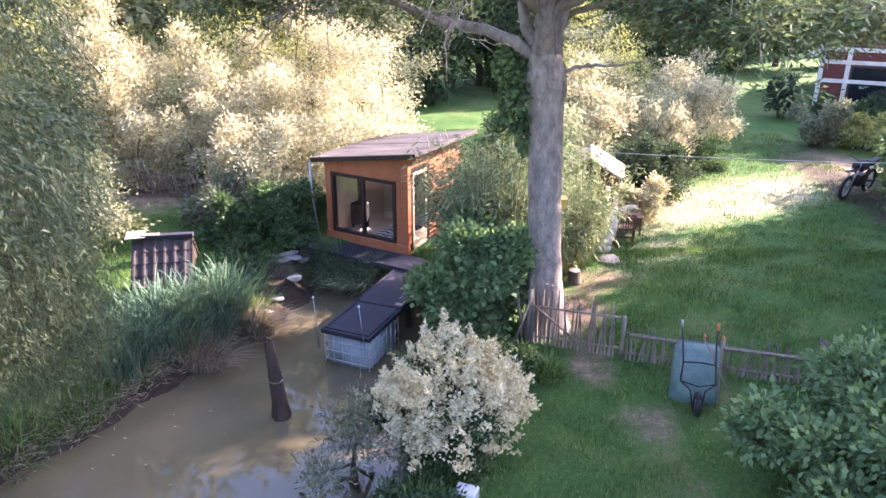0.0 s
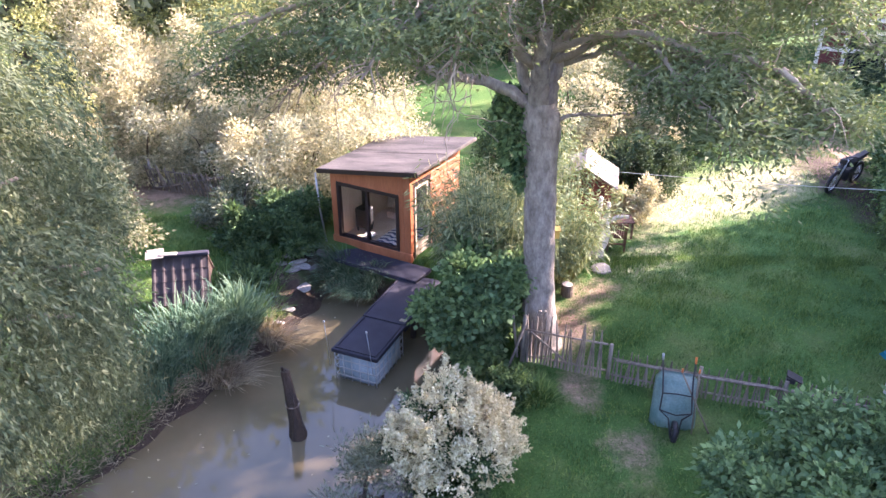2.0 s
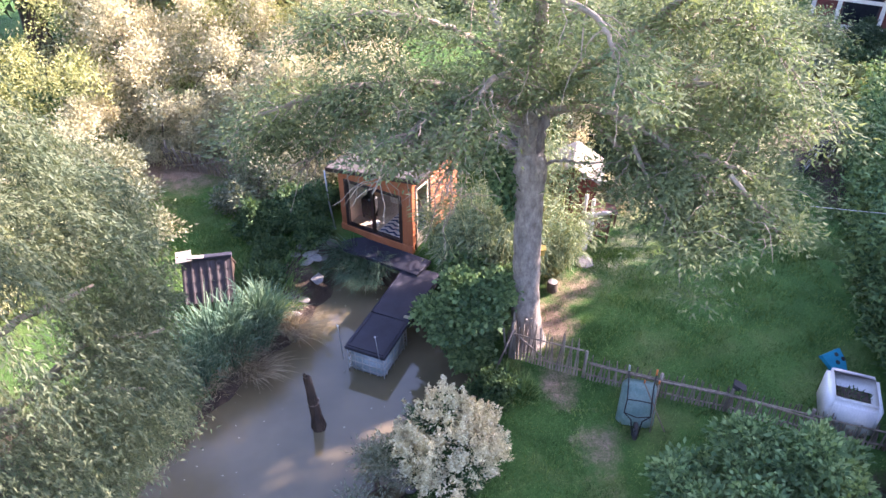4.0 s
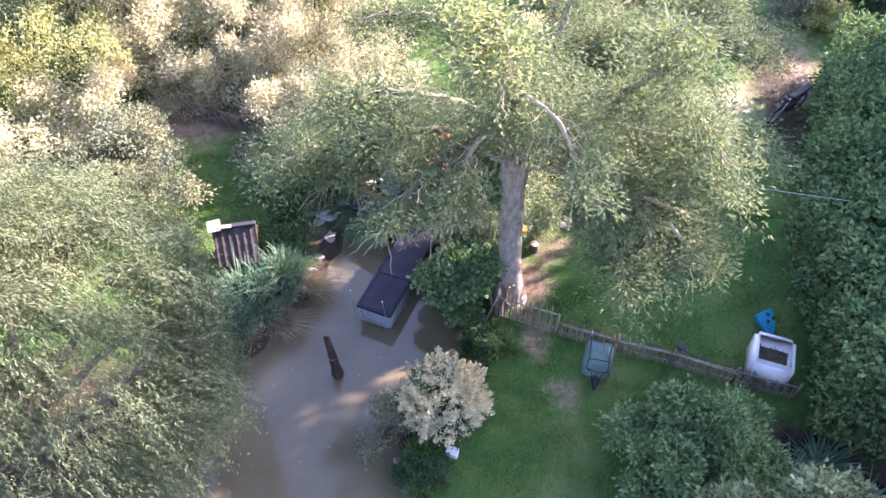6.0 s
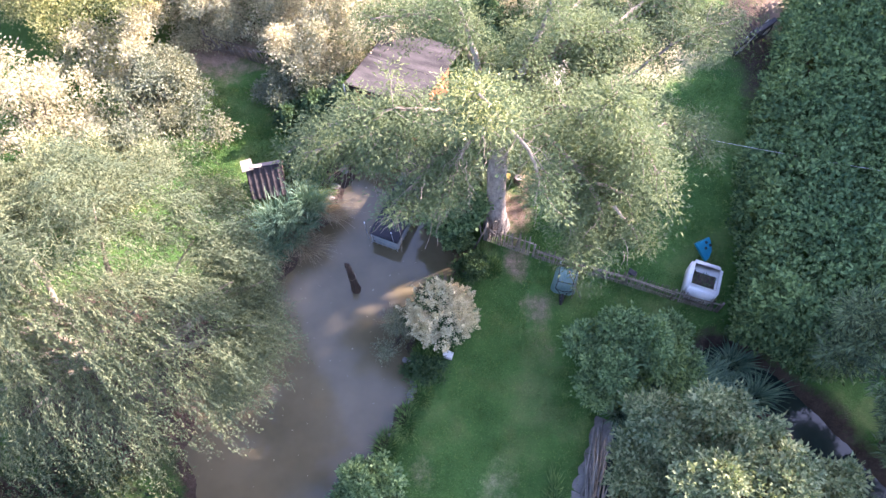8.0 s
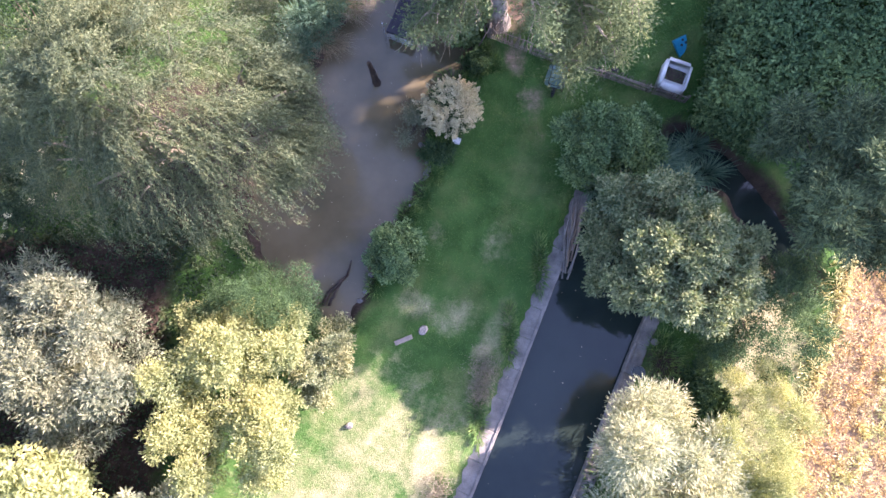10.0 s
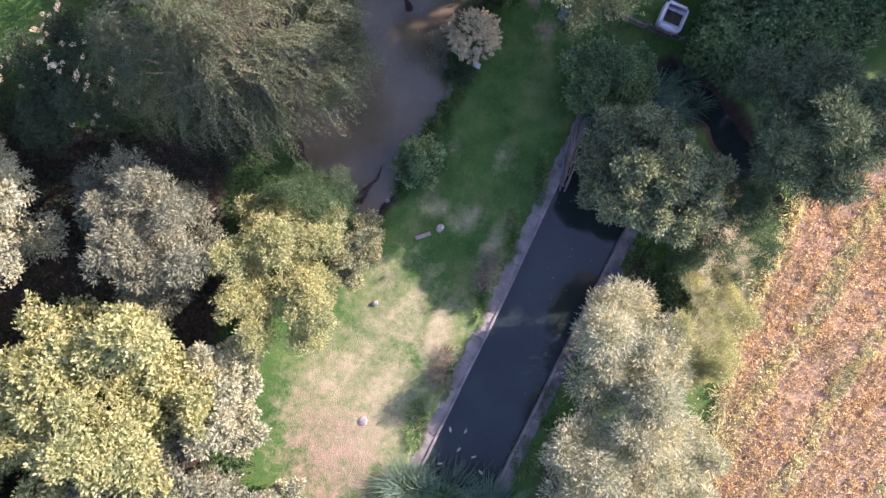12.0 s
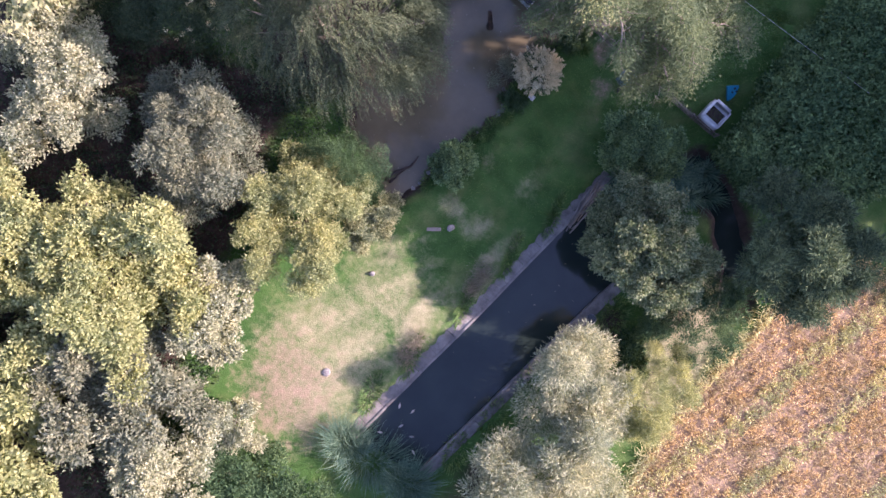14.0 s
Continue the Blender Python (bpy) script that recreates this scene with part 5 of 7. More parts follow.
def build_grass():
    rng = np.random.default_rng(91)
    n = 150000
    y = 17 - 20 * rng.random(n) ** 1.3
    x = rng.uniform(-1.5, 10.5, n)
    extra = 30000
    x = np.r_[x, rng.uniform(-9.0, -5.0, extra)]
    y = np.r_[y, rng.uniform(13.5, 19.5, extra)]
    extra = 60000
    x = np.r_[x, rng.uniform(4.0, 14.0, extra)]
    y = np.r_[y, 16.5 + 14 * rng.random(extra) ** 1.4]
    ok = (inside_distance(x, y, POND) > 0.45) & (inside_distance(x, y, CANAL) > 0.5) & (inside_distance(x, y, DITCH) > 0.4)
    for cx, cy, rx, ry in ((3.5, 10.2, 0.45, 1.0), (3.9, 8.4, 0.45, 0.4), (2.7, 14.0, 0.9, 1.0), (2.9, 12.0, 0.5, 0.8), (3.4, 15.2, 0.9, 0.8), (1.96, 0.95, 0.3, 1.2), (0.36, 1.57, 0.6, 0.3)):
        ok &= (((x - cx) / rx) ** 2 + ((y - cy) / ry) ** 2 > 0.9) | (rng.random(len(x)) < 0.15)
    # blades thinned where the painted sunlit strip should show paler
    ok &= (blob(x, y, 8.6, 21.4, 6.5, 1.9, 30) < 0.35) | (rng.random(len(x)) < 0.4)
    tuft = np.sin(x * 2.3 + np.sin(y * 1.7) * 2) * np.sin(y * 2.9 + 1)
    ok &= rng.random(len(x)) < 0.75 + 0.25 * tuft
    x, y, tuft = x[ok], y[ok], tuft[ok]
    m = len(x)
    base = np.stack([x, y, height(x, y) - 0.005], -1)
    hgt = (0.07 + 0.04 * tuft) * rng.uniform(0.5, 1.6, m)
    a = rng.uniform(0, 2 * np.pi, m)
    side = np.stack([np.cos(a), np.sin(a), 0 * a], -1) * 0.0095
    tip = base + np.stack([rng.normal(0, 0.035, m), rng.normal(0, 0.035, m), hgt], -1)
    v = np.stack([base - side, base + side, tip], 1).reshape(-1, 3)
    tagged(mesh_np("grass", v, np.arange(3 * m).reshape(-1, 3), M_GRASS), "short shaded green lawn grass", "grass", kind="stuff")


def build_field():
    rng = np.random.default_rng(92)
    n = 14500
    y = rng.uniform(-16, 7.5, n)
    x = field_edge(y) - 0.3 + 15 * rng.random(n)
    row = (x + 0.61) * 0.903 - (y - 0.38) * 0.501
    drift = 0.15 * np.sin(y * 0.9) + 0.08 * np.sin(y * 2.7 + 1)
    strip = (np.abs(row + drift - 16.4) < 0.48) | (np.abs(row + drift - 19.5) < 0.4) | (np.abs(row + drift - 23.6) < 0.4) | (np.abs(row + drift - 12.9) < 0.3)
    # the plants stand in rows 0.42 m apart
    off = np.where(strip, 0.0, np.round(row / 0.42) * 0.42 - row + rng.normal(0, 0.06, n))
    x, y = x + off * 0.847, y - off * 0.47
    keep = strip | (rng.random(n) < 0.8 + 0.2 * np.sin(x * 0.7) * np.sin(y * 0.9))
    x, y, strip = x[keep], y[keep], strip[keep]

    def cover(name, sel, hgt, m, label):
        q = np.stack([x[sel], y[sel], height(x[sel], y[sel]) + 0.02], -1)
        o = unit(rng.normal(size=q.shape) * (1, 1, 0.3) + (0, 0, 0.9))
        p, d = sprays(rng, q + o * hgt * 0.5, o, 15, 0.15, hgt, 0.1, 0.7)
        k = len(p)
        tagged(leaves(name, p, d, hgt * rng.uniform(0.6, 1.3, k), hgt * 0.5, m, None, rng, corners=3), label, "crop", kind="stuff")

    cover("crop", ~strip, 0.12, M_CROP, "dry orange-brown crop plants in furrowed field")
    cover("weed_strip", strip, 0.13, M_CROPGREEN, "pale green weed strips between crop rows")
    k = 2600
    y2 = rng.uniform(-13, 4, k)
    e2 = field_edge(y2)
    x2 = e2 - np.abs(rng.normal(0, 0.5, k))
    out = rng.normal(0, 0.5, (k, 3)) * (1, 1, 0)
    v, f = ribbon(np.stack([x2, y2, height(x2, y2)], -1), out, 0.55 * rng.uniform(0.5, 1.2, k), 0.03, 4, rng)
    tagged(mesh_np("field_margin", v, f, M_CROPGREEN), "pale grass margin along the field", "grass", kind="stuff")


def build_shade_leaves():
    """Dark leaves laid to stand in for deep shade under the trees beyond the pond."""
    rng = np.random.default_rng(96)
    n = 15000
    x, y = rng.uniform(-24, -6.8, n), rng.uniform(-19, 5.4, n)
    ok = ((x < -8.8) | (y > -2.0)) & (inside_distance(x, y, POND) > 0.3) & (rng.random(n) < 0.6 + 0.4 * np.sin(x * 1.3) * np.sin(y * 1.1))
    q = np.stack([x[ok], y[ok], height(x[ok], y[ok])], -1)
    o = unit(rng.normal(size=q.shape) * (1, 1, 0.3) + (0, 0, 0.9))
    p, d = sprays(rng, q + o * 0.15, o, 10, 0.35, 0.14, 0.1, 0.7)
    tagged(leaves("undergrowth", p, d, 0.15 * rng.uniform(0.6, 1.3, len(p)), 0.09, M_DARK, None, rng, corners=3), "dark leaf layer standing in for shade beneath the garden trees", "undergrowth", kind="stuff")


build_grass()
build_field()
build_shade_leaves()


def floating_leaves():
    rng = np.random.default_rng(95)
    n = 700
    x, y = rng.uniform(-8, 1, n), rng.uniform(0.8, 16.5, n)
    near = inside_distance(x, y, POND)
    ok = (near < -0.15) & (rng.random(n) < np.where(near > -1.0, 0.5, 0.16))
    x, y = np.r_[x[ok], rng.uniform(1.5, 7, 40)], np.r_[y[ok], rng.uniform(-9, 3, 40)]
    ok = (inside_distance(x, y, POND) < -0.1) | (inside_distance(x, y, CANAL) < -0.2)
    x, y = x[ok], y[ok]
    p = np.stack([x, y, np.full(len(x), 0.012)], -1)
    a = rng.uniform(0, 2 * np.pi, len(x))
    d = np.stack([np.cos(a), np.sin(a), 0 * a], -1)
    s = np.stack([-np.sin(a), np.cos(a), 0 * a], -1)
    ln = rng.uniform(0.03, 0.08, (len(x), 1))
    v = np.stack([p, p + d * ln * 0.5 + s * ln * 0.3, p + d * ln, p + d * ln * 0.5 - s * ln * 0.3], 1).reshape(-1, 3)
    tagged(mesh_np("floating_leaves", v, np.arange(len(v)).reshape(-1, 4), M_STRAW), "pale fallen leaves floating on the water", "leaves", kind="stuff")
    # a few large white leaves at the basin's end
    for x, y, turn in ((1.01, -8.32, 70), (1.45, -9.5, 20), (1.84, -10.2, 140), (0.3, -8.3, 100), (0.75, -9.2, 50), (-0.1, -9.9, 10)):
        bm = bmesh.new()
        vs = [bm.verts.new(p) for p in ((-0.15, 0, 0), (-0.05, -0.05, 0.008), (0.08, -0.045, 0.01), (0.16, 0, 0.004), (0.08, 0.045, 0.012), (-0.05, 0.05, 0.008), (0, 0, 0.0))]
        for k in range(6):
            bm.faces.new((vs[6], vs[k], vs[(k + 1) % 6]))
        bmesh.ops.solidify(bm, geom=bm.faces[:], thickness=0.003)
        tagged(part("floating_leaf", bm, M_DRIFT), "pale broad leaf floating on the basin", "leaf", group="leaves on the basin").matrix_world = pose(x, y, -0.012, 0, 0, turn)


floating_leaves()

# ---- cabin and jetty ----
CAB = Matrix.Translation((-3.1, 18.0, 0.9)) @ Matrix.Rotation(math.atan2(-0.479, 0.878), 4, "Z")


def build_cabin():
    W, D, HL, HR = 2.5, 2.6, 2.05, 2.42
    ob = thing("garden_cabin", CAB, "small orange cedar garden cabin with glazed front and flat roof", "cabin")
    part("floor", boxed(0, 0, -0.05, W, D, 0.06), M_PLYWOOD, ob)
    part("sill", boxed(-0.02, -0.06, -0.08, W + 0.02, 0.08, 0.2, bev=0.01), M_CEDAR, ob)
    part("corner_post", boxed(0, -0.03, 0.2, 0.2, 0.1, HL, bev=0.01), M_CEDAR, ob)
    part("corner_post", boxed(2.17, -0.03, 0.2, 2.33, 0.1, HR - 0.04, bev=0.01), M_CEDAR, ob)
    part("corner_post", boxed(2.335, -0.04, 0.2, W + 0.03, 0.12, HR, bev=0.01), M_CEDAR, ob)
    bm = bmesh.new()
    vs = [bm.verts.new(p) for p in ((0.2, -0.02, 1.8), (2.17, -0.02, 1.8), (2.17, -0.02, HR - 0.06), (0.2, -0.02, HL + 0.01), (0.2, 0.09, 1.8), (2.17, 0.09, 1.8), (2.17, 0.09, HR - 0.06), (0.2, 0.09, HL + 0.01))]
    for f in ((0, 1, 2, 3), (7, 6, 5, 4), (0, 4, 5, 1), (1, 5, 6, 2), (2, 6, 7, 3), (3, 7, 4, 0)):
        bm.faces.new([vs[i] for i in f])
    part("header", bm, M_CEDAR, ob)
    # sliding window
    win = part("window_frame", box(box(box(box(box(bmesh.new(), 0.2, -0.05, 0.2, 0.29, 0.06, 1.8), 2.08, -0.05, 0.2, 2.17, 0.06, 1.8), 0.29, -0.05, 1.71, 2.08, 0.06, 1.8), 0.29, -0.05, 0.2, 2.08, 0.06, 0.28), 1.13, -0.045, 0.28, 1.21, 0.055, 1.71),
               M_FRAME, ob, "dark brown sliding window frame")
    for a, b in ((0.29, 1.13), (1.21, 2.08)):
        g = part("pane", boxed(a, 0.0, 0.28, b, 0.008, 1.71), M_GLASS, win, "clear glass pane")
        g.visible_shadow = False
    # side walls of boards; the side towards the garden has a dark-framed door
    for k in range(14):
        z0, z1 = 0.0 + k * 0.165, 0.16 + k * 0.165
        zt = min(z1, HR)
        if z0 < HR:
            part("board", boxed(W - 0.06, 0.98, z0, W + 0.01, D, zt, bev=0.006), M_CEDAR, ob)
        if z0 < HL:
            part("board", boxed(-0.01, 0.1, z0, 0.06, D, min(z1, HL), bev=0.006), M_CEDAR, ob)
        # gap left between the back boards, added to let daylight in
        if 1.2 < z0 < 1.75:
            part("board", boxed(0.06, D - 0.06, z0, 1.35, D + 0.01, z1, bev=0.006), M_CEDAR, ob)
            part("board", boxed(2.2, D - 0.06, z0, W - 0.06, D + 0.01, z1, bev=0.006), M_CEDAR, ob)
        else:
            part("board", boxed(0.06, D - 0.06, z0, W - 0.06, D + 0.01, min(z1, HL + 0.1), bev=0.006), M_CEDAR, ob)
    frame_ = box(box(box(bmesh.new(), W - 0.06, 0.12, 0.0, W + 0.03, 0.2, 2.12), W - 0.06, 0.9, 0.0, W + 0.03, 0.98, 2.12), W - 0.06, 0.2, 2.02, W + 0.03, 0.9, 2.12)
    part("door_frame", frame_, M_FRAME, ob, "dark brown door frame")
    part("lintel_board", boxed(W - 0.06, 0.12, 2.13, W + 0.01, 0.98, HR), M_CEDAR, ob)
    door = part("door", box(box(box(box(bmesh.new(), W - 0.03, 0.2, 0.02, W + 0.01, 0.28, 2.02), W - 0.03, 0.82, 0.02, W + 0.01, 0.9, 2.02), W - 0.03, 0.28, 0.02, W + 0.01, 0.82, 0.45), W - 0.03, 0.28, 1.92, W + 0.01, 0.82, 2.02), M_PLYWOOD, ob, "light plywood door with glass")
    g = part("pane", boxed(W - 0.015, 0.28, 0.45, W - 0.007, 0.82, 1.92), M_GLASS, door, "clear glass pane")
    g.visible_shadow = False
    bm = bmesh.new()
    bmesh.ops.create_cone(bm, segments=24, radius1=0.15, radius2=0.15, depth=0.03, cap_ends=True, matrix=Matrix.Translation((W - 0.01, 0.55, 1.35)) @ Matrix.Rotation(math.pi / 2, 4, "Y"))
    part("porthole", bm, M_FRAME, door, "round dark porthole")
    # roof
    bm = bmesh.new()
    t = Matrix.Translation((0, 0, HL + 0.04)) @ Matrix.Rotation(-math.atan2(HR - HL, W), 4, "Y")
    box(bm, -0.24, -0.22, 0.0, 2.9, D + 0.35, 0.09, t, 0.012)
    roof = part("roof", bm, M_ROOF, ob, "weathered grey roofing felt")
    part("fascia", box(box(bmesh.new(), -0.26, -0.25, -0.03, 2.92, -0.222, 0.085, t), -0.265, -0.222, -0.03, -0.242, D + 0.35, 0.085, t), M_FRAME, roof, "dark fascia board")
    for y in (1.3,):
        part("batten_seam", boxed(-0.24, y, 0.09, 2.9, y + 0.02, 0.098, t), M_ROOF, roof)
    tubes("downpipe", [([(-0.34, -0.2, 2.0), (-0.3, -0.2, 1.0), (-0.12, -0.22, -0.05)], [0.025, 0.025, 0.025])], M_STEEL, ob, "leaning grey downpipe", 8)
    # inside
    part("wall_lining", boxed(0.07, D - 0.09, 0.06, 2.42, D - 0.065, 1.3), M_PLYWOOD, ob)
    part("wall_lining", boxed(0.07, D - 0.09, 1.3, 1.33, D - 0.065, HL - 0.05), M_PLYWOOD, ob)
    # this side lining and the ceiling are added to bounce light inside
    part("wall_lining", boxed(W - 0.085, 1.0, 0.06, W - 0.062, D - 0.1, HL + 0.1), M_PLYWOOD, ob)
    part("ceiling_lining", boxed(0.1, 0.12, HL + 0.0, 2.4, D - 0.1, HL + 0.02, Matrix.Rotation(0.0, 4, "X")), M_PLYWOOD, ob)
    part("wall_lining", boxed(0.065, 0.12, 0.06, 0.085, D - 0.1, HL - 0.05), M_PLYWOOD, ob)
    for k in range(5):
        part("louvre", boxed(1.25, D - 0.14, 0.5 + k * 0.1, 2.2, D - 0.1, 0.56 + k * 0.1), M_TIMBER, ob, "pale slat")
    part("step", boxed(0.5, D - 0.75, 0.06, 2.3, D - 0.45, 0.26, bev=0.01), M_TIMBER, ob, "pale painted step along the back wall")
    rug = part("rug", boxed(1.1, 0.25, 0.062, 2.3, 1.7, 0.078), M_RUGW, ob, "white rug with blue zigzags")
    for r in range(7):
        bm = bmesh.new()
        for k in range(8):
            x0, y0 = 1.12 + k * 0.145, 0.32 + r * 0.195
            u = 0.08 if k % 2 else 0.0
            w = 0.0 if k % 2 else 0.08
            vs = [bm.verts.new(p) for p in ((x0, y0 + u, 0.084), (x0 + 0.145, y0 + w, 0.084), (x0 + 0.145, y0 + w + 0.085, 0.084), (x0, y0 + u + 0.085, 0.084))]
            bm.faces.new(vs)
        part("zigzag", bm, M_RUGB, rug, "blue zigzag stripe")
    st = thing("stove", CAB @ Matrix.Translation((0.42, 0.85, 0.06)), "small black iron stove inside the cabin", "stove")
    part("body", boxed(-0.2, -0.18, 0.12, 0.2, 0.18, 0.7, bev=0.03), M_BLACK, st)
    for x in (-0.15, 0.15):
        for y in (-0.13, 0.13):
            part("leg", boxed(x - 0.02, y - 0.02, 0, x + 0.02, y + 0.02, 0.13), M_BLACK, st)
    tubes("flue", [([(0, 0, 0.7), (0, 0, 1.95)], [0.05, 0.05])], M_BLACK, st, "black stove pipe", 10)
    pl = thing("dish", CAB @ Matrix.Translation((0.85, 0.5, 0.06)), "white enamel dish on the cabin floor", "dish")
    bm = bmesh.new()
    bmesh.ops.create_cone(bm, segments=20, radius1=0.1, radius2=0.16, depth=0.1, cap_ends=True, matrix=Matrix.Translation((0, 0, 0.05)))
    part("bowl", bm, M_WHITE, pl)


build_cabin()
JET = Matrix.Translation((-1.65, 13.42, 0.0)) @ Matrix.Rotation(radians(-21.5), 4, "Z")


def build_jetty():
    ob = thing("jetty", Matrix.Translation((-1.0, 15.6, 0.0)), "dark felted timber jetty joining cabin and float", "jetty")
    inv = ob.matrix_world.inverted()
    part("cabin_deck", boxed(-0.35, -0.85, -0.14, 3.15, -0.07, -0.03, inv @ CAB, 0.01), M_FELT, ob)
    part("gangway", boxed(-0.5, 0.72, 0.7, 0.52, 2.9, 0.8, inv @ JET, 0.01), M_FELT, ob)
    part("edge_board", boxed(-0.53, 0.72, 0.6, -0.5, 2.7, 0.815, inv @ JET), M_FELT, ob)
    part("edge_board", boxed(0.52, 0.72, 0.6, 0.55, 2.7, 0.815, inv @ JET), M_FELT, ob)
    for x, y in ((-0.4, 1.4), (0.42, 1.4), (-0.4, 2.5), (0.42, 2.5)):
        part("pile", boxed(x - 0.05, y - 0.05, -0.5, x + 0.05, y + 0.05, 0.7, inv @ JET), M_ROT, ob)
    for x in (0.1, 1.4, 2.7):
        part("pile", boxed(x - 0.05, -0.75, -1.3, x + 0.05, -0.65, -0.14, inv @ CAB), M_ROT, ob)
    part("fallen_leaf", boxed(0.36, 0.8, 0.805, 0.52, 0.9, 0.82, inv @ JET), M_STRAW, ob, "pale fallen leaf")


def build_float():
    ob = thing("tank_float", JET, "caged plastic tank with dark lid floating in the pond", "float")
    bm = boxed(-0.47, -0.62, -0.25, 0.47, 0.62, 0.66)
    bmesh.ops.bevel(bm, geom=bm.edges[:], offset=0.07, segments=3, affect="EDGES")
    part("tank", bm, M_TANK, ob, "translucent bluish plastic tank", True)
    bars = []
    for z in (0.1, 0.3, 0.5):
        bars.append(([(-0.5, -0.65, z), (0.5, -0.65, z), (0.5, 0.65, z), (-0.5, 0.65, z), (-0.5, -0.65, z)], [0.016] * 5))
    for q, r in bars:
        tubes("cage_hoop", [(q, r)], M_CABLE, ob, "", 6)
    for x in np.linspace(-0.5, 0.5, 6):
        for y in (-0.655, 0.655):
            tubes("cage_bar", [([(x, y, -0.1), (x, y, 0.66)], [0.011, 0.011])], M_CABLE, ob, "", 6)
    for y in np.linspace(-0.5, 0.5, 6):
        for x in (-0.505, 0.505):
            tubes("cage_bar", [([(x, y, -0.1), (x, y, 0.66)], [0.011, 0.011])], M_CABLE, ob, "", 6)
    lid = part("lid", boxed(-0.56, -0.7, 0.68, 0.56, 0.71, 0.78, None, 0.015), M_FELT, ob, "dark felted lid with raised rim")
    part("rim", box(box(box(bmesh.new(), -0.5, -0.64, 0.78, -0.46, 0.66, 0.805), 0.46, -0.64, 0.78, 0.5, 0.66, 0.805), -0.46, -0.64, 0.78, 0.46, -0.6, 0.805), M_FELT, lid)
    for x, y, dx in ((-0.6, -0.72, -0.05), (0.48, -0.74, -0.1)):
        p = tubes("marker_pole", [([(x, y, 0.35), (x + dx, y - 0.02, 1.45)], [0.008, 0.007])], M_STEEL, ob, "thin pole with white tip", 6)
        bm = bmesh.new()
        bmesh.ops.create_icosphere(bm, subdivisions=2, radius=0.026, matrix=Matrix.Translation((x + dx, y - 0.02, 1.47)))
        part("knob", bm, M_WHITE, p, "white knob")


build_jetty()
build_float()


# ---- duck house, stump, stones ----
def pantile():
    bm = bmesh.new()
    n = 7
    prof = [(0.0, 0.0), (0.03, 0.017), (0.065, 0.017), (0.09, 0.0), (0.14, -0.006), (0.19, -0.004), (0.215, 0.002)]
    vs = []
    for y, dz in ((0.0, 0.02), (-0.32, 0.0)):
        for lift in (0.0, -0.014):
            vs.append([bm.verts.new((x, y, z + dz * (y < 0) + 0.02 * (y < 0) + lift)) for x, z in prof])
    top0, bot0, top1, bot1 = vs
    for k in range(n - 1):
        bm.faces.new((top0[k], top1[k], top1[k + 1], top0[k + 1]))
        bm.faces.new((bot1[k], bot1[k + 1], top1[k + 1], top1[k]))
    bm.faces.new((top0[0], bot0[0], bot1[0], top1[0]))
    bm.faces.new((top0[-1], top1[-1], bot1[-1], bot0[-1]))
    me = bpy.data.meshes.new("tile")
    bm.to_mesh(me)
    bm.free()
    me.materials.append(M_TILE)
    return me


def build_duck_house():
    ob = thing("duck_house", Matrix.Translation((-6.15, 14.75, 0.35)) @ Matrix.Rotation(radians(12), 4, "Z"), "small duck house with dark pantile roof by the reeds", "hut")
    part("body", boxed(-0.55, -0.25, 0.0, 0.5, 0.75, 0.95, None, 0.01), M_ROT, ob)
    slope = Matrix.Translation((-0.68, 0.28, 1.56)) @ Matrix.Rotation(radians(48), 4, "X")
    part("roof_deck", boxed(0.0, -1.12, -0.04, 1.28, 0.0, -0.018, slope), M_ROT, ob)
    back = Matrix.Translation((-0.68, 0.28, 1.56)) @ Matrix.Rotation(radians(-48), 4, "X")
    part("roof_back", boxed(0.0, 0.0, -0.04, 1.28, 0.9, 0.0, back), M_ROT, ob)
    bm = bmesh.new()
    for x in (-0.62, 0.54):
        vs = [bm.verts.new(p) for p in ((x, -0.25, 0.92), (x, 0.75, 0.92), (x, 0.3, 1.5), (x + 0.03, -0.25, 0.92), (x + 0.03, 0.75, 0.92), (x + 0.03, 0.3, 1.5))]
        for f in ((0, 2, 1), (3, 4, 5), (0, 1, 4, 3), (1, 2, 5, 4), (2, 0, 3, 5)):
            bm.faces.new([vs[i] for i in f])
    part("gable", bm, M_ROT, ob)
    me = pantile()
    for r in range(4):
        for c in range(6):
            t = new("tile", me)
            t.parent = ob
            t.matrix_local = slope @ Matrix.Translation((0.0 + c * 0.212, -r * 0.28, 0.012)) @ Matrix.Rotation(radians(random.uniform(-1, 1)), 4, "Z")
    part("ridge_board", boxed(0.2, -0.07, -0.03, 1.3, 0.08, 0.06, Matrix.Translation((-0.68, 0.28, 1.59)), 0.01), M_FELT, ob)
    part("light_board", boxed(-0.12, -0.2, 0.04, 0.28, 0.3, 0.07, Matrix.Translation((-0.68, 0.28, 1.59)) @ Matrix.Rotation(radians(8), 4, "Z"), 0.006), M_CANVAS, ob, "bleached loose board on the ridge")
    part("light_board", boxed(0.2, -0.1, 0.075, 0.6, 0.05, 0.1, Matrix.Translation((-0.68, 0.28, 1.59)) @ Matrix.Rotation(radians(-4), 4, "Z"), 0.006), M_CANVAS, ob, "bleached loose board on the ridge")


build_duck_house()


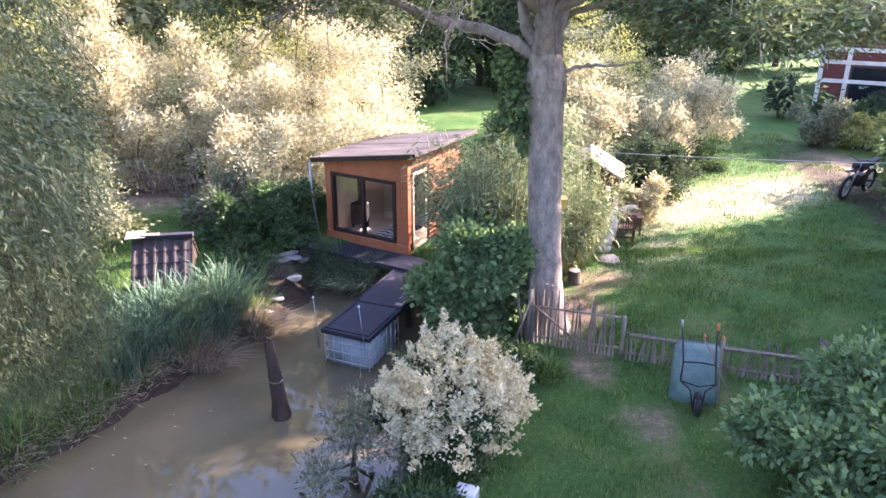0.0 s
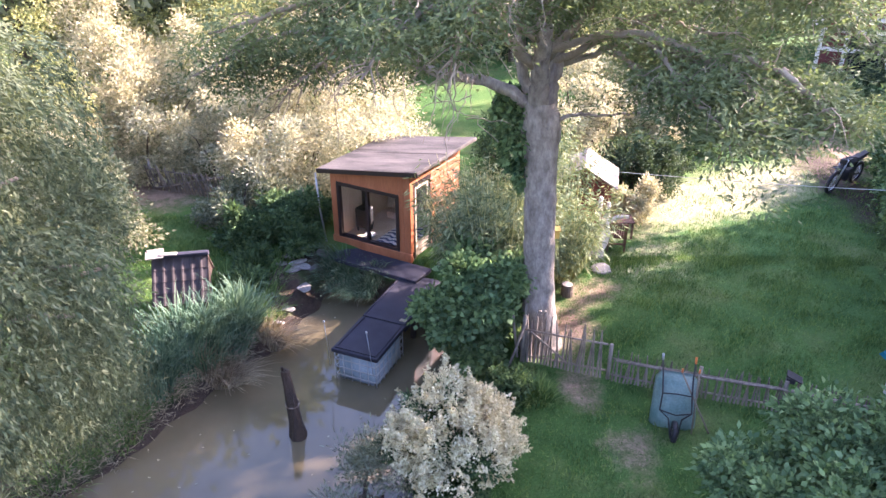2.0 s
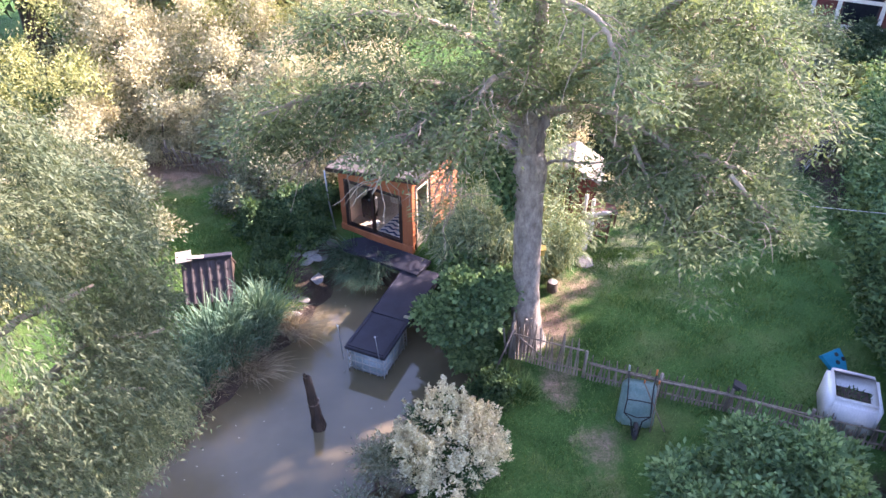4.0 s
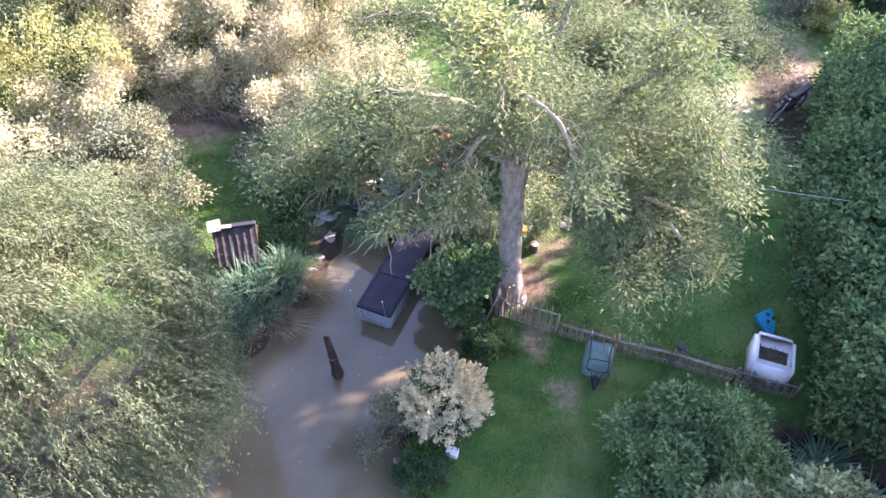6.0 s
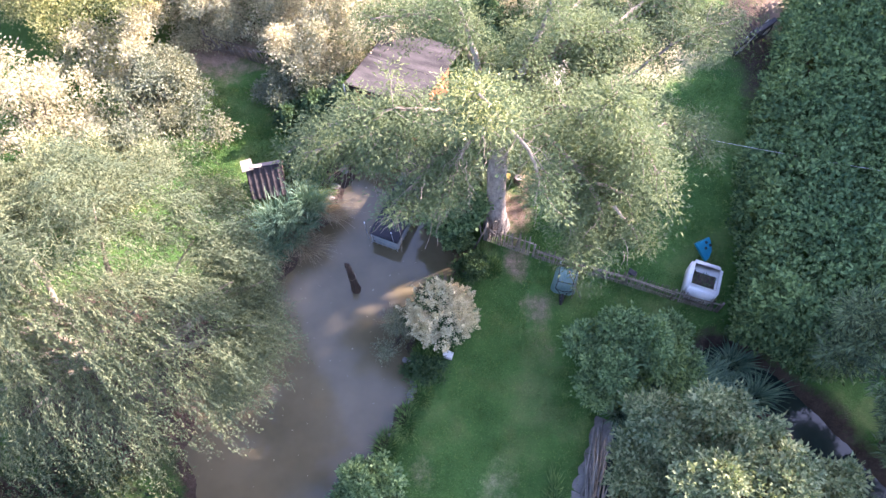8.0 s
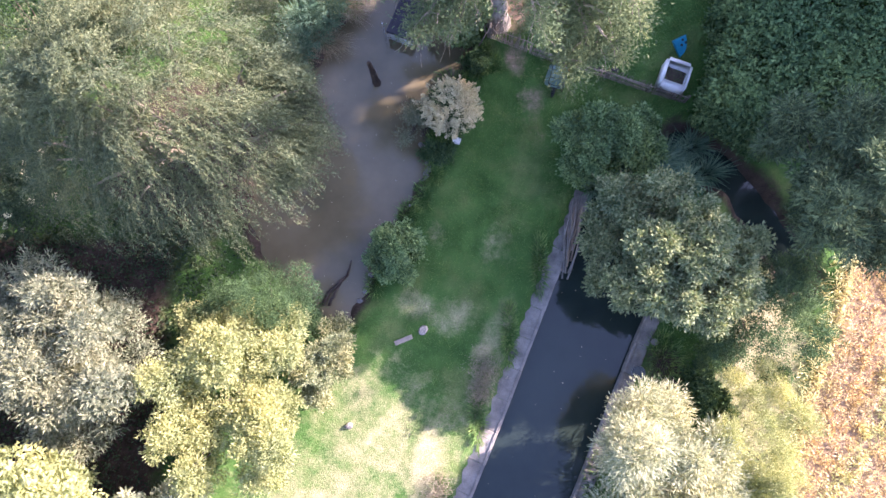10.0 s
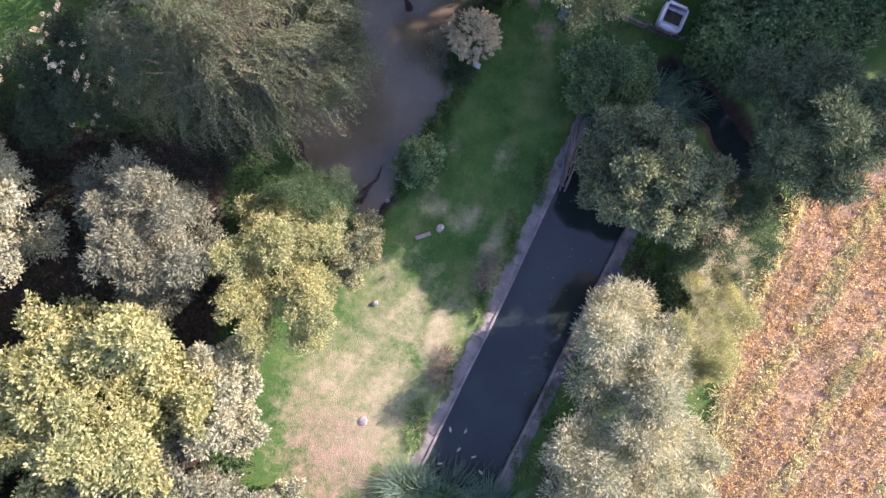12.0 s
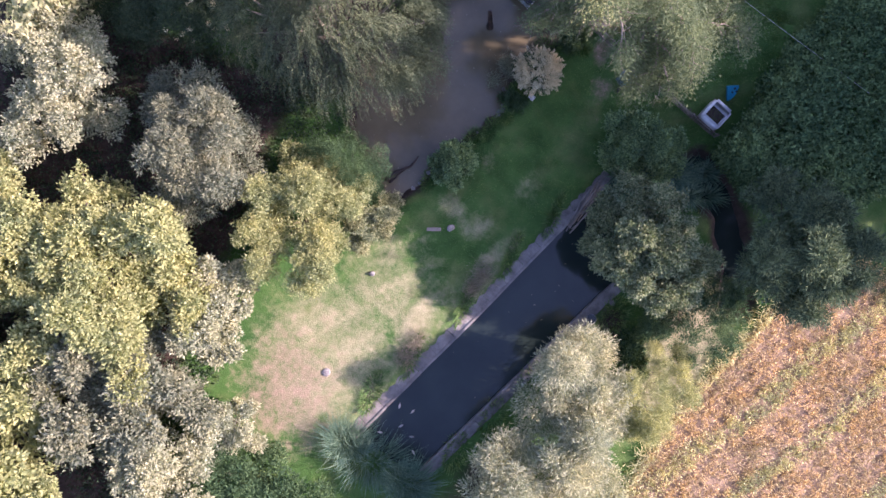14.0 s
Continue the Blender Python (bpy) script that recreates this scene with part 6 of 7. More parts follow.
def build_stump():
    rng = np.random.default_rng(31)
    ob = thing("mooring_post", Matrix.Translation((-2.82, 11.08, 0)), "rotten leaning mooring post standing in the pond", "post")
    line = np.array([(0, 0, -0.6), (0, 0, 0.0), (-0.03, 0.06, 0.3), (-0.09, 0.16, 0.7), (-0.15, 0.25, 1.05), (-0.19, 0.3, 1.36)])
    v, f, c = tube_arrays(line, [0.19, 0.175, 0.13, 0.115, 0.105, 0.08], 12)
    v[:-2] += rng.normal(0, 0.012, (len(v) - 2, 3))
    bm = bmesh.new()
    vs = [bm.verts.new(p) for p in v]
    for q in list(f) + list(c):
        bm.faces.new([vs[i] for i in q])
    part("shaft", bm, M_ROT, ob)
    part("splinter", boxed(-0.03, -0.02, 0, 0.02, 0.03, 0.26, Matrix.Translation((-0.24, 0.34, 1.22)) @ Matrix.Rotation(0.25, 4, "X"), 0.01), M_ROT, ob)
    part("splinter", boxed(-0.02, -0.02, 0, 0.02, 0.02, 0.14, Matrix.Translation((-0.15, 0.3, 1.28)) @ Matrix.Rotation(-0.3, 4, "Y"), 0.008), M_ROT, ob)
    a = np.linspace(0, 2 * np.pi, 14)
    tubes("rope", [(np.stack([-0.09 + 0.13 * np.cos(a), 0.17 + 0.13 * np.sin(a), 0.68 + 0.03 * np.sin(a)], -1), np.full(14, 0.016))], M_TWIG, ob, "old rope ring", 6)


build_stump()


def rock_mesh(seed, flat=0.6):
    rng = np.random.default_rng(seed)
    bm = bmesh.new()
    bmesh.ops.create_icosphere(bm, subdivisions=2, radius=1.0)
    cuts = unit(rng.normal(size=(7, 3)))
    for v in bm.verts:
        p = np.array(v.co)
        for c in cuts:
            d = p @ c - 0.72
            if d > 0:
                p = p - c * d
        v.co = p * (1, 0.85, flat) * (1 + rng.normal(0, 0.02))
    me = bpy.data.meshes.new("stone")
    bm.to_mesh(me)
    bm.free()
    me.materials.append(M_STONE)
    return me


ROCKS = [rock_mesh(s, fl) for s, fl in ((1, 0.55), (2, 0.7), (3, 0.4), (4, 0.6))]


def stone(x, y, z, s, kind=0, turn=0, parent=None, name="stone"):
    o = new(name, ROCKS[kind])
    m = pose(x, y, z, 0, 0, turn) @ Matrix.Diagonal((s, s, s, 1))
    if parent:
        o.parent = parent
        o.matrix_local = parent.matrix_world.inverted() @ m
    else:
        o.matrix_world = m
    return o


def build_stones():
    rng = np.random.default_rng(33)
    ob = thing("stone_edging", Matrix.Translation((-1.0, 6.5, 0)), "dark stones edging the pond beside the lawn", "edging")
    for k in range(60):
        t = rng.uniform(0, 1)
        y = 11.4 - 10 * t
        xs = np.interp(-y, -POND[8:18, 1], POND[8:18, 0])
        stone(xs + rng.normal(0.08, 0.09), y, rng.uniform(0.0, 0.1), rng.uniform(0.06, 0.16), k % 4, rng.uniform(0, 360), ob)
    for x, y, s, k in ((-3.75, 16.5, 0.28, 2), (-4.15, 16.95, 0.2, 0), (-3.95, 17.2, 0.16, 1), (-3.3, 17.15, 0.25, 0), (-3.6, 15.9, 0.3, 2), (-3.95, 15.2, 0.22, 3), (-4.1, 14.75, 0.2, 1), (-3.86, 16.62, 0.22, 1), (-4.3, 16.6, 0.18, 2), (-3.5, 16.75, 0.2, 3), (-3.9, 16.2, 0.2, 0)):
        o = stone(x, y, max(gz(x, y), 0.0) + 0.03, s, k, rng.uniform(0, 360))
        o.matrix_world = o.matrix_world @ Matrix.Diagonal((1.25, 0.8, 0.4, 1))
        tagged(o, "pale flat stone on the far pond bank", "stone", group="bank stones")
    tagged(stone(-0.75, 0.98, gz(-0.75, 0.98) + 0.06, 0.22, 3, 40), "grey boulder lying on the lawn", "stone")
    tagged(stone(-3.52, -2.62, gz(-3.52, -2.62) + 0.06, 0.17, 1, 10), "small grey stone in the sunlit grass", "stone")
    tagged(stone(-3.71, -8.04, gz(-3.71, -8.04) + 0.02, 0.26, 2, 30), "pale flat stone in the dry grass", "stone")
    tagged(stone(4.0, 16.3, gz(4, 16.3) - 0.03, 0.36, 2, 60), "flat grey slab set in the lawn", "stone")
    ob = thing("white_block", Matrix.Translation((0.46, 8.5, gz(0.46, 8.5))), "white aerated concrete block on the grass", "block")
    part("body", boxed(-0.16, -0.12, 0, 0.16, 0.12, 0.2, Matrix.Rotation(-0.3, 4, "Z"), 0.02), M_WHITE, ob)
    ob = thing("plank", Matrix.Translation((-1.51, 0.6, gz(-1.51, 0.6))), "short bleached plank lying on the lawn", "plank")
    part("board", boxed(-0.36, -0.09, 0.01, 0.36, 0.09, 0.09, Matrix.Rotation(radians(22), 4, "Z"), 0.01), M_CANVAS, ob)
    ob = thing("bucket", Matrix.Translation((7.44, -0.53, 0.22)), "grey metal bucket beside the canal edge", "bucket")
    bm = bmesh.new()
    bmesh.ops.create_cone(bm, segments=24, radius1=0.19, radius2=0.25, depth=0.32, cap_ends=False, matrix=Matrix.Translation((0, 0, 0.16)))
    part("shell", bm, M_STEEL, ob)
    bm = bmesh.new()
    bmesh.ops.create_circle(bm, segments=24, radius=0.23, cap_ends=True, matrix=Matrix.Translation((0, 0, 0.24)))
    part("water", bm, M_CANAL, ob)
    ob = thing("bucket", Matrix.Translation((8.1, 0.62, 0.3)), "small grey pot beside the canal edge", "bucket")
    bm = bmesh.new()
    bmesh.ops.create_cone(bm, segments=20, radius1=0.11, radius2=0.14, depth=0.2, cap_ends=True, matrix=Matrix.Translation((0, 0, 0.1)))
    part("shell", bm, M_CONCRETE, ob)
    ob = thing("log_seat", Matrix.Translation((2.95, 15.15, gz(2.95, 15.15))), "sawn log stump with pale cut top", "log")
    bm = bmesh.new()
    bmesh.ops.create_cone(bm, segments=14, radius1=0.15, radius2=0.135, depth=0.3, cap_ends=True, matrix=Matrix.Translation((0, 0, 0.15)))
    part("trunk", bm, M_BARKD, ob)
    bm = bmesh.new()
    bmesh.ops.create_cone(bm, segments=14, radius1=0.125, radius2=0.12, depth=0.012, cap_ends=True, matrix=Matrix.Translation((0, 0, 0.306)))
    part("cut_top", bm, M_DRIFT, ob, "pale sawn top")


build_stones()


def build_sticks():
    rng = np.random.default_rng(35)
    ob = thing("sunken_branch", Matrix.Translation((-4.12, 2.7, 0)), "dark forked branch lying in the shallow pond end", "branch")
    tubes("limb", [(bent((-0.6, -0.75, 0.02), (0.35, 0.45, 0.08), rng, 8, 0.03, 0.08), np.linspace(0.09, 0.05, 8))], M_ROT, ob)
    tubes("limb", [(bent((-0.35, -0.75, 0.0), (0.1, 0.15, 0.05), rng, 8, 0.03, 0.08), np.linspace(0.07, 0.03, 8))], M_ROT, ob)
    tubes("limb", [(bent((0.35, 0.45, 0.08), (0.5, 1.0, 0.22), rng, 6, 0.05, 0.1), np.linspace(0.05, 0.02, 6))], M_ROT, ob)
    ob = thing("floating_stick", Matrix.Translation((-1.95, 8.95, 0)), "small dark stick floating on the pond", "stick")
    tubes("limb", [(bent((-0.12, 0.12, 0.01), (0.14, -0.05, 0.03), rng, 5, 0.02, 0.1), np.linspace(0.02, 0.012, 5))], M_ROT, ob)
    ob = thing("brush_pile", Matrix.Translation((4.91, 4.51, 0.2)), "pile of grey weathered boards and sticks at the basin", "pile")
    for k in range(34):
        y0 = rng.uniform(-1.6, 0.3)
        a = np.array([rng.normal(0.16 * y0, 0.16), y0, rng.uniform(0.05, 0.3)])
        b = a + (rng.normal(0.3, 0.12), rng.uniform(1.0, 1.9), rng.uniform(-0.05, 0.2))
        tubes("stick", [(bent(a, b, rng, 5, 0.02, 0.03), np.linspace(0.035, 0.02, 5))], M_CONCRETE if k % 3 else M_TWIG, ob, "", 6)
    for x, y, r, s in ((1.61, -0.38, 0.55, 41), (1.4, -1.24, 0.4, 42), (-0.14, -4.81, 0.5, 43), (-0.37, -5.76, 0.45, 44)):
        ob = thing("dry_shrub", Matrix.Translation((x, y, gz(x, y))), "dead straw-coloured brush on the canal bank", "shrub")
        q = np.random.default_rng(s)
        n = 900
        d = unit(q.normal(size=(n, 3)) * (1, 1, 0.6) + (0, 0, 0.3))
        p = q.normal(0, 0.33, (n, 3)) * (r * 1.6, r * 1.9, 0.35) + (0, 0, 0.15)
        p[:, 2] = np.abs(p[:, 2])
        leaves("brush", p, d, 0.34 * q.uniform(0.5, 1.2, n), 0.012, M_STRAW, ob, q)
    ob = thing("dead_branches", Matrix.Translation((-3.9, 16.9, 0.3)), "tangle of dead branches on the far bank", "branch")
    for k in range(12):
        a = rng.normal(0, 0.25, 3) * (1, 1, 0.3) + (0, 0, 0.1)
        tubes("stick", [(bent(a, a + rng.normal(0, 0.55, 3) * (1, 1, 0.35), rng, 5, 0.08, 0.1), np.linspace(0.018, 0.008, 5))], M_ROT, ob, "", 5)
    # roots and debris along the muddy bank
    n = 2600
    t = rng.uniform(0, 1, n)
    y = 14.4 - 6.5 * t
    x = np.interp(-y, [-14.7, -13.5, -12.2, -11.2, -10.2, -9.0, -7.0], [-3.9, -4.4, -5.15, -5.75, -6.1, -6.9, -7.6]) + rng.normal(-0.28, 0.2, n)
    d = unit(rng.normal(size=(n, 3)) * (1, 1, 0.25))
    tagged(leaves("bank_litter", np.stack([x, y, height(x, y) + 0.02], -1), d, 0.28 * rng.uniform(0.3, 1.2, n), 0.018, M_STRAW, None, rng), "dry stalks and litter on the muddy bank", "litter", kind="stuff")


build_sticks()


# ---- canal walls ----
def canal_wall(name, pts, wide, side, label):
    ob = thing(name, Matrix.Translation((*pts[0], 0.0)), label, "wall", kind="structure")
    rng = np.random.default_rng(len(pts))
    pts = np.asarray(pts, float)
    seg = np.linalg.norm(np.diff(pts, axis=0), axis=1)
    total, step, s = seg.sum(), 1.25, 0.0
    cum = np.r_[0, np.cumsum(seg)]
    at = lambda d: np.array([np.interp(d, cum, pts[:, 0]), np.interp(d, cum, pts[:, 1])])  # noqa: E731
    while s < total - 0.05:
        a, b = at(s), at(min(s + step, total))
        ang = math.atan2(b[1] - a[1], b[0] - a[0])
        ln = np.linalg.norm(b - a)
        m = Matrix.Translation((a[0] - pts[0][0], a[1] - pts[0][1], rng.normal(0, 0.012))) @ Matrix.Rotation(ang + rng.normal(0, 0.006), 4, "Z")
        part("slab", boxed(0.006, min(0, side * wide), -0.8, ln - 0.006, max(0, side * wide), 0.24, m, 0.018), M_CONCRETE, ob)
        part("coping", boxed(0.004, side * 0.005, 0.243, ln - 0.004, side * 0.13, 0.3, m, 0.012), M_CONCRETE, ob)
        s += step


canal_wall("canal_wall_west", [tuple(p) for p in CANAL[0:6]], 0.7, -1, "weathered concrete edge of the canal")
canal_wall("canal_wall_east", [tuple(p) for p in CANAL[6:11]], 0.6, -1, "weathered concrete edge of the canal")


# ---- fence, gate, wheelbarrow, tub ----
def pale_mesh(h, w, seed):
    rng = np.random.default_rng(seed)
    bm = boxed(-w / 2, -0.016, 0.0, w / 2, 0.016, h)
    for v in bm.verts:
        if v.co.z > h - 0.01:
            v.co.x *= 0.35
            v.co.z += rng.normal(0, 0.015)
    me = bpy.data.meshes.new("pale")
    bm.to_mesh(me)
    bm.free()
    me.materials.append(M_PALING)
    return me


def fence_run(ob, a, b, h, gap, lean, seed, jitter=0.03, rails=(0.22, 0.62), skip=0.04):
    rng = np.random.default_rng(seed)
    a, b = np.array(a, float), np.array(b, float)
    ln = np.linalg.norm(b - a)
    ang = math.atan2(b[1] - a[1], b[0] - a[0])
    o = np.array(ob.matrix_world.translation)
    kinds = [pale_mesh(h * s, w, seed + k) for k, (s, w) in enumerate(((1.0, 0.044), (0.93, 0.036), (1.06, 0.05), (0.88, 0.04)))]
    for k in range(int(ln / gap)):
        if rng.random() < skip:
            continue
        p = a + (b - a) * (k + 0.5) * gap / ln
        q = new("pale", kinds[rng.integers(4)])
        q.parent = ob
        q.matrix_local = Matrix.Translation((p[0] - o[0], p[1] - o[1], gz(*p) - 0.02 - o[2])) @ Matrix.Rotation(ang, 4, "Z") @ pose(0, -0.03, 0, lean + rng.normal(0, 2.5), rng.normal(0, 4), 0)
    for z in rails:
        l = [(*(a - o[:2]), gz(*a) + z * h - o[2]), (*((a + b) / 2 - o[:2]), gz(*((a + b) / 2)) + z * h - o[2] - 0.02), (*(b - o[:2]), gz(*b) + z * h - o[2])]
        tubes("rail", [(l, [0.022, 0.02, 0.023])], M_PALING, ob, "", 7)


def post(ob, x, y, h, r=0.05, lean=0.0):
    o = ob.matrix_world.translation
    tubes("post", [([(x - o.x, y - o.y, gz(x, y) - 0.2 - o.z), (x - o.x + lean * 0.5, y - o.y, gz(x, y) + h * 0.5 - o.z), (x - o.x + lean, y - o.y, gz(x, y) + h - o.z)], [r, r * 0.95, r * 0.9])], M_PALING, ob, "", 8)


def build_fence():
    ob = thing("wooden_gate", Matrix.Translation((2.5, 12.5, gz(2.5, 12.5))), "leaning weathered paling gate at the tree's foot", "gate")
    fence_run(ob, (1.72, 12.85), (3.35, 12.2), 1.1, 0.074, -4, 300, rails=(0.16, 0.74), skip=0.0)
    tubes("brace", [([(1.85 - 2.5, 12.78 - 12.5, 0.75), (2.6 - 2.5, 12.45 - 12.5, 0.2)], [0.022, 0.02])], M_PALING, ob, "", 6)
    post(ob, 1.7, 12.88, 1.15, 0.05, 0.03)
    post(ob, 3.4, 12.15, 0.85, 0.045)
    for dx, h in ((-0.14, 1.2), (-0.05, 1.35), (0.1, 1.25), (0.2, 1.1), (0.3, 1.15)):
        part("stake", boxed(-0.025, -0.02, 0, 0.025, 0.02, h, Matrix.Translation((1.75 + dx - 2.5, 12.95 - 12.5, -0.02)) @ pose(0, 0, 0, random.uniform(-5, 5), random.uniform(-9, 9), 0)), M_PALING, ob)
    tubes("leaning_pole", [([(1.35 - 2.5, 12.5 - 12.5, -0.1), (1.75 - 2.5, 12.85 - 12.5, 0.95)], [0.03, 0.025])], M_PALING, ob, "", 7)
    ob = thing("picket_fence", Matrix.Translation((5.5, 11.3, gz(5.5, 11.3))), "low weathered paling fence crossing the lawn", "fence")
    run = [(3.45, 12.12), (5.0, 11.55), (6.45, 11.1), (8.0, 10.55), (9.5, 10.1)]
    for k in range(4):
        fence_run(ob, run[k], run[k + 1], 0.66, 0.075, -10, 320 + 10 * k, rails=(0.2, 0.8), skip=0.02)
    for x, y in run[1:]:
        post(ob, x, y, 0.7, 0.045, 0.02)
    o = ob.matrix_world.translation
    tubes("top_pole", [([(3.5 - o.x, 12.05 - o.y, 0.46), (5.0 - o.x, 11.48 - o.y, 0.52), (6.5 - o.x, 11.03 - o.y, 0.55), (8.1 - o.x, 10.45 - o.y, 0.5)], [0.025, 0.028, 0.025, 0.02])], M_PALING, ob, "long weathered pole along the top", 7)
    ob = thing("solar_lamp", Matrix.Translation((6.5, 11.15, gz(6.5, 11.15))), "black solar lamp tilted on a fence post", "lamp")
    part("stem", boxed(-0.025, -0.025, 0, 0.025, 0.025, 0.72), M_PALING, ob)
    part("panel", boxed(-0.15, -0.085, 0, 0.15, 0.085, 0.03, pose(0.1, 0, 0.75, 14, 22, -20), 0.006), M_BLACK, ob, "black tilted panel")
    part("head", boxed(-0.08, -0.06, -0.12, 0.08, 0.06, -0.01, pose(0.05, 0, 0.75, 0, 0, -20), 0.015), M_BLACK, ob)


def build_wheelbarrow():
    ob = thing("wheelbarrow", Matrix.Translation((4.3, 10.5, gz(4.3, 10.5))) @ pose(0, 0, -0.05, -24, 0, -12) @ Matrix.Scale(1.18, 4), "turquoise wheelbarrow tipped up against the fence", "wheelbarrow")
    bm = bmesh.new()
    # bowl: rim towards the fence, belly towards the lawn
    rings = []
    for depth, x, z0, z1 in ((0.28, 0.36, 0.06, 1.02), (0.2, 0.34, 0.09, 0.98), (0.06, 0.25, 0.2, 0.88), (0.0, 0.19, 0.28, 0.8)):
        k = 0.09
        ring = [(-x + k, z0), (x - k, z0), (x, z0 + k), (x * 0.9, z1 - k), (x * 0.9 - k, z1), (-x * 0.9 + k, z1), (-x * 0.9, z1 - k), (-x, z0 + k)]
        rings.append([bm.verts.new((a, depth, b)) for a, b in ring])
    for r0, r1 in zip(rings, rings[1:]):
        for k in range(8):
            bm.faces.new((r0[k], r0[(k + 1) % 8], r1[(k + 1) % 8], r1[k]))
    bm.faces.new(rings[-1])
    bmesh.ops.solidify(bm, geom=bm.faces[:], thickness=0.006)
    part("tray", bm, M_TURQ, ob, "dented turquoise tray", True)
    for s in (-1, 1):
        arm = tubes("frame_tube", [([(s * 0.05, -0.1, 0.05), (s * 0.1, -0.05, 0.34), (s * 0.24, -0.03, 0.45), (s * 0.22, -0.02, 0.72), (s * 0.23, 0.12, 1.0), (s * 0.25, 0.18, 1.22)], [0.0125] * 6)], M_BLACK, ob, "dark steel tube", 8)
        tubes("grip", [([(s * 0.25, 0.18, 1.2), (s * 0.252, 0.19, 1.31)], [0.018, 0.018])], M_ORANGE if s > 0 else M_STEEL, arm, "hand grip", 8)
    tubes("cross_tube", [([(-0.22, -0.03, 0.72), (0, -0.06, 0.74), (0.22, -0.03, 0.72)], [0.011] * 3)], M_BLACK, ob, "", 7)
    tubes("cross_tube", [([(-0.24, -0.03, 0.45), (0, -0.05, 0.4), (0.24, -0.03, 0.45)], [0.011] * 3)], M_BLACK, ob, "", 7)
    a = np.linspace(0, 2 * np.pi, 22)
    wheel = tubes("wheel", [(np.stack([0 * a, -0.12 + 0.13 * np.cos(a), 0.16 + 0.13 * np.sin(a)], -1), np.full(22, 0.045))], M_BLACK, ob, "black rubber wheel", 8)
    bm = bmesh.new()
    bmesh.ops.create_cone(bm, segments=16, radius1=0.1, radius2=0.1, depth=0.05, cap_ends=True, matrix=Matrix.Translation((0, -0.12, 0.16)) @ Matrix.Rotation(math.pi / 2, 4, "Y"))
    part("rim", bm, M_STEEL, wheel, "steel rim")
    for x0, x1, h in ((0.62, 0.1, 1.05), (0.3, 0.42, 1.05)):
        ob = thing("tool_handle", Matrix.Translation((4.35 + x0, 10.75, gz(4.35 + x0, 10.75))), "wooden tool handle leaning on the fence", "tool")
        tubes("shaft", [([(0, -0.2, 0), (x1 - x0, 0.25, h)], [0.016, 0.015])], M_LIMB, ob, "", 7)
        tubes("end_cap", [([(x1 - x0, 0.25, h), (x1 - x0 + 0.01, 0.27, h + 0.07)], [0.02, 0.018])], M_ORANGE, ob, "", 7)


def build_tub():
    m = Matrix.Translation((8.95, 10.92, gz(8.95, 10.92))) @ Matrix.Rotation(radians(-20), 4, "Z")
    ob = thing("planter_tub", m, "white cut-down plastic tank used as planter", "planter")
    bm = boxed(-0.53, -0.58, 0.02, 0.53, 0.58, 1.0)
    bmesh.ops.bevel(bm, geom=bm.edges[:], offset=0.12, segments=4, affect="EDGES")
    # a square hole sawn into the top, nearer the front, with the shell's thickness folded down
    top = max(bm.faces, key=lambda f: f.calc_center_median().z * 10 + f.calc_area())
    bmesh.ops.inset_region(bm, faces=[top], thickness=0.02)
    for v in top.verts:
        v.co.y = v.co.y * 0.78 - 0.07
        v.co.x *= 1.04
    bmesh.ops.inset_region(bm, faces=[top], thickness=0.015)
    bmesh.ops.translate(bm, verts=top.verts[:], vec=(0, 0, -0.3))
    part("shell", bm, M_WHITE, ob, "dirty white plastic shell", True)
    part("soil", boxed(-0.38, -0.38, 0.62, 0.38, 0.24, 0.72, None, 0.02), M_SOIL, ob, "dark potting soil")
    rng = np.random.default_rng(51)
    n = 160
    p = rng.uniform(-1, 1, (n, 3)) * (0.36, 0.3, 0.0) + (0, -0.07, 0.72)
    leaves("seedlings", p, unit(rng.normal(size=(n, 3)) + (0, 0, 1)), 0.14 * rng.uniform(0.4, 1.2, n), 0.03, M_GREEN, ob, rng, "sparse green seedlings")
    ob = thing("blue_sledge", Matrix.Translation((9.35, 12.4, gz(9.35, 12.4))) @ pose(0, 0, 0.02, 24, 0, 25), "bright blue plastic sledge leaning on the hedge", "sledge")
    bm = bmesh.new()
    ring = [(-0.28, 0.32)] + [(-0.28 + 0.6 * math.sin(t), 0.32 - 0.75 * math.cos(t) + 0.0) for t in np.linspace(0.15, 1.4, 9)] + [(0.33, 0.34)]
    lo = [bm.verts.new((x, y, 0.1)) for x, y in ring]
    hi = [bm.verts.new((x * 0.94, y * 0.94, 0.2)) for x, y in ring]
    bm.faces.new(lo)
    bm.faces.new(hi[::-1])
    for k in range(len(ring)):
        bm.faces.new((lo[k], hi[k], hi[(k + 1) % len(ring)], lo[(k + 1) % len(ring)]))
    part("shell", bm, M_BLUE, ob)
    for x, y in ((0.12, 0.2), (0.22, 0.05), (0.02, 0.02)):
        bm = bmesh.new()
        bmesh.ops.create_cone(bm, segments=16, radius1=0.055, radius2=0.05, depth=0.012, cap_ends=True, matrix=Matrix.Translation((x, y, 0.207)))
        part("hole", bm, M_BLACK, ob, "dark round hand hole")


build_fence()
build_wheelbarrow()
build_tub()


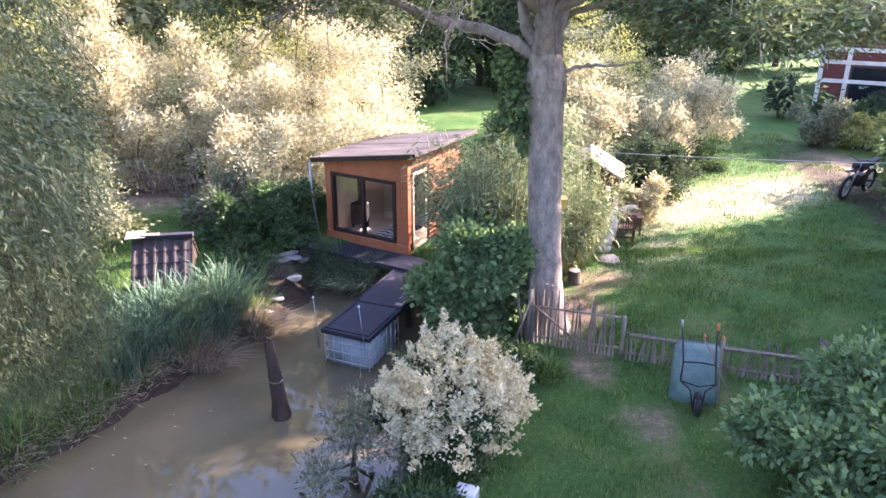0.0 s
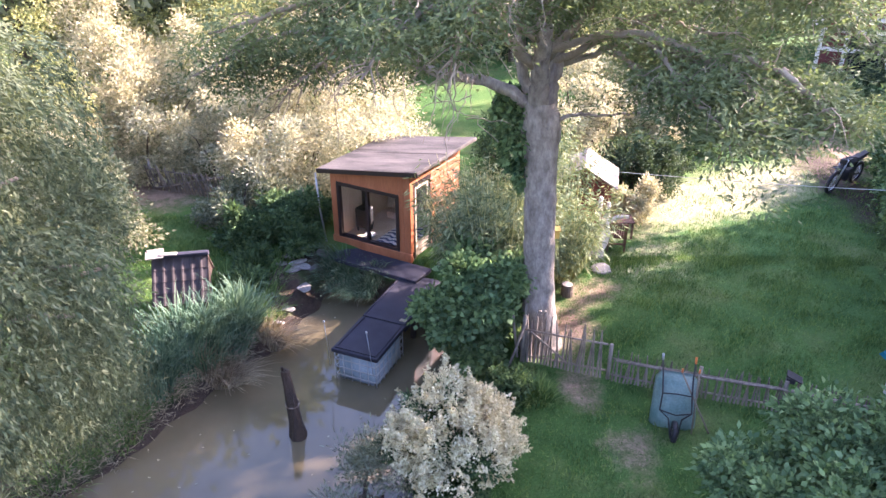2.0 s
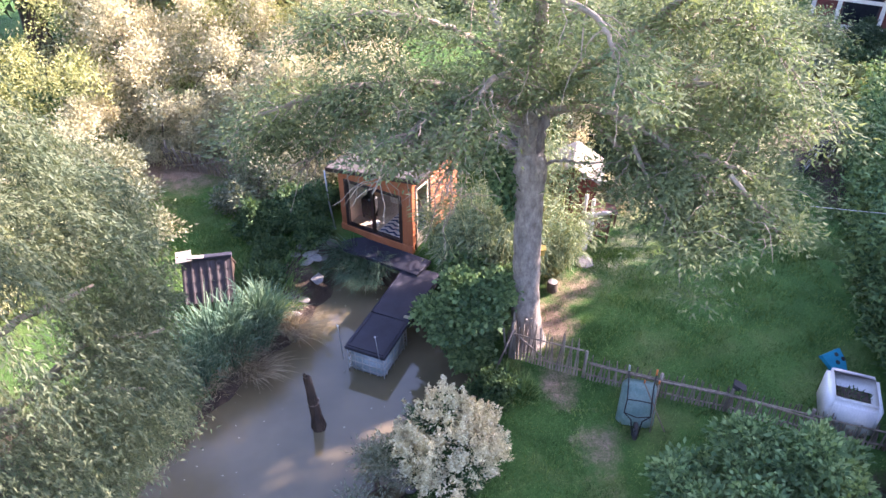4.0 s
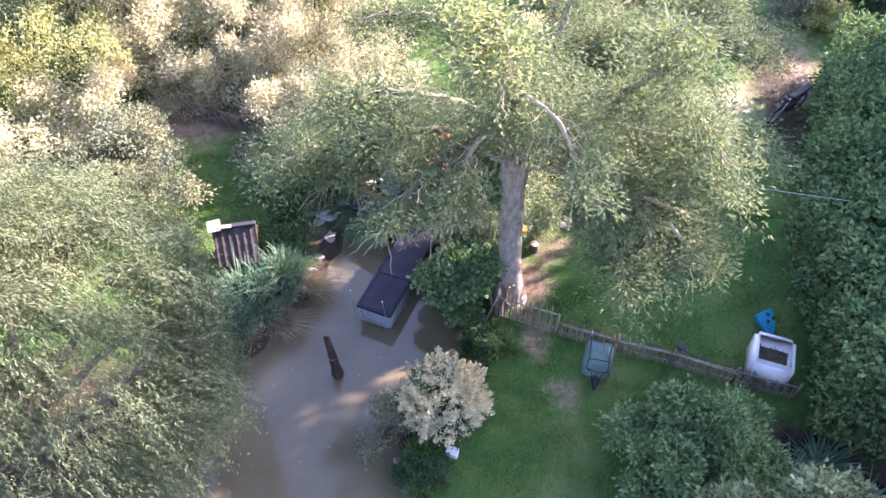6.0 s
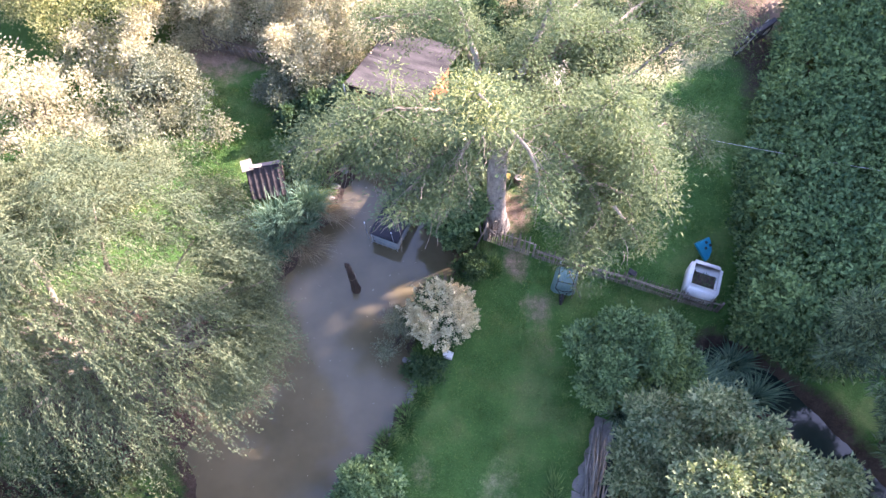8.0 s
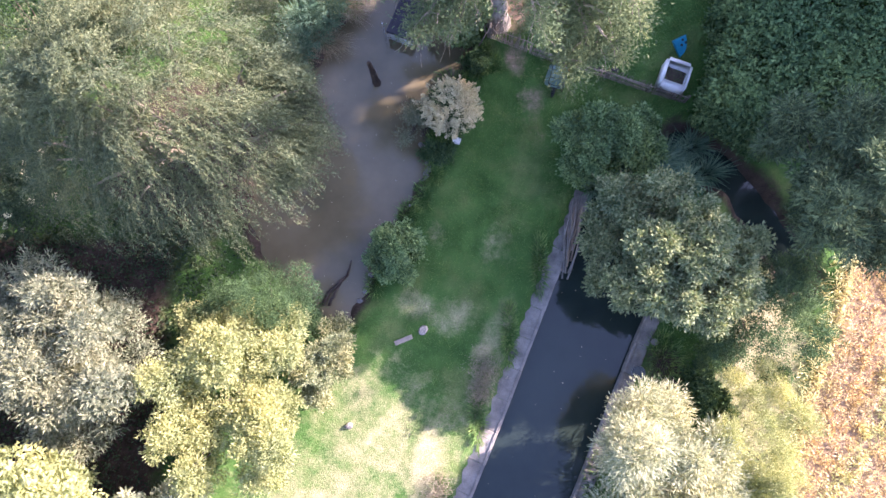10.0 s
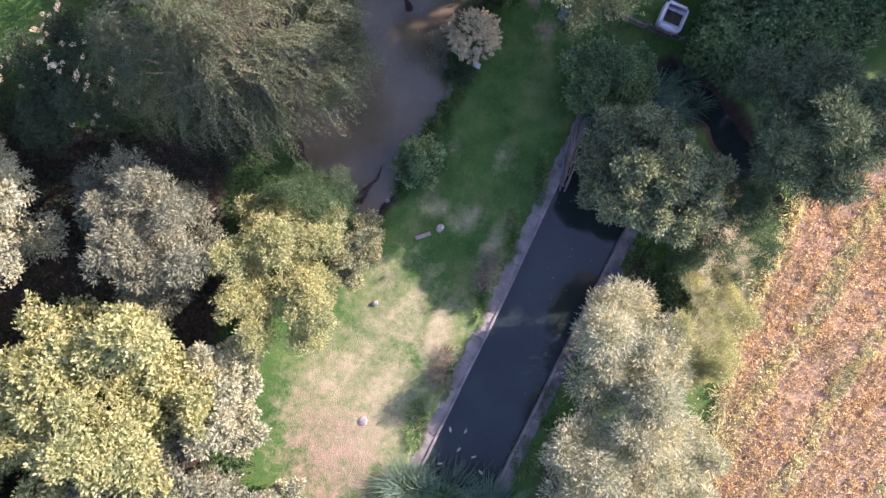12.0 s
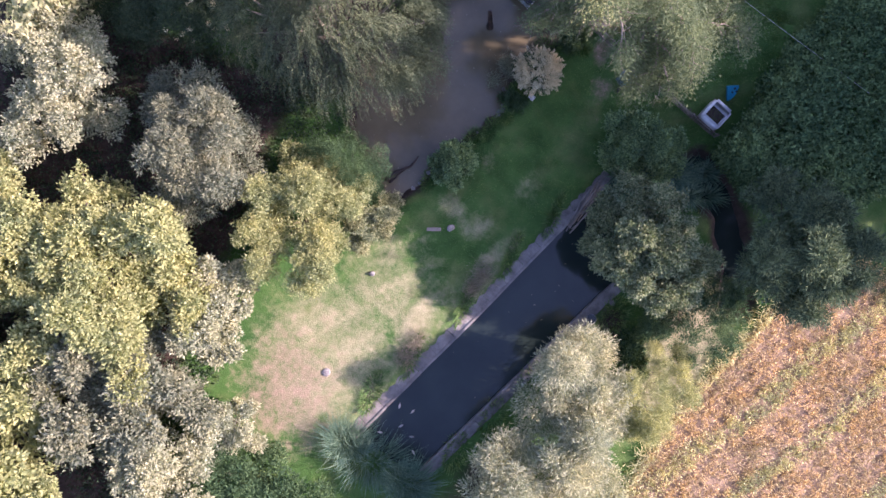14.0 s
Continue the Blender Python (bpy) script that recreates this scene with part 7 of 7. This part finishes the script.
# ---- shed, chair, driftwood, cable ----
def build_shed():
    ob = thing("garden_shed", Matrix.Translation((3.85, 18.9, gz(4, 18.9) - 0.1)) @ Matrix.Rotation(radians(-12), 4, "Z"), "small oxblood shed with pale canvas roof", "shed")
    for k in range(9):
        part("board", boxed(-0.75, -0.6, k * 0.19, 0.75, -0.56, 0.185 + k * 0.19, None, 0.005), M_OXRED, ob)
    part("side_wall", boxed(0.71, -0.56, 0, 0.75, 0.7, 1.7), M_OXRED, ob)
    part("side_wall", boxed(-0.75, -0.56, 0, -0.71, 0.7, 1.7), M_OXRED, ob)
    part("back_wall", boxed(-0.71, 0.66, 0, 0.71, 0.7, 1.7), M_OXRED, ob)
    bm = bmesh.new()
    vs = [bm.verts.new(p) for p in ((-0.75, -0.6, 1.7), (0.75, -0.6, 1.7), (0, -0.6, 2.15), (-0.75, -0.56, 1.7), (0.75, -0.56, 1.7), (0, -0.56, 2.15))]
    for f in ((0, 1, 2), (5, 4, 3), (0, 3, 4, 1), (1, 4, 5, 2), (2, 5, 3, 0)):
        bm.faces.new([vs[i] for i in f])
    part("gable", bm, M_OXRED, ob)
    for s in (-1, 1):
        m = Matrix.Translation((0, 0, 2.2)) @ Matrix.Rotation(s * radians(31), 4, "Y")
        part("roof", boxed(0 if s > 0 else -1.05, -0.78, -0.02, 1.05 if s > 0 else 0, 0.85, 0.025, m, 0.01), M_CANVAS, ob, "pale canvas roof sheet")
    ob = thing("bird_box", Matrix.Translation((2.36, 13.78, 3.1)), "small yellow bird box on the trunk", "box")
    part("body", boxed(-0.07, -0.07, 0, 0.07, 0.07, 0.2, None, 0.008), M_YELLOWPAINT, ob)
    part("roof", boxed(-0.09, -0.09, 0.2, 0.09, 0.09, 0.22, pose(0, 0, 0, 8, 0, 0)), M_YELLOWPAINT, ob)


M_YELLOWPAINT = surface("yellow_paint", (0.45, 0.30, 0.06), (0.6, 0.42, 0.1), 4, 0.6)
build_shed()


def build_chair():
    ob = thing("folding_chair", Matrix.Translation((4.55, 17.4, gz(4.55, 17.4))) @ Matrix.Rotation(radians(-8), 4, "Z"), "brown slatted folding garden chair on the lawn", "chair")
    for x in (-0.22, 0.22):
        part("back_post", boxed(x - 0.02, -0.02, 0, x + 0.02, 0.02, 0.9, pose(0, -0.1, 0, 8, 0, 0), 0.004), M_CHAIR, ob)
        part("leg", boxed(x - 0.017, -0.02, 0, x + 0.017, 0.02, 0.62, pose(0, 0.3, 0, 36, 0, 0), 0.004), M_CHAIR, ob)
    for z in (0.25, 0.46, 0.86):
        part("cross_bar", boxed(-0.22, -0.012, z, 0.22, 0.012, z + 0.05, pose(0, -0.1, 0, 8, 0, 0)), M_CHAIR, ob)
    for k in range(7):
        x = -0.18 + k * 0.06
        part("back_slat", boxed(x - 0.016, -0.008, 0.5, x + 0.016, 0.008, 0.87, pose(0, -0.1, 0, 8, 0, 0)), M_CHAIR, ob)
    for k in range(6):
        part("seat_slat", boxed(-0.21, 0.0 + k * 0.065, 0.44, 0.21, 0.05 + k * 0.065, 0.46), M_CHAIR, ob)
    ob = thing("garden_table", Matrix.Translation((4.85, 18.45, gz(4.75, 18))), "low brown wooden garden table", "table")
    for k in range(6):
        part("top_slat", boxed(-0.35, -0.3 + k * 0.1, 0.48, 0.35, -0.21 + k * 0.1, 0.51, None, 0.004), M_CHAIR, ob)
    for x in (-0.3, 0.3):
        for y in (-0.25, 0.25):
            part("leg", boxed(x - 0.025, y - 0.025, 0, x + 0.025, y + 0.025, 0.48), M_CHAIR, ob)
    rng = np.random.default_rng(61)
    ob = thing("driftwood", Matrix.Translation((4.08, 17.3, gz(3.95, 17.5))), "bleached white driftwood stump leaning by the shed", "driftwood")
    tubes("trunk", [(bent((-0.1, -0.3, -0.1), (0.15, 0.15, 1.0), rng, 8, 0.05, 0.06), np.linspace(0.2, 0.1, 8))], M_DRIFT, ob, "", 9)
    tubes("limb", [(bent((0.12, 0.1, 0.85), (0.7, 0.0, 1.05), rng, 6, 0.06, 0.06), np.linspace(0.09, 0.05, 6))], M_DRIFT, ob, "", 8)
    for x, h in ((-0.02, 1.5), (0.2, 1.35)):
        tubes("stake", [([(x, 0.25, 0.3), (x, 0.25, h)], [0.06, 0.055])], M_DRIFT, ob, "", 8)
    ob = thing("cable", Matrix.Translation((3.6, 16.6, 3.55)), "thin pale cable strung across the garden", "cable")
    s = np.linspace(0, 1, 16)
    p = np.stack([10.6 * s, -3.05 * s, 0.6 * s - 0.12 * np.sin(np.pi * s)], -1)
    tubes("wire", [(p, np.full(16, 0.008))], M_CABLE, ob, "", 5)


build_chair()


# ---- house ----
def build_house():
    ob = thing("timbered_house", Matrix.Translation((18.1, 36.6, 1.1)) @ Matrix.Rotation(radians(-27), 4, "Z"), "half-timbered brick house with white-painted beams", "house")
    W, E, A = 8.6, 2.9, 7.0
    bm = bmesh.new()
    vs = [bm.verts.new(p) for p in ((0, 0, 0), (W, 0, 0), (W, 0, E), (W / 2, 0, A), (0, 0, E), (0, 9, 0), (W, 9, 0), (W, 9, E), (W / 2, 9, A), (0, 9, E))]
    for f in ((0, 1, 2, 3, 4), (9, 8, 7, 6, 5), (0, 4, 9, 5), (1, 6, 7, 2), (0, 5, 6, 1), (4, 3, 8, 9), (3, 2, 7, 8)):
        bm.faces.new([vs[i] for i in f])
    part("wall", bm, M_BRICKRED, ob, "dark red brick infill")
    for x in (0.0, 1.15, 3.1, 4.3, 5.5, 7.45, W - 0.2):
        part("beam", boxed(x, -0.04, 0, x + 0.2, 0.0, E + (0 if x in (0.0, W - 0.2) else min(x, W - x) * 0.9), None, 0.01), M_TIMBER, ob)
    for z, a, b in ((0.0, 0.2, W - 0.2), (1.3, 0.2, W - 0.2), (2.2, 0.2, W - 0.2), (E - 0.1, 0.0, W), (E + 1.1, 1.2, W - 1.2), (E + 2.2, 2.4, W - 2.4)):
        part("beam", boxed(a, -0.045, z, b, -0.002, z + 0.19, None, 0.01), M_TIMBER, ob)
    for k, (x0, x1, z0, z1) in enumerate(((1.4, 3.05, 0.25, 2.15), (4.55, 5.45, 0.9, 2.15), (5.75, 7.4, 0.9, 2.15))):
        w = part("window", boxed(x0, -0.03, z0, x1, 0.0, z1), M_FRAME, ob, "dark window opening")
        part("pane", boxed(x0 + 0.08, -0.036, z0 + 0.08, x1 - 0.08, -0.031, z1 - 0.08), M_GLASSDARK, w)
    ang = math.atan2(A - E, W / 2)
    for s in (-1, 1):
        m = Matrix.Translation((W / 2, 0, A + 0.05)) @ Matrix.Rotation(-s * ang * -1, 4, "Y")
        r = part("roof", boxed(0 if s > 0 else -6.6, -0.5, 0, 6.6 if s > 0 else 0, 9.5, 0.16, m), M_TILE, ob, "dark tiled roof slope")
        part("bargeboard", boxed(0 if s > 0 else -6.6, -0.56, -0.14, 6.6 if s > 0 else 0, -0.505, 0.17, m), M_TIMBER, r, "white bargeboard")


M_GLASSDARK = surface("dark_glass", (0.01, 0.012, 0.015), (0.02, 0.022, 0.025), 3, 0.08, 40, 0.02)
build_house()


def build_motorcycle():
    ob = thing("motorcycle", Matrix.Translation((12.75, 22.0, gz(12.75, 22.0))) @ pose(0, 0, 0.01, 0, 0, 38) @ pose(0, 0, 0, 6, 0, 0) @ Matrix.Scale(1.12, 4), "black off-road motorcycle on its side stand", "motorcycle")
    a = np.linspace(0, 2 * np.pi, 26)
    for x, n in ((-0.68, "front_wheel"), (0.68, "rear_wheel")):
        w = tubes(n, [(np.stack([x + 0.3 * np.cos(a), 0 * a, 0.33 + 0.3 * np.sin(a)], -1), np.full(26, 0.05))], M_BLACK, ob, "knobbly black tyre", 8)
        tubes("rim", [(np.stack([x + 0.24 * np.cos(a), 0 * a, 0.33 + 0.24 * np.sin(a)], -1), np.full(26, 0.015))], M_STEEL, w, "", 6)
        for k in range(8):
            t = k * math.pi / 8
            tubes("spoke", [([(x - 0.24 * math.cos(t), 0, 0.33 - 0.24 * math.sin(t)), (x + 0.24 * math.cos(t), 0, 0.33 + 0.24 * math.sin(t))], [0.005, 0.005])], M_STEEL, w, "", 4)
    for y in (-0.08, 0.08):
        tubes("fork", [([(-0.68, y, 0.33), (-0.42, y, 1.0)], [0.024, 0.024])], M_STEEL, ob, "", 7)
        tubes("swing_arm", [([(0.68, y, 0.33), (0.12, y, 0.42)], [0.025, 0.03])], M_BLACK, ob, "", 7)
    tubes("frame", [([(-0.42, 0, 0.95), (0.0, 0, 0.75), (0.45, 0, 0.72), (0.15, 0, 0.35), (-0.25, 0, 0.33), (-0.42, 0, 0.9)], [0.03] * 6)], M_BLACK, ob, "", 7)
    part("engine", boxed(-0.22, -0.14, 0.3, 0.18, 0.14, 0.62, None, 0.05), M_BLACK, ob)
    part("fuel_tank", boxed(-0.36, -0.15, 0.74, 0.08, 0.15, 0.98, None, 0.07), M_BLACK, ob)
    part("seat", boxed(0.06, -0.12, 0.8, 0.72, 0.12, 0.92, pose(0, 0, 0, 0, -4, 0), 0.04), M_BLACK, ob)
    part("tail", boxed(0.6, -0.09, 0.76, 1.0, 0.09, 0.82, pose(0, 0, 0, 0, -10, 0), 0.02), M_BLACK, ob)
    part("front_mudguard", boxed(-1.05, -0.07, 0.72, -0.35, 0.07, 0.75, pose(0, 0, 0, 0, 6, 0), 0.01), M_BLACK, ob)
    tubes("handlebar", [([(-0.28, -0.4, 1.1), (-0.36, -0.2, 1.12), (-0.4, 0, 1.05), (-0.36, 0.2, 1.12), (-0.28, 0.4, 1.1)], [0.014] * 5)], M_BLACK, ob, "", 7)
    part("headlamp", boxed(-0.56, -0.09, 0.86, -0.44, 0.09, 1.02, None, 0.03), M_BLACK, ob)
    tubes("exhaust", [([(-0.2, 0.14, 0.4), (0.2, 0.17, 0.42), (0.85, 0.18, 0.7)], [0.025, 0.035, 0.045])], M_STEEL, ob, "", 8)
    tubes("stand", [([(0.05, 0.1, 0.35), (0.1, 0.32, 0.02)], [0.014, 0.012])], M_BLACK, ob, "", 6)


build_motorcycle()


# ---- broken wattle fence by the boundary hedge ----
def build_hurdle():
    ob = thing("paling_hurdle", Matrix.Translation((-8.1, 21.0, gz(-8.1, 21))), "old sagging paling fence by the boundary hedge", "fence")
    fence_run(ob, (-9.6, 21.6), (-6.6, 20.6), 0.9, 0.1, 14, 380, rails=(0.25, 0.75))
    post(ob, -9.6, 21.6, 1.0)
    post(ob, -6.6, 20.6, 1.0)
    tubes("brace", [([(-1.3, 0.4, 0.1), (1.2, -0.35, 0.8)], [0.03, 0.025])], M_PALING, ob, "", 7)


build_hurdle()
